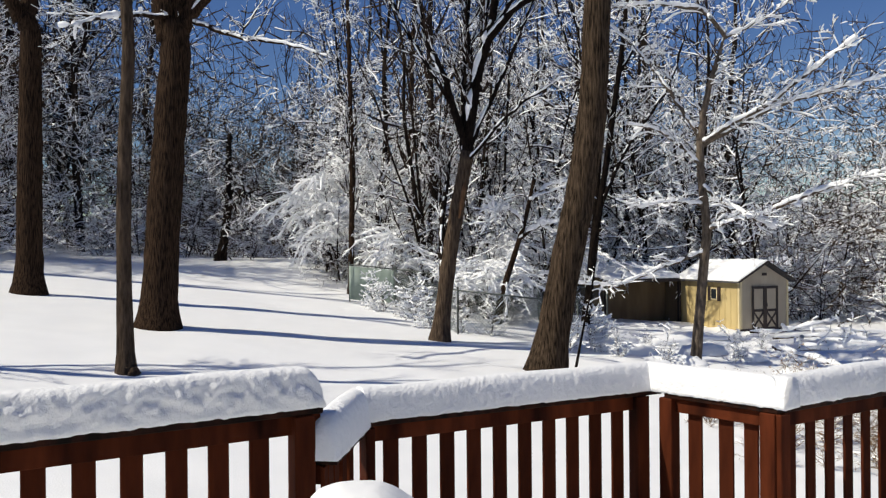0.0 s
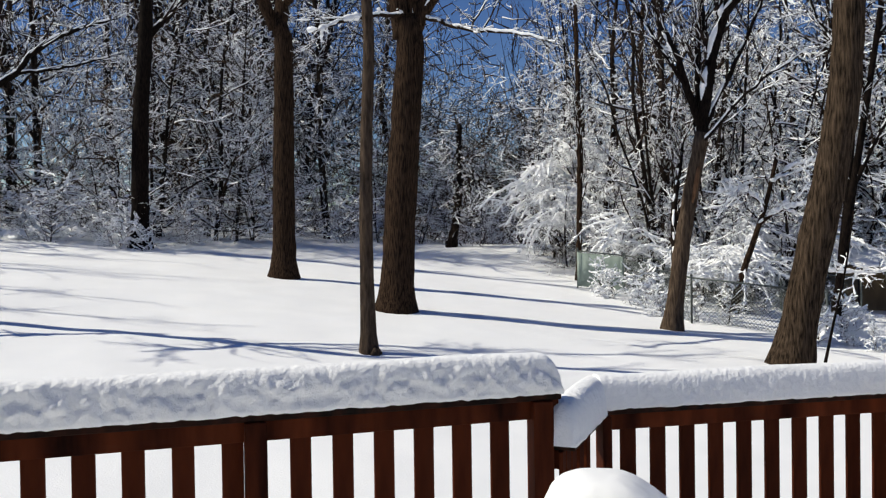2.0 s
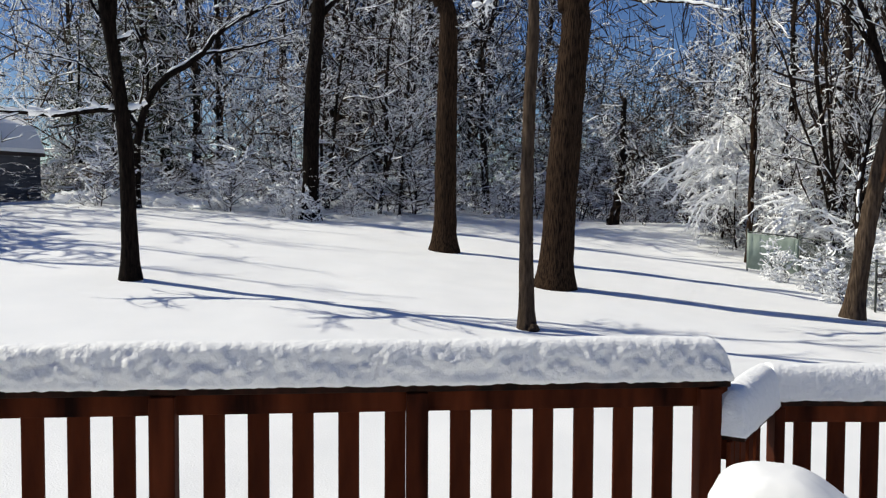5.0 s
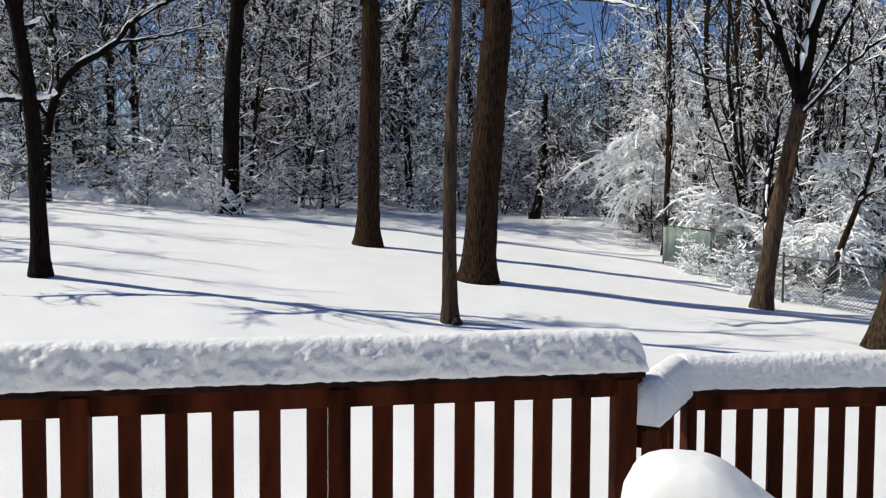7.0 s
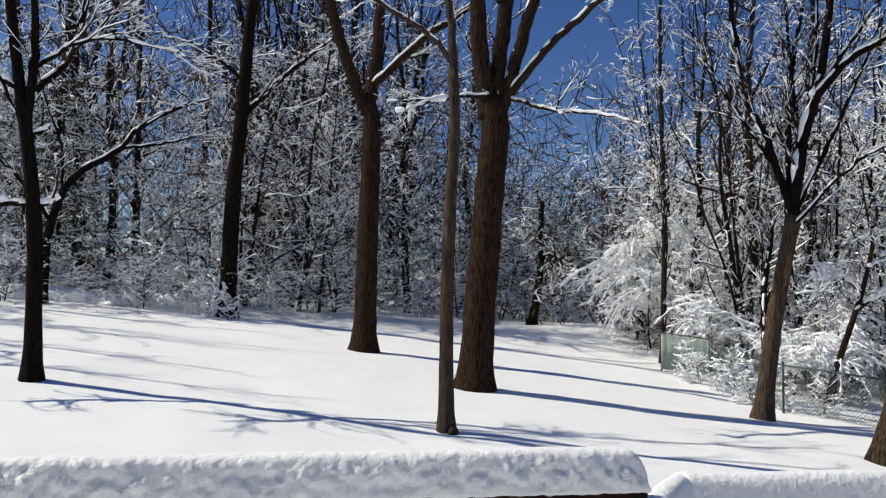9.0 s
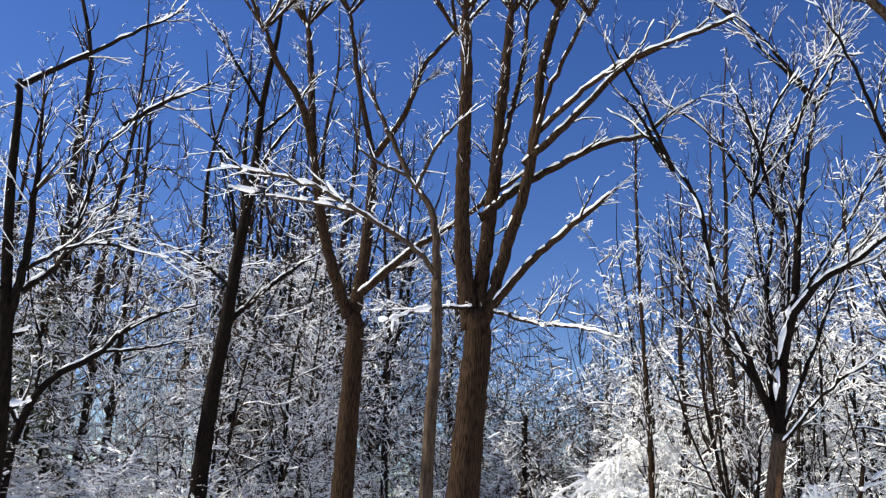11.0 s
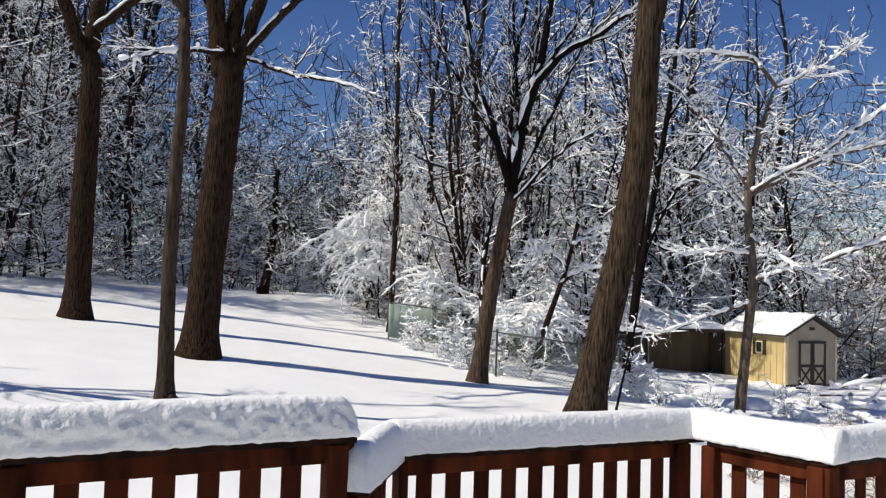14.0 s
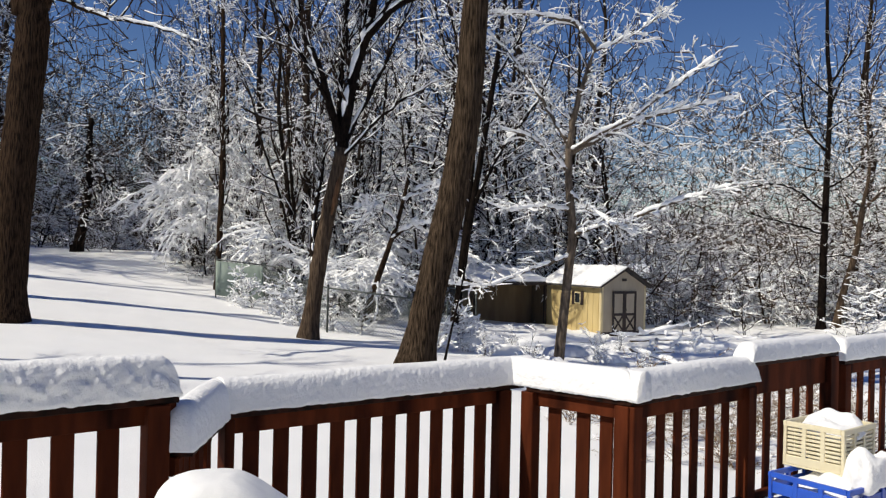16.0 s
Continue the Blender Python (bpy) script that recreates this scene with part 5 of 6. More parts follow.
fence([(-2.95, 26.3), (-1.55, 26.4)], 1.15, 1, True, "chain-link fence panel hung with a faded green screen")
fence([(-1.5, 26.4), (5.4, 27.6)], 1.15, 2)
fence([(-1.5, 26.2), (0.35, 20.4), (3.2, 19.9)], 1.05, 3)


# ---- things on the deck ----
def heap(name, sx, sy, h, seed, shift=(0.0, 0.0), n=40, sharp=0.45, amp=0.02):
    """A rounded heap of snow with its highest point shifted."""
    v, f = [], []
    rings = 14
    for j in range(rings + 1):
        t = j / rings
        for i in range(n):
            a = 2 * math.pi * i / n
            c, s = math.cos(a), math.sin(a)
            rad = (abs(c) ** 2.6 + abs(s) ** 2.6) ** (-1 / 2.6)
            k = math.sin(t * math.pi / 2) ** 0.9
            z = h * max(0.0, 1 - k ** 3.2) ** sharp
            w = 1 + amp * 3 * noise.noise((c * 1.5 + seed, s * 1.5, t * 2))
            x, y = c * rad * sx * k * w + shift[0] * (1 - k), s * rad * sy * k * w + shift[1] * (1 - k)
            v.append((x, y, z + amp * noise.noise((x * 9 + seed, y * 9, z * 9)) * (1 - t * 0.6)))
    top = len(v)
    for j in range(rings):
        for i in range(n):
            a, b = j * n + i, j * n + (i + 1) % n
            f.append((a, a + n, b + n, b))
    f.append(tuple(rings * n + i for i in range(n))[::-1])
    return mesh_from(name, v, f, True)


GX, GY = -0.275, 2.6


def slumped_cap(name):
    """Snow with a level top, one steep side and one long straight slope."""
    nu, nv = 56, 30
    v, f = [], []
    for j in range(nv + 1):
        for i in range(nu + 1):
            a, b = i / nu, 2 * j / nv - 1
            u = -0.185 + 0.555 * a
            w = 0.2 * b * (1 - 0.12 * a)
            z = float(np.mean(np.interp(u + np.linspace(-0.022, 0.022, 7), (-0.185, -0.178, -0.16, -0.13, -0.09, -0.04, 0.04, 0.085, 0.12, 0.3, 0.345, 0.37), (-0.15, -0.095, -0.06, -0.032, -0.012, -0.002, 0.0, -0.008, -0.026, -0.152, -0.19, -0.225))))
            z -= 0.1 * abs(b) ** 4.5
            z += 0.006 * noise.noise((u * 6, w * 6, 1.7)) + 0.0025 * noise.noise((u * 24, w * 24, 4.0))
            v.append((u, w, max(z, -0.24)))
    k = len(v)
    v += [(x, y, -0.26) for x, y, z in v]
    m = nu + 1
    for j in range(nv):
        for i in range(nu):
            a = j * m + i
            f.append((a, a + 1, a + m + 1, a + m))
            f.append((k + a, k + a + m, k + a + m + 1, k + a + 1))
    ring = [i for i in range(m)] + [j * m + nu for j in range(1, nv + 1)] + [nv * m + i for i in range(nu - 1, -1, -1)] + [j * m for j in range(nv - 1, 0, -1)]
    for n in range(len(ring)):
        a, b = ring[n], ring[(n + 1) % len(ring)]
        f.append((b, a, k + a, k + b))
    return mesh_from(name, v, f, True)


def grill():
    """A barbecue whose lid lies deep under snow."""
    x, y = GX + 0.09, GY + 0.01
    root = empty("barbecue_grill", x, y, UPPER)
    tagged(root, "black steel barbecue grill on legs beneath a heap of snow", "grill")
    part("body", box(0.4, 0.34, 0.18, 0.03, (0, 0, 0.42)), BLACK_STEEL, root)
    part("lid", box(0.42, 0.36, 0.06, 0.025, (0, 0, 0.6)), BLACK_STEEL, root)
    lid = as_mesh("leg", box(0.035, 0.035, 0.44, 0.004))
    for px in (-0.16, 0.16):
        for py in (-0.14, 0.14):
            part("leg", lid, BLACK_STEEL, root, m=pose(px, py, 0))
    part("handle", box(0.2, 0.03, 0.025, 0.008, (-0.02, -0.195, 0.58)), BLACK_STEEL, root)
    cap = part("grill_snow", slumped_cap("grill_snow"), SMOOTH_SNOW, m=pose(GX, GY, 0.865, 0, 0, 5.7))
    tagged(cap, "smooth white heap of snow on the covered grill", "snow")


grill()


def crate(name, x, y, z, turn, sx, sy, h, mat, label, slots):
    """A slatted plastic crate: corner posts, rims, and slats with openings between."""
    root = empty(name, x, y, z, turn)
    tagged(root, label, "crate", "stacked crates")
    t = 0.012
    part("base", box(sx, sy, t, 0.003), mat, root)
    for py in (-1, 1):
        part("rim", box(sx, t * 1.6, 0.03, 0.003, (0, py * (sy / 2 - t * 0.8), h - 0.03)), mat, root)
        part("foot_band", box(sx, t * 1.4, 0.05, 0.003, (0, py * (sy / 2 - t * 0.8), 0.013)), mat, root)
    for px in (-1, 1):
        part("rim", box(t * 1.6, sy - t * 3.4, 0.03, 0.003, (px * (sx / 2 - t * 0.8), 0, h - 0.03)), mat, root)
        part("foot_band", box(t * 1.4, sy - t * 3.4, 0.05, 0.003, (px * (sx / 2 - t * 0.8), 0, 0.013)), mat, root)
    gap_h = (h - 0.1) / slots
    ms = as_mesh("slat", box(sx - 0.03, t, gap_h * 0.62, 0.002))
    me = as_mesh("slat", box(t, sy - 0.05, gap_h * 0.62, 0.002))
    for k in range(slots):
        zz = 0.065 + k * gap_h + gap_h * 0.2
        for py in (-1, 1):
            part("slat", ms, mat, root, m=pose(0, py * (sy / 2 - t), zz))
        for px in (-1, 1):
            part("slat", me, mat, root, m=pose(px * (sx / 2 - t), 0, zz))
    up = as_mesh("upright", box(0.028, 0.02, h - 0.02, 0.003))
    n = 4
    for k in range(n):
        for py in (-1, 1):
            part("upright", up, mat, root, m=pose(-sx / 2 + 0.016 + (sx - 0.032) * k / (n - 1), py * (sy / 2 - t * 0.95), 0.01))
    ue = as_mesh("upright", box(0.02, 0.028, h - 0.02, 0.003))
    for k in range(1, n - 1):
        for px in (-1, 1):
            part("upright", ue, mat, root, m=pose(px * (sx / 2 - t * 0.95), -sy / 2 + 0.016 + (sy - 0.032) * k / (n - 1), 0.01))
    return root


CREAM_Z = 0.335
crate("blue_crate", 2.95, 4.36, LOWER + 0.12, 27.0, 0.54, 0.48, CREAM_Z - LOWER - 0.122, BLUE_PLASTIC, "blue plastic crate half buried in snow under a cream crate", 3)
crate("cream_crate", 3.03, 4.53, CREAM_Z, 31.0, 0.4, 0.36, 0.26, CREAM_PLASTIC, "cream slatted plastic crate topped with a heap of snow", 7)
tagged(part("crate_snow", heap("crate_snow", 0.2, 0.165, 0.075, 8, (0.06, 0.04), 52, 0.6, 0.05), RAIL_SNOW, m=pose(3.06, 4.53, CREAM_Z + 0.21, 5, -6, 31.0)),
       "lumpy white snow filling the top of the cream crate", "snow")
tagged(part("crate_snow", heap("crate_snow", 0.235, 0.205, 0.16, 12, (0.0, -0.05), 52, 0.3, 0.06), RAIL_SNOW, m=pose(2.95, 4.36, CREAM_Z - 0.17, 0, 0, 27.0)),
       "white snow filling the blue crate", "snow")
tagged(part("crate_snow", heap("crate_snow", 0.17, 0.1, 0.2, 9, (0.03, 0.0), 52, 0.5, 0.1), RAIL_SNOW, m=pose(3.06, 4.21, CREAM_Z - 0.03, 0, 0, 27.0)),
       "heap of white snow lying on the blue crate's rim", "snow")
tagged(part("crate_snow", heap("crate_snow", 0.5, 0.42, 0.26, 10, (0.0, 0.0), 52, 0.8, 0.08), RAIL_SNOW, m=pose(2.92, 4.25, LOWER + 0.08, 0, 0, 27.0)),
       "drift of white snow on the deck round the blue crate", "snow")

def limb_lines(rg, height, trunk_r, start, count, reach, rise, lean=0.03, segs=5):
    """A trunk with a crooked line, and its main limbs."""
    n = 7
    t = np.linspace(0, 1, n)
    trunk = np.stack([np.cumsum(rg.randn(n)) * lean * height * 0.25, np.cumsum(rg.randn(n)) * lean * height * 0.25, t * height], 1)
    trunk[:, :2] -= trunk[0, :2]
    trunk[0, 2] = -0.4
    line = smooth_line(trunk, height / 14)
    limbs = []
    for k in range(count):
        f = start + (0.97 - start) * (k + rg.rand()) / count
        i = min(int(f * (len(line) - 1)), len(line) - 2)
        p = line[i]
        a = rg.rand() * 2 * np.pi
        go = unit(np.array([math.cos(a), math.sin(a), rise * rg.uniform(0.5, 1.4)]))
        L = reach * rg.uniform(0.6, 1.2) * (1.1 - 0.65 * max(0, (f - start) / (1 - start)))
        pts = [p]
        for j in range(segs):
            go = unit(go + 0.2 * rg.randn(3) + np.array([0, 0, 0.12 * rise]))
            pts.append(pts[-1] + go * L / segs)
        r = min(trunk_r * (1 - f) * 0.6 + 0.015, 0.03 + L * 0.012)
        limbs.append((np.array(pts), r, r * 0.3, 0))
    return line, limbs


def woods_meshes(seed, height, trunk_r, start, count, reach, rise, levels, cover, thick, lean=0.03, stems=1, sides=7, wrap=0.6, floor=0.008, bend=0.5, coat=1.0):
    """Meshes for one kind of woodland tree: trunk, branches, snow."""
    rg = np.random.RandomState(seed)
    sp, limbs = Soup(), []
    for k in range(stems):
        line, lm = limb_lines(rg, height * (1 if k == 0 else rg.uniform(0.6, 0.95)), trunk_r * (1 if k == 0 else 0.7), start, count, reach, rise, lean)
        if stems > 1:
            a = rg.rand() * 6.28
            tilt = np.linspace(0, 1, len(line))[:, None] ** 1.2 * np.array([[math.cos(a), math.sin(a), 0]]) * height * rg.uniform(0.1, 0.3)
            line = line + tilt
            lm = [(p + np.array([math.cos(a), math.sin(a), 0]) * height * 0.2 * max(0, p[0][2] / height), r0, r1, lv) for p, r0, r1, lv in lm]
        sp.tube(line, np.linspace(trunk_r, trunk_r * 0.12, len(line)) * (1 if k == 0 else 0.7), sides, 0.05, seed + k)
        limbs += lm
    shoots = crown(rg, limbs, levels, bend=bend)
    shoots, wrapped = split_last(rg, shoots, wrap)
    branch = limbs + shoots
    return (sp.mesh("trunk"), shoots_mesh("branches", branch, 3, floor), snow_mesh(rg, "snow", [b for b in branch if b[3] < len(levels)], cover, thick, 3, solid=wrapped, coat=coat))


def woods_tree(name, meshes, x, y, turn, size, label, category, group, lean=(0, 0), mats=None):
    root = empty(name, x, y, ground_at(x, y) - 0.05)
    root.matrix_basis = pose(x, y, ground_at(x, y) - 0.05, lean[0], lean[1], turn) @ Matrix.Diagonal((size, size, size, 1))
    tagged(root, label, category, group)
    for n, me, mat in zip(("trunk", "crown", "snow"), meshes, mats or (WOOD_BARK, TWIG, TWIG_SNOW)):
        ob = part(n, me, mat, root)
        if n != "trunk":
            tagged(ob, kind="stuff")
    return root


TALL = [woods_meshes(100 + k, 18 + 2 * k, 0.15 + 0.02 * k, 0.2, 24, 3.4, 1.0, ((1.9, 1.3, 0.2, 3), (5.0, 0.45, 0.1, 1)), 0.42, 0.015, 0.05, sides=6, wrap=0.3, bend=0.4) for k in range(4)]
MID = [woods_meshes(200 + k, 11 + k, 0.08, 0.1, 15, 3.0, 0.5, ((3.0, 1.0, 0.0, 3), (12.5, 0.23, -0.05, 1)), 0.8, 0.016, 0.06, 2, sides=5, wrap=0.7, coat=1.3) for k in range(4)]
LOW = [woods_meshes(300 + k, 5.5, 0.04, 0.08, 10, 2.0, 0.4, ((3.4, 0.8, -0.1, 3), (12.0, 0.22, -0.1, 1)), 0.9, 0.018, 0.08, 2, sides=5, wrap=0.74, coat=1.4) for k in range(4)]
SHRUB = [woods_meshes(400 + k, 2.3, 0.016, 0.05, 8, 1.1, 0.5, ((4.6, 0.5, -0.05, 2), (7.0, 0.2, -0.1, 1)), 0.95, 0.022, 0.15, 4, 4, wrap=0.55, coat=1.1) for k in range(4)]


FENCE_BUSH = [woods_meshes(450 + k, 2.3, 0.018, 0.05, 8, 1.15, 0.5, ((4.2, 0.6, -0.1, 3), (5.0, 0.24, -0.15, 1)), 1.0, 0.036, 0.15, 4, 4, wrap=0.5, coat=0.55) for k in range(3)]


def weeping_meshes(seed, height, limbs, reach):
    """A bush of arching boughs hung with fine twigs, each twig wrapped in snow."""
    rg = np.random.RandomState(seed)
    stem, twig, snow = Soup(), Soup(), Soup()
    top = np.array([0.15 * rg.randn(), 0.15 * rg.randn(), height * 0.92])
    stem.tube(smooth_line([(0, 0, -0.3), (0.1 * rg.randn(), 0.1 * rg.randn(), height * 0.45), top], 0.3), np.linspace(0.05, 0.015, len(smooth_line([(0, 0, -0.3), (0, 0, height * 0.45), top], 0.3))), 5)
    for k in range(limbs):
        if k % 3 == 0:                       # boughs come in fans of three
            a0, f0 = rg.rand() * 6.283, 0.4 + 0.6 * (k + rg.rand()) / limbs
        a, f = a0 + 0.32 * rg.randn(), min(1.0, f0 + 0.05 * rg.randn())
        n = reach * rg.choice((0.5, 0.8, 1.15, 1.6)) * rg.uniform(0.85, 1.15) * (1.12 - 0.45 * f)
        out = np.array([math.cos(a), math.sin(a), 0])
        side = np.array([-out[1], out[0], 0]) * rg.uniform(-0.3, 0.3)
        p = top * np.array([f, f, f])
        line = smooth_line([p, p + (out * 0.35 + side * 0.2) * n + np.array([0, 0, 0.26 * n]), p + (out * 0.72 + side * 0.6) * n + np.array([0, 0, 0.16 * n]), p + (out + side) * n - np.array([0, 0, n * rg.uniform(-0.1, 0.35)])], 0.13)
        line[:, 2] = np.maximum(line[:, 2], 0.06)
        rr = np.linspace(0.014, 0.006, len(line))
        twig.frusta(line[:-1], line[1:], rr[:-1], rr[1:], 3)
        lump = rg.uniform(0.02, 0.072, len(line) - 1)
        snow.frusta(line[:-1] + [0, 0, 0.02], line[1:] + [0, 0, 0.02], np.roll(lump, 1) * (np.arange(len(lump)) > 0), lump, 5)
        m = int(15 * n)
        i = rg.randint(0, len(line) - 1, m)
        base = line[i] + (line[i + 1] - line[i]) * rg.rand(m, 1)
        go = (line[i + 1] - line[i]) / (np.linalg.norm(line[i + 1] - line[i], axis=1)[:, None] + 1e-9) * 0.7 + rg.randn(m, 3) * [0.7, 0.7, 0.42] - [0, 0, 0.16]
        end = base + go * rg.uniform(0.16, 0.42, (m, 1)) * min(1.0, n)
        end[:, 2] = np.maximum(end[:, 2], 0.03)
        white = rg.rand(m) < 0.84
        snow.spindles(base[white], end[white], rg.uniform(0.018, 0.044, white.sum()), rg.randn(white.sum(), 3) * 0.02 + [0, 0, 0.03])
        twig.cones(base[~white], end[~white], rg.uniform(0.005, 0.008, (~white).sum()))
    m = 420
    base = np.stack([rg.randn(m) * 0.32, rg.randn(m) * 0.32, rg.uniform(0, height * 0.5, m)], 1)
    end = base + rg.randn(m, 3) * [0.28, 0.28, 0.2] + [0, 0, 0.12]
    twig.cones(base, np.maximum(end, [-9, -9, 0.02]), rg.uniform(0.006, 0.012, m))
    return stem.mesh("trunk"), twig.mesh("branches", False), snow.mesh("snow", False)


WEEPING = [weeping_meshes(600 + k, 3.6, 36, 1.8) for k in range(3)]


def thicket_meshes(seed, width, height, stems, boughs):
    """A tangle of thin stems and snowy boughs deep in the woods."""
    rg = np.random.RandomState(seed)
    sp, limbs = Soup(), []
    for k in range(stems):
        x, y = rg.uniform(-width, width), rg.uniform(-2.5, 2.5)
        h = height * rg.uniform(0.4, 0.85)
        top = np.array([x + rg.randn() * 0.8, y + rg.randn() * 0.8, h])
        line = smooth_line([(x, y, -0.5), (x + rg.randn() * 0.3, y + rg.randn() * 0.3, h * 0.3), (x + rg.randn() * 0.3, y + rg.randn() * 0.3, h * 0.6), top], h / 7)
        r = rg.uniform(0.018, 0.045)
        sp.tube(line, np.linspace(r, 0.012, len(line)), 5)
    for k in range(boughs):
        p = np.array([rg.uniform(-width, width), rg.uniform(-3, 3), height * rg.rand() ** 0.9])
        go = unit(np.array([rg.randn(), rg.randn(), 0.5 * rg.rand()]))
        n = rg.uniform(1.2, 2.6)
        pts = [p]
        for j in range(4):
            go = unit(go + 0.35 * rg.randn(3) * np.array([1, 1, 0.6]))
            pts.append(pts[-1] + go * n / 4)
        limbs.append((np.array(pts), rg.uniform(0.018, 0.03), 0.009, 0))
    shoots = crown(rg, limbs, ((2.6, 0.8, 0.0, 2), (11.0, 0.22, -0.05, 1)), bend=0.5)
    shoots, wrapped = split_last(rg, shoots, 0.6)
    branch = limbs + shoots
    return sp.mesh("stems"), shoots_mesh("branches", branch, 3, 0.009), snow_mesh(rg, "snow", [b for b in branch if b[3] < 2], 0.7, 0.016, 3, solid=wrapped, coat=1.1)


def spray_meshes(seed, width, depth, height, count, reach=1.0, twigs=8, fat=0.014, white=0.6, droop=0.2, low=1.1, fine=0.007):
    """Crooked undergrowth: a mass of short curved sprays, some of whose twigs carry snow."""
    rg = np.random.RandomState(seed)
    bare, snow = Soup(), Soup()
    x = rg.uniform(-width, width, count)
    uneven = 0.82 + 0.12 * np.sin(0.75 * x + seed) + 0.09 * np.sin(1.9 * x + 2 * seed)
    p = np.stack([x, rg.uniform(-depth, depth, count), height * uneven * rg.rand(count) ** low], 1)
    go = np.stack([rg.randn(count), rg.randn(count), 0.45 * rg.randn(count) + 0.35], 1)
    step = reach * rg.uniform(0.45, 1.3, (count, 1)) / 2
    line = [p]
    for j in range(2):
        go = go / np.linalg.norm(go, axis=1)[:, None] + 0.5 * rg.randn(count, 3) - [0, 0, droop]
        line.append(line[-1] + go / np.linalg.norm(go, axis=1)[:, None] * step)
    line = np.stack(line, 1)
    bare.frusta(line[:, 0], line[:, 1], np.full(count, fine * 1.9), np.full(count, fine * 1.3), 3)
    bare.cones(line[:, 1], line[:, 2], np.full(count, fine * 1.3))
    for j in range(2):
        has = rg.rand(count) < white * 0.8
        lift = np.array([0, 0, fat * 0.6])
        snow.spindles(line[has, j] + lift, line[has, j + 1] + lift, fat * rg.uniform(0.6, 1.4, has.sum()), rg.randn(has.sum(), 3) * 0.02)
    m = count * twigs
    who, t = rg.randint(0, count, m), rg.uniform(0.2, 1.999, m)
    j = t.astype(int)
    d = line[who, j + 1] - line[who, j]
    base = line[who, j] + d * (t - j)[:, None]
    go = d / (np.linalg.norm(d, axis=1)[:, None] + 1e-9) * 0.6 + 0.62 * rg.randn(m, 3) - [0, 0, droop * 0.5]
    end = base + go * reach * rg.uniform(0.09, 0.27, (m, 1))
    wrapped = rg.rand(m) < white
    n = wrapped.sum()
    snow.spindles(base[wrapped], end[wrapped], fat * rg.uniform(0.5, 1.2, n), rg.randn(n, 3) * 0.03 * reach)
    bare.cones(base[~wrapped], end[~wrapped], np.full(m - n, fine))
    return bare.mesh("sprigs", False), snow.mesh("snow", False)


BRUSH = [spray_meshes(700 + k, 6.0, 2.5, 9.5, 560, 1.0, 7, 0.018, 0.74) for k in range(3)]
FROST = [spray_meshes(710 + k, 6.0, 2.5, 9.5, 520, 1.0, 8, 0.028, 0.9, 0.3) for k in range(2)]
# DEEP and DIM hold less snow, standing in for the woods' shade
DEEP = [spray_meshes(720 + k, 8.0, 3.0, 11.5, 420, 1.8, 7, 0.023, 0.38, 0.1, 1.0, 0.015) for k in range(2)]
DIM = spray_meshes(740, 7.0, 3.0, 9.5, 460, 1.6, 8, 0.021, 0.32, 0.1, 1.0, 0.014)
BARE = [spray_meshes(760 + k, 9.0, 4.0, 12.5, 400, 2.4, 7, 0.024, 0.1, -0.15, 0.9, 0.02) for k in range(2)]
THICKET = [thicket_meshes(500 + k, 5.0, 9.5 + k, 6, 80) for k in range(3)]

EDGE_AZ = [-80, -50, -38, -30, -22, -14, -8, 0, 4, 7, 9, 14, 22, 28, 35, 42, 52, 62, 85]
EDGE_R = [30, 37, 39, 40, 40, 38.5, 33, 29.5, 30, 34, 45, 41.5, 38.8, 35.5, 31, 30.5, 31, 33, 30]


def woods_edge(az):
    return float(np.interp(az, EDGE_AZ, EDGE_R))


def plant(kind, meshes, count, seed, span, depth, size, label, category, group, skip=None):
    rg = np.random.RandomState(seed)
    placed = 0
    while placed < count:
        az = rg.uniform(*span)
        r = woods_edge(az) + depth[0] + (depth[1] - depth[0]) * rg.rand() ** 1.3
        if skip and skip(az, r):
            continue
        a = radians(az)
        woods_tree(kind, meshes[rg.randint(len(meshes))], -r * math.sin(a), r * math.cos(a), rg.uniform(0, 360), rg.uniform(*size),
                   label, category, group, (rg.uniform(-4, 4), rg.uniform(-4, 4)))
        placed += 1


def gap(az, r):
    """The low notch in the woods where the sky comes down, and the open strip that lets the sun on to the lawn's end."""
    x, y = -r * math.sin(radians(az)), r * math.cos(radians(az))
    return 8.6 < az < 16.8 and r < 90 or az > 46.5 and r < 37 or -33 < az < -24.5 and r < 70 or -24 < x < -8 and 0.966 * y - 0.259 * x < 38.5


plant("tall_tree", TALL, 28, 11, (-43, 51), (0.5, 30), (0.8, 1.15), "tall bare tree with snow-dusted branches standing in the woods", "tree", "tall trees of the woods", gap)
plant("young_tree", MID, 36, 12, (-43, 51), (0.5, 18), (0.85, 1.35), "young bare tree with branches coated in snow at the woods' edge", "tree", "young trees of the woods", gap)
plant("understory_tree", LOW, 44, 13, (-43, 51), (-1, 12), (0.75, 1.3), "small many-stemmed tree bent under white snow", "small tree", "understory of the woods", lambda az, r: az > 44)
plant("snowy_shrub", SHRUB, 44, 14, (-43, 51), (-2.0, 6), (0.7, 1.4), "bare shrub thickly covered in white snow", "shrub", "shrubs at the woods' edge")

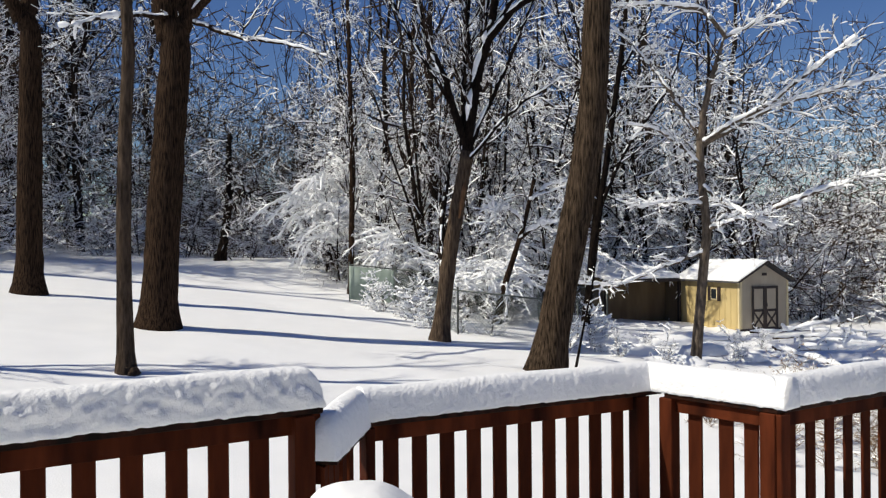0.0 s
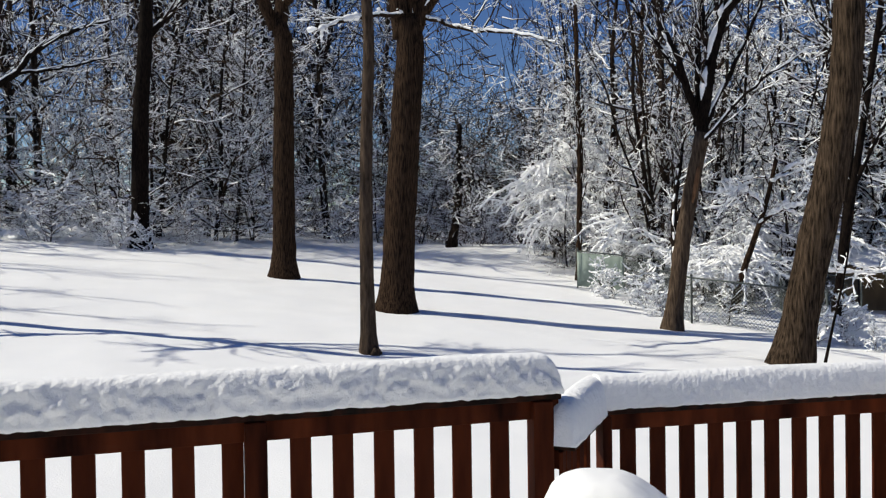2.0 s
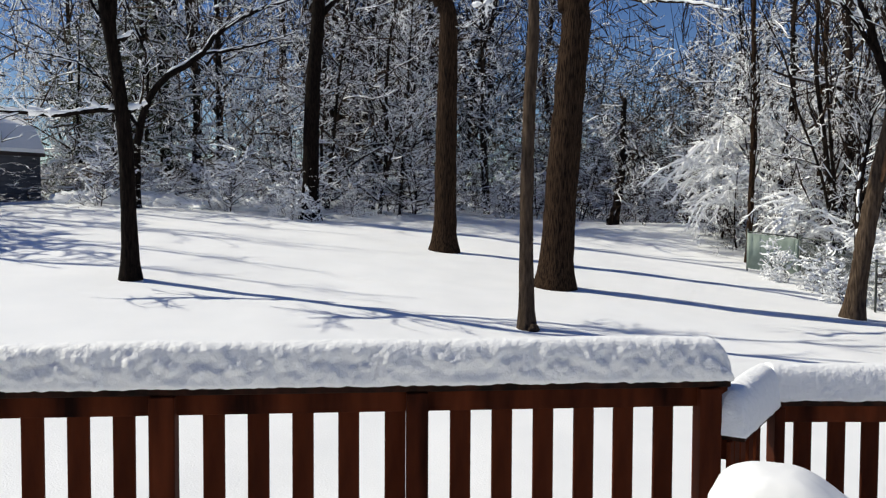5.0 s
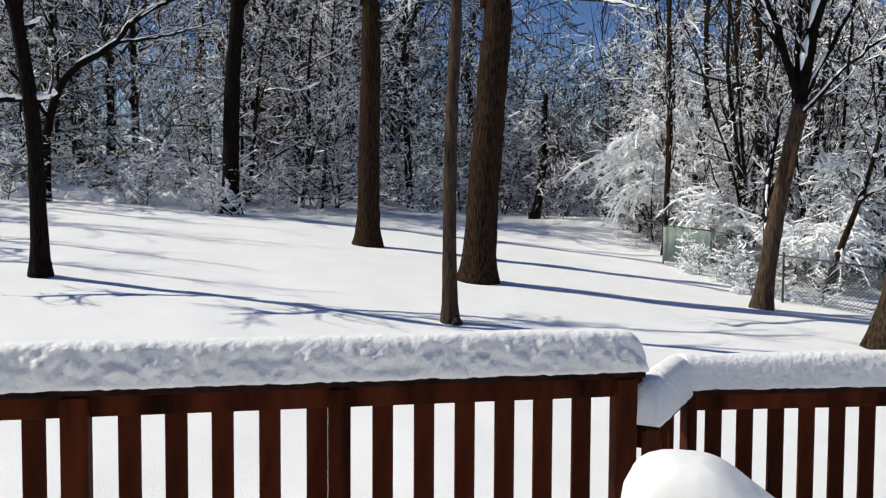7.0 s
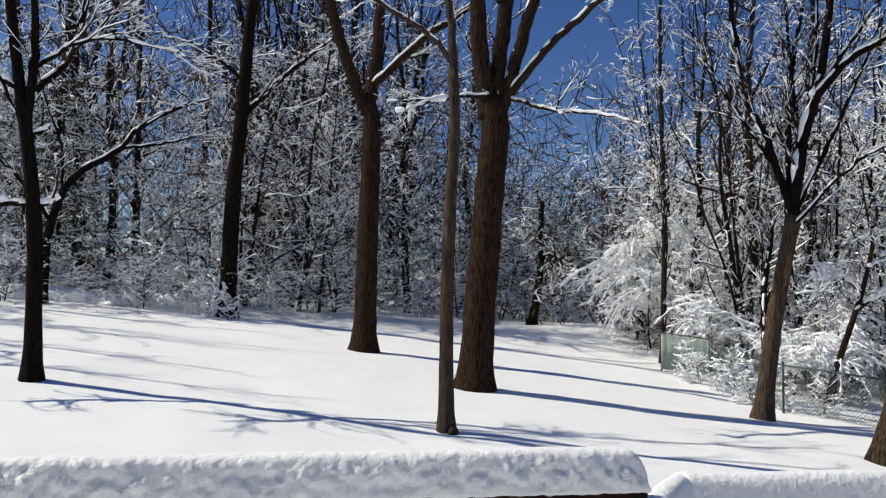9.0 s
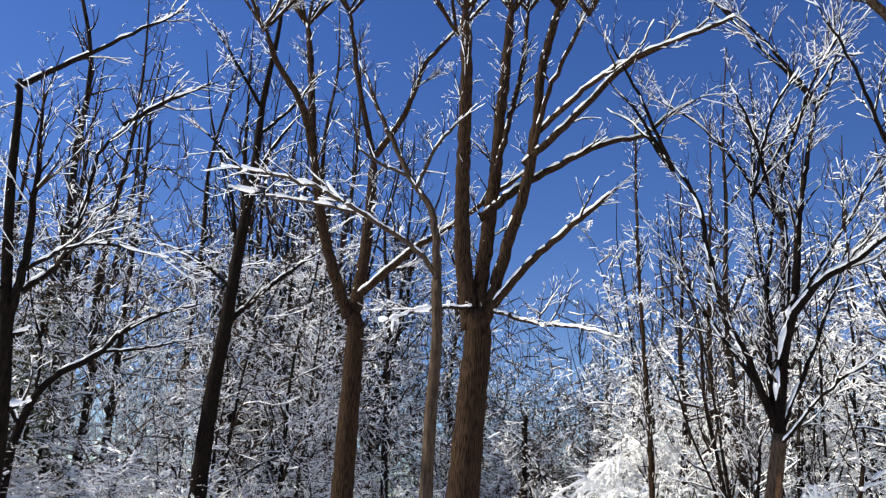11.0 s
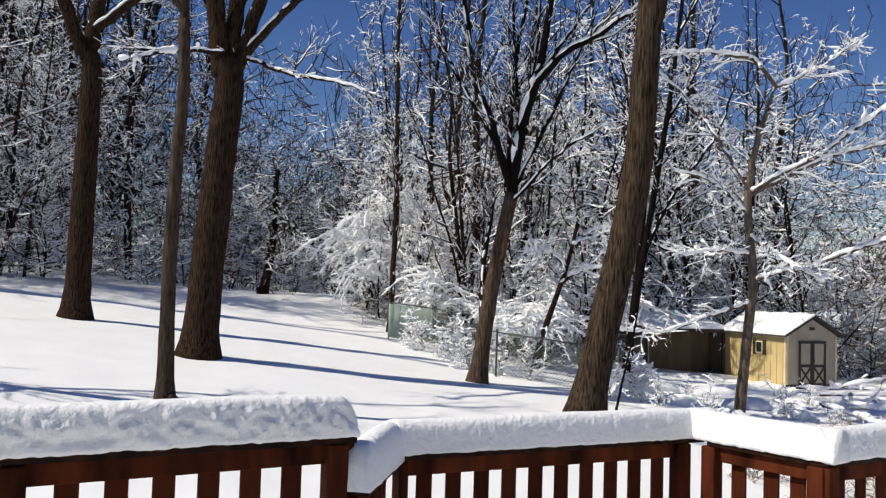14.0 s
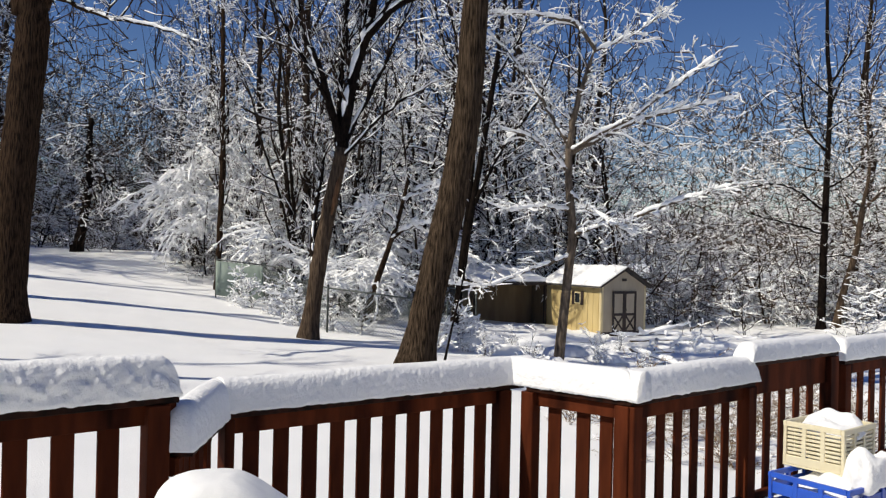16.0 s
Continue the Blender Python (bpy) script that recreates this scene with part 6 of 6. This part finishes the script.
plant("tall_tree", TALL, 8, 29, (17, 47), (5, 14), (0.95, 1.25), "tall dark bare tree with snow-dusted branches standing in the woods", "tree", "tall trees of the woods", gap)
plant("young_tree", MID, 6, 19, (28, 40), (-1, 4), (0.8, 1.2), "young bare tree with branches coated in snow at the woods' edge", "tree", "young trees of the woods")
plant("understory_tree", LOW, 9, 15, (-36, -7), (-1.5, 3), (0.6, 0.95), "small snow-laden tree in the shade beyond the shed", "small tree", "understory of the woods")
plant("snowy_shrub", SHRUB, 15, 16, (-37, -5), (-1.0, 2.5), (0.9, 1.5), "shaded bare shrub thickly covered in snow", "shrub", "shrubs at the woods' edge")


def thickets():
    rg = np.random.RandomState(77)
    for row, (off, step) in enumerate(((5.5, 13.0), (13, 22.0))):
        for k, az in enumerate(np.arange(-41, 50, step)):
            az = az + rg.uniform(-1.5, 1.5)
            r = woods_edge(az) + off + rg.uniform(-1.5, 1.5)
            a = radians(az)
            x, y = -r * math.sin(a), r * math.cos(a)
            tall = float(np.interp(az, (-20, 0, 6.5, 8.5, 17, 19, 30, 60), (1.15, 1.05, 1.0, 0.55 + 0.16 * row, 0.55 + 0.16 * row, 1.15, 1.4 + 0.25 * row, 1.4 + 0.25 * row)))
            root = empty("thicket", x, y, ground_at(x, y))
            root.matrix_basis = pose(x, y, ground_at(x, y), 0, 0, az + rg.uniform(-12, 12) + 180 * (k % 2)) @ Matrix.Diagonal((1.2, 1, tall * rg.uniform(0.9, 1.15), 1))
            tagged(root, "dense tangle of thin snowy stems and twigs deep in the woods", "thicket", kind="stuff")
            for n, me, mat in zip(("stem_tangle", "crown", "snow"), THICKET[rg.randint(3)], (WOOD_BARK, TWIG, TWIG_SNOW)):
                tagged(part(n, me, mat, root), kind="stuff")


HUNG = spray_meshes(780, 0.75, 0.5, 3.6, 150, 0.9, 8, 0.014, 0.22, 0.6, 0.8, 0.012)
for n, me, mat in zip(("vine_tangle", "vine_snow"), HUNG, (TWIG, TWIG_SNOW)):
    tagged(part(n, me, mat, broken, m=pose(0.65, -0.1, 0.35)), kind="stuff")


def undergrowth(kind, x, y, turn, wide, tall, label):
    root = empty("undergrowth", x, y, ground_at(x, y))
    root.matrix_basis = pose(x, y, ground_at(x, y), 0, 0, turn) @ Matrix.Diagonal((wide, 1, tall, 1))
    tagged(root, label, "undergrowth", kind="stuff")
    for n, me, mat in zip(("sprigs", "snow"), kind, (DRY_TWIG, TWIG_SNOW)):
        tagged(part(n, me, mat, root), kind="stuff")


def deep_brush():
    rg = np.random.RandomState(88)
    for k, az in enumerate((19, 27, 35, 43)):          # low growth along the edge
        r = woods_edge(az) - 1.0
        undergrowth(BRUSH[k % 3], -r * math.sin(radians(az)), r * math.cos(radians(az)), az, 0.95, 0.2, "low tangled growth under snow along the woods' edge")
    for k, (az, r) in enumerate(((50.0, 44), (56.0, 45))):
        undergrowth(BRUSH[k], -r * math.sin(radians(az)), r * math.cos(radians(az)), az, 1.0, 1.3, "deep undergrowth of crooked sprigs behind the neighbour's shed")
    for k, az in enumerate((27, 33.5)):
        r = woods_edge(az) + (5.0 if az < 30 else 0.8)
        undergrowth(BRUSH[k] if k else DIM, -r * math.sin(radians(az)), r * math.cos(radians(az)), az + 180 * (k % 2), 1.0, 1.25, "undergrowth of crooked sprigs at the woods' edge dusted with snow")
    for row, off, step, low_notch in ((BRUSH, 3.0, 12.0, 0.55), (BRUSH, 8.5, 11.0, 0.8), (DEEP, 20, 10.5, 0.9), (BARE, 34, 9.5, 0.5)):
        for k, az in enumerate(np.arange(-43, 51, step)):
            kinds = row
            a = radians(az + rg.uniform(-1, 1))
            r = woods_edge(az) + off + rg.uniform(-1, 1) + (2.5 if 14 < az < 33 and off < 5 else 0)
            tall = rg.uniform(0.9, 1.15) * float(np.interp(az, (-45, -24, -10, 6, 9, 16, 19, 30), (0.85, 1.0, 1.25, 1.1, low_notch, low_notch, 1.15, 1.45)))
            if kinds is BRUSH and -36 < az < 5:
                kinds = FROST
            # sparser snow here imitates growth that taller woods shade
            if kinds is BRUSH and (5 < az < 25 or az > 25 and off < 5 and k % 2):
                kinds = [DIM]
            if az < 5 and kinds in (DEEP, BARE):
                tall *= 1.35 if kinds is DEEP else 1.6
            if az > 18 and kinds is BARE:
                tall *= 1.55
            undergrowth(kinds[rg.randint(len(kinds))], -r * math.sin(a), r * math.cos(a), az + 180 * (k % 2), 0.5 if 3 < az < 8 and off < 12 else 1.2, tall,
                        "dark mass of bare twigs far back in the woods" if kinds is BARE else "deep undergrowth of crooked sprigs dusted with snow")


FANNED = [woods_meshes(900 + k, 15.0, 0.12, 0.22, 12, 2.8, 1.6, ((2.4, 1.5, 0.5, 3), (5.0, 0.6, 0.2, 1)), 0.3, 0.014, 0.03, 5, 6, wrap=0.15, bend=0.3, floor=0.011) for k in range(2)]
for k, (az, r, size) in enumerate(((7.9, 47, 1.0), (10.2, 60, 0.85), (14.8, 66, 0.8), (1.2, 29.6, 0.85), (-2.4, 30.4, 0.8), (25.6, 43, 1.5), (28.4, 45, 1.6), (31.2, 43, 1.5), (33.6, 46, 1.6))):
    woods_tree("fanned_tree", FANNED[k % 2], -r * math.sin(radians(az)), r * math.cos(radians(az)), 90 * k, size, "tall bare tree of several dark stems fanning out", "tree", "fanned trees of the woods")


def shade_brush():
    """Nearer undergrowth behind the fence and in the hollow beyond the shed."""
    for k, (x, y, tall, wide) in enumerate(((9.5, 37.0, 1.0, 1.0), (16.5, 35.5, 0.9, 1.0), (22.5, 33.0, 0.8, 1.0), (27.0, 28.5, 0.75, 1.0), (3.0, 33.5, 0.95, 0.8), (1.0, 31.0, 0.7, 0.55), (-0.8, 33.5, 0.85, 0.65), (3.6, 31.8, 0.6, 0.3), (2.9, 28.4, 0.5, 0.3), (0.8, 28.8, 0.45, 0.28), (5.4, 35.6, 0.8, 0.5), (-2.6, 31.6, 0.7, 0.45), (-1.2, 35.5, 1.0, 0.6), (8.0, 36.5, 0.9, 0.6), (4.2, 36.0, 0.95, 1.0), (13.5, 34.5, 0.8, 1.0))):
        # beyond the shed DIM's lack of snow replaces the hollow's shade
        undergrowth(DIM if x > 13 else FROST[k % 2], x, y, -math.degrees(math.atan2(x, y)) + 180 * (k % 2), wide, tall, "deep undergrowth of crooked sprigs dusted with snow")
    for k, (az, r, tall) in enumerate(((9.0, 52, 0.95), (12.5, 56, 1.1), (16.0, 52, 1.1), (11.0, 66, 1.42), (14.5, 70, 1.4), (20, 47, 1.3), (23.5, 50, 1.5), (5.0, 50, 1.1))):
        a = radians(az)
        undergrowth(DIM, -r * math.sin(a), r * math.cos(a), az + 180 * (k % 2), 1.0, tall, "dim tangle of bare brown sprigs far back in the woods")
    for k, (az, r) in enumerate(((46.0, 37.5), (51.0, 38.5))):
        undergrowth(FROST[k], -r * math.sin(radians(az)), r * math.cos(radians(az)), az, 0.8, 1.4, "tall frosted undergrowth behind the evergreens")


for k, (az, r, size) in enumerate(((27.6, 44, 1.25), (29.2, 47, 1.35), (30.8, 43.5, 1.2), (32.4, 48, 1.35), (33.8, 45, 1.3), (36.6, 47, 1.2), (23.6, 45, 1.25))):
    woods_tree("tall_tree", TALL[(k + 2) % 4], -r * math.sin(radians(az)), r * math.cos(radians(az)), 67 * k, size, "tall dark bare tree with snow-dusted branches standing in the woods", "tree", "tall trees of the woods")
# five trees out of view, added for the shade streaks they cast
for k, (x, y, size) in enumerate(((-31.0, 15.5, 1.0), (-30.4, 12.6, 0.95), (-32.5, 18.0, 1.05))):
    woods_tree("tall_tree", TALL[k], x, y, 50 * k, size, "tall bare tree behind the neighbour's shed", "tree", "tall trees of the woods")
for k, (x, y, size) in enumerate(((-30.8, 14.0, 1.2), (-30.2, 16.8, 1.15))):
    woods_tree("young_tree", MID[k], x, y, 50 * k, size, "young bare tree with snowy branches behind the neighbour's shed", "tree", "young trees of the woods")
thickets()
deep_brush()
shade_brush()
for k, (x, y, s) in enumerate(((3.4, 28.8, 0.85), (4.6, 33.0, 1.2), (6.3, 33.6, 1.25), (8.3, 34.4, 1.3), (10.4, 35.2, 1.25), (12.8, 34.2, 1.2), (-0.6, 28.4, 0.8))):
    woods_tree("young_tree", MID[k % 4], x, y, k * 77, s, "young bare tree with snow-coated branches behind the fence", "tree", "young trees of the woods")
for k, (x, y, s) in enumerate(((5.2, 34.0, 0.9), (6.8, 35.5, 0.85), (1.6, 34.5, 0.9), (8.4, 36.0, 0.9), (10.5, 34.8, 0.8), (4.2, 36.5, 0.9), (12.5, 36.0, 0.85))):
    woods_tree("tall_tree", TALL[(k + 1) % 4], x, y, k * 91, s, "tall bare tree with snow-dusted branches behind the shed and fence", "tree", "tall trees of the woods")
for k, (x, y, s) in enumerate(((-0.6, 29.6, 0.8), (1.4, 29.3, 0.75), (0.4, 31.0, 0.95), (2.8, 30.2, 0.85), (-2.2, 30.4, 1.0), (-0.4, 32.6, 1.1), (3.6, 31.6, 1.0), (1.9, 27.9, 0.7), (3.6, 32.4, 0.9))):
    woods_tree("understory_tree", LOW[k % 4], x, y, k * 83, s, "small snow-laden tree behind the fence", "small tree", "understory of the woods")


# ---- evergreens at the left border ----
CONIFER = [woods_meshes(800 + k, 7.5, 0.11, 0.04, 55, 2.2, -0.15, ((6.5, 0.7, -0.35, 2), (15.0, 0.2, -0.5, 1)), 0.7, 0.024, 0.02, 1, 6, wrap=0.25, floor=0.022) for k in range(2)]
# the last two stand out of view, added to shade the lawn
for k, (x, y, s) in enumerate(((-24.2, 22.0, 0.85), (-25.8, 21.9, 0.95), (-26.0, 25.2, 1.2), (-28.4, 26.2, 1.3), (-22.8, 10.0, 1.25), (-24.6, 11.0, 1.2))):
    woods_tree("evergreen_tree", CONIFER[k % 2], x, y, k * 100, s, "dark green evergreen with drooping boughs under snow", "evergreen tree", "evergreens at the border", (0, 0), (WOOD_BARK, EVERGREEN, TWIG_SNOW))


# ---- bushes and brush in the yard ----
def bush(x, y, size, seed, label, meshes=None, wide=1.0, mats=None):
    rg = random.Random(seed)
    me = rg.choice(meshes or SHRUB)
    ob = woods_tree("snowy_bush", me, x, y, rg.uniform(0, 360), size, label, "bush", "bushes in the yard", mats=mats)
    ob.matrix_basis = ob.matrix_basis @ Matrix.Diagonal((wide, wide, 1, 1))


DRY = [woods_meshes(650 + k, 2.0, 0.014, 0.05, 9, 1.0, 0.6, ((5.0, 0.5, 0.1, 2), (7.0, 0.2, 0.0, 1)), 0.35, 0.012, 0.15, 4, 4, wrap=0.2) for k in range(2)]
for k, (x, y, s) in enumerate(((-4.7, 33.4, 1.08), (-3.9, 31.6, 0.85), (-4.0, 35.0, 1.35))):
    bush(x, y, s, 40 + k, "weeping bush bowed down under bright white snow", WEEPING, 1.0)
for k, (x, y, s) in enumerate(((-1.6, 28.2, 0.7), (1.9, 28.4, 0.75), (4.3, 29.2, 0.8))):
    bush(x, y, s, 140 + k, "drooping bush behind the fence covered in bright snow", WEEPING, 1.1)
for k, (x, y, s) in enumerate(((-1.0, 29.5, 0.62), (0.9, 29.2, 0.6), (2.9, 30.0, 0.66), (0.1, 27.9, 0.42), (3.3, 28.5, 0.45), (-2.4, 29.6, 0.5))):
    bush(x, y, s, 150 + k, "bare frosted bush behind the fence", LOW, 1.2)
for k, (x, y, s) in enumerate(((1.3, 24.6, 0.5), (0.7, 25.2, 0.5), (1.9, 25.0, 0.6))):
    bush(x, y, s, 160 + k, "arching bush weighed down with bright snow by the fence", WEEPING, 1.1)
for k, (x, y, s) in enumerate(((-2.1, 25.3, 0.5), (-1.7, 24.4, 0.55), (-1.0, 23.4, 0.5), (-0.7, 22.2, 0.55), (-0.3, 21.3, 0.45), (0.5, 21.0, 0.4), (1.2, 20.7, 0.45),
                               (-0.8, 25.6, 0.6), (0.6, 25.9, 0.5), (2.4, 25.4, 0.35))):
    bush(x, y, s, 60 + k, "low bare bush against the fence, coated in snow", FENCE_BUSH)
for k, (x, y, s) in enumerate(((3.45, 19.5, 0.5), (3.1, 20.0, 0.4), (3.6, 19.9, 0.55), (3.8, 20.2, 0.5), (3.9, 18.6, 0.34), (5.0, 20.6, 0.3), (6.9, 19.5, 0.4), (4.6, 17.2, 0.4), (2.8, 18.8, 0.5), (7.4, 18.0, 0.3), (8.6, 22.6, 0.3))):
    bush(x, y, s, 80 + k, "tangled brush half buried in snow near the shed", SHRUB if k % 2 else FENCE_BUSH)
rg8 = random.Random(31)
for k in range(26):
    f = k / 25
    bush(4.3 + 5.2 * f + rg8.uniform(-0.4, 0.4), 13.3 + 0.8 * f + rg8.uniform(-1.1, 1.1), rg8.uniform(0.3, 0.5), 200 + k, "dry brown brush poking through the snow below the deck", DRY, 1.3, (DRY_GRASS, DRY_GRASS, TWIG_SNOW))
for k in range(26):
    f = k / 25
    bush(4.2 + 4.8 * f + rg8.uniform(-0.3, 0.3), 11.0 + 0.7 * f + rg8.uniform(-1.1, 1.1), rg8.uniform(0.26, 0.45), 230 + k, "dry brown brush poking through the snow below the deck", DRY, 1.3, (DRY_GRASS, DRY_GRASS, TWIG_SNOW))
for k, (x, y, s) in enumerate(((-23.2, 20.9, 0.75), (-23.7, 20.6, 0.8), (-24.3, 20.8, 0.85), (-22.6, 21.3, 0.7), (-23.0, 21.6, 0.9))):
    bush(x, y, s, 270 + k, "pale dry brush dusted with snow beside the neighbour's shed", DRY, 1.2, (DRY_GRASS, DRY_GRASS, TWIG_SNOW))
bush(16.0, 29.2, 0.72, 95, "small round snowy tree with a dark stem", LOW, 0.85)
bush(19.4, 27.5, 0.9, 96, "broad bush heaped with snow", SHRUB, 1.4)


def mound(x, y, sx, sy, h, seed, label):
    ob = part("snow_mound", heap("snow_mound", sx, sy, h, seed, (0, 0), 30, 0.75, 0.08), SNOW, m=pose(x, y, ground_at(x, y) - 0.02))
    tagged(ob, label, "snow mound", "snow mounds")


mound(3.57, 19.85, 0.55, 0.45, 0.5, 5, "domed snow mound over a low bush")
for k, (x, y, w, h) in enumerate(((8.2, 20.6, 0.9, 0.16), (6.3, 20.3, 0.6, 0.24), (4.5, 19.4, 0.5, 0.26), (7.2, 19.9, 0.5, 0.22), (5.2, 18.2, 0.55, 0.2), (9.9, 21.2, 0.7, 0.18), (6.0, 22.2, 0.8, 0.22),
                                  (8.7, 23.2, 0.7, 0.2), (4.4, 21.4, 0.6, 0.26), (10.9, 24.4, 0.8, 0.16), (7.6, 17.6, 0.6, 0.18), (12.4, 25.6, 0.9, 0.15), (5.6, 16.2, 0.6, 0.16))):
    mound(x, y, w, w * 0.62, h, 60 + k, "low hummock of snow over brush")
mound(7.6, 24.6, 1.0, 0.7, 0.15, 7, "low hummock of snow over brush")


def fallen_branch(seed, pts, r):
    """A fallen bough with side shoots, snow along its top."""
    rg = np.random.RandomState(seed)
    x0, y0 = pts[0][:2]
    root = empty("fallen_branch", x0, y0, ground_at(x0, y0))
    tagged(root, "fallen bare branch with snow along it in front of the shed", "fallen branch", "fallen branches")
    z0 = ground_at(x0, y0)
    line = smooth_line([(x - x0, y - y0, ground_at(x, y) - z0 + h) for x, y, h in pts], 0.2)
    sp = Soup()
    sp.tube(line, np.linspace(r, r * 0.3, len(line)), 7, 0.05, seed)
    part("bough", sp.mesh("bough"), GREY_BARK, root)
    lines = [(line, r, r * 0.3, 0)]
    shoots = crown(rg, lines, ((1.5, 0.8, 0.15, 3), (2.0, 0.4, 0.1, 2)))
    tagged(part("side_shoot_mass", shoots_mesh("side_shoots", shoots), TWIG, root), kind="stuff")
    tagged(part("snow", snow_mesh(rg, "snow", lines + shoots, 1.0, 0.045, 5, fine=0.1), TWIG_SNOW, root), kind="stuff")


fallen_branch(1, ((8.9, 24.3, 0.25), (9.8, 24.2, 0.4), (10.9, 23.6, 0.7)), 0.035)
fallen_branch(2, ((7.7, 19.6, 0.45), (8.3, 18.8, 0.2), (8.9, 18.0, 0.1), (9.6, 17.6, 0.08)), 0.035)
fallen_branch(3, ((9.6, 24.6, 0.1), (11.2, 24.0, 0.25), (13.0, 23.8, 0.15)), 0.035)
fallen_branch(4, ((8.4, 21.2, 0.1), (9.3, 20.2, 0.3), (10.4, 19.8, 0.5)), 0.035)
fallen_branch(5, ((11.0, 27.2, 0.2), (12.5, 26.4, 0.2), (14.5, 26.5, 0.1)), 0.035)

# trees that stand further round to the left, whose shade falls over the lawn
for k, (x, y, s) in enumerate(((-27.5, 12.5, 1.1), (-30, 10.0, 1.2))):
    woods_tree("young_tree", MID[k % 4], x, y, k * 70, s, "young bare tree with snowy branches at the yard's border", "tree", "young trees of the woods")
for k, (x, y, s) in enumerate(((-22, 11.2, 0.85), (-24.5, 13.4, 0.85), (-21.5, 8.6, 0.85), (-26, 10.5, 0.8))):
    woods_tree("tall_tree", TALL[k % 4], x, y, k * 67, s * 0.75, "bare tree with snow-dusted branches at the yard's border", "tree", "tall trees of the woods")
for k in range(14):
    a, r = radians(36 + k * 1.0), 31.0 + (k % 3) * 1.2
    bush(-r * math.sin(a), r * math.cos(a), 0.45 + 0.1 * (k % 4), 120 + k, "low shrub buried in snow along the woods' edge", FENCE_BUSH, 1.3)

for k, (x, y, s) in enumerate(((-16.4, 22.0, 0.62), (-15.8, 22.3, 0.5), (-16.9, 22.3, 0.5))):
    bush(x, y, s, 170 + k, "clump of snowy evergreen shrub at the foot of a tree", FENCE_BUSH, 0.9)

rg9 = random.Random(7)
for k in range(14):
    a, r = radians(37.5 + k * 0.95), 30.6 + rg9.uniform(-0.9, 0.9)
    ob = part("snow_mound", heap("snow_mound", rg9.uniform(0.5, 1.0), rg9.uniform(0.35, 0.6), rg9.uniform(0.25, 0.55), 20 + k, (0, 0), 34, 0.6, 0.14), SNOW,
              m=pose(-r * math.sin(a), r * math.cos(a), ground_at(-r * math.sin(a), r * math.cos(a)) - 0.05, 0, 0, 45 + rg9.uniform(-20, 20)))
    tagged(ob, "lumpy bank of snow along the woods' edge", "snow mound", "snow mounds")
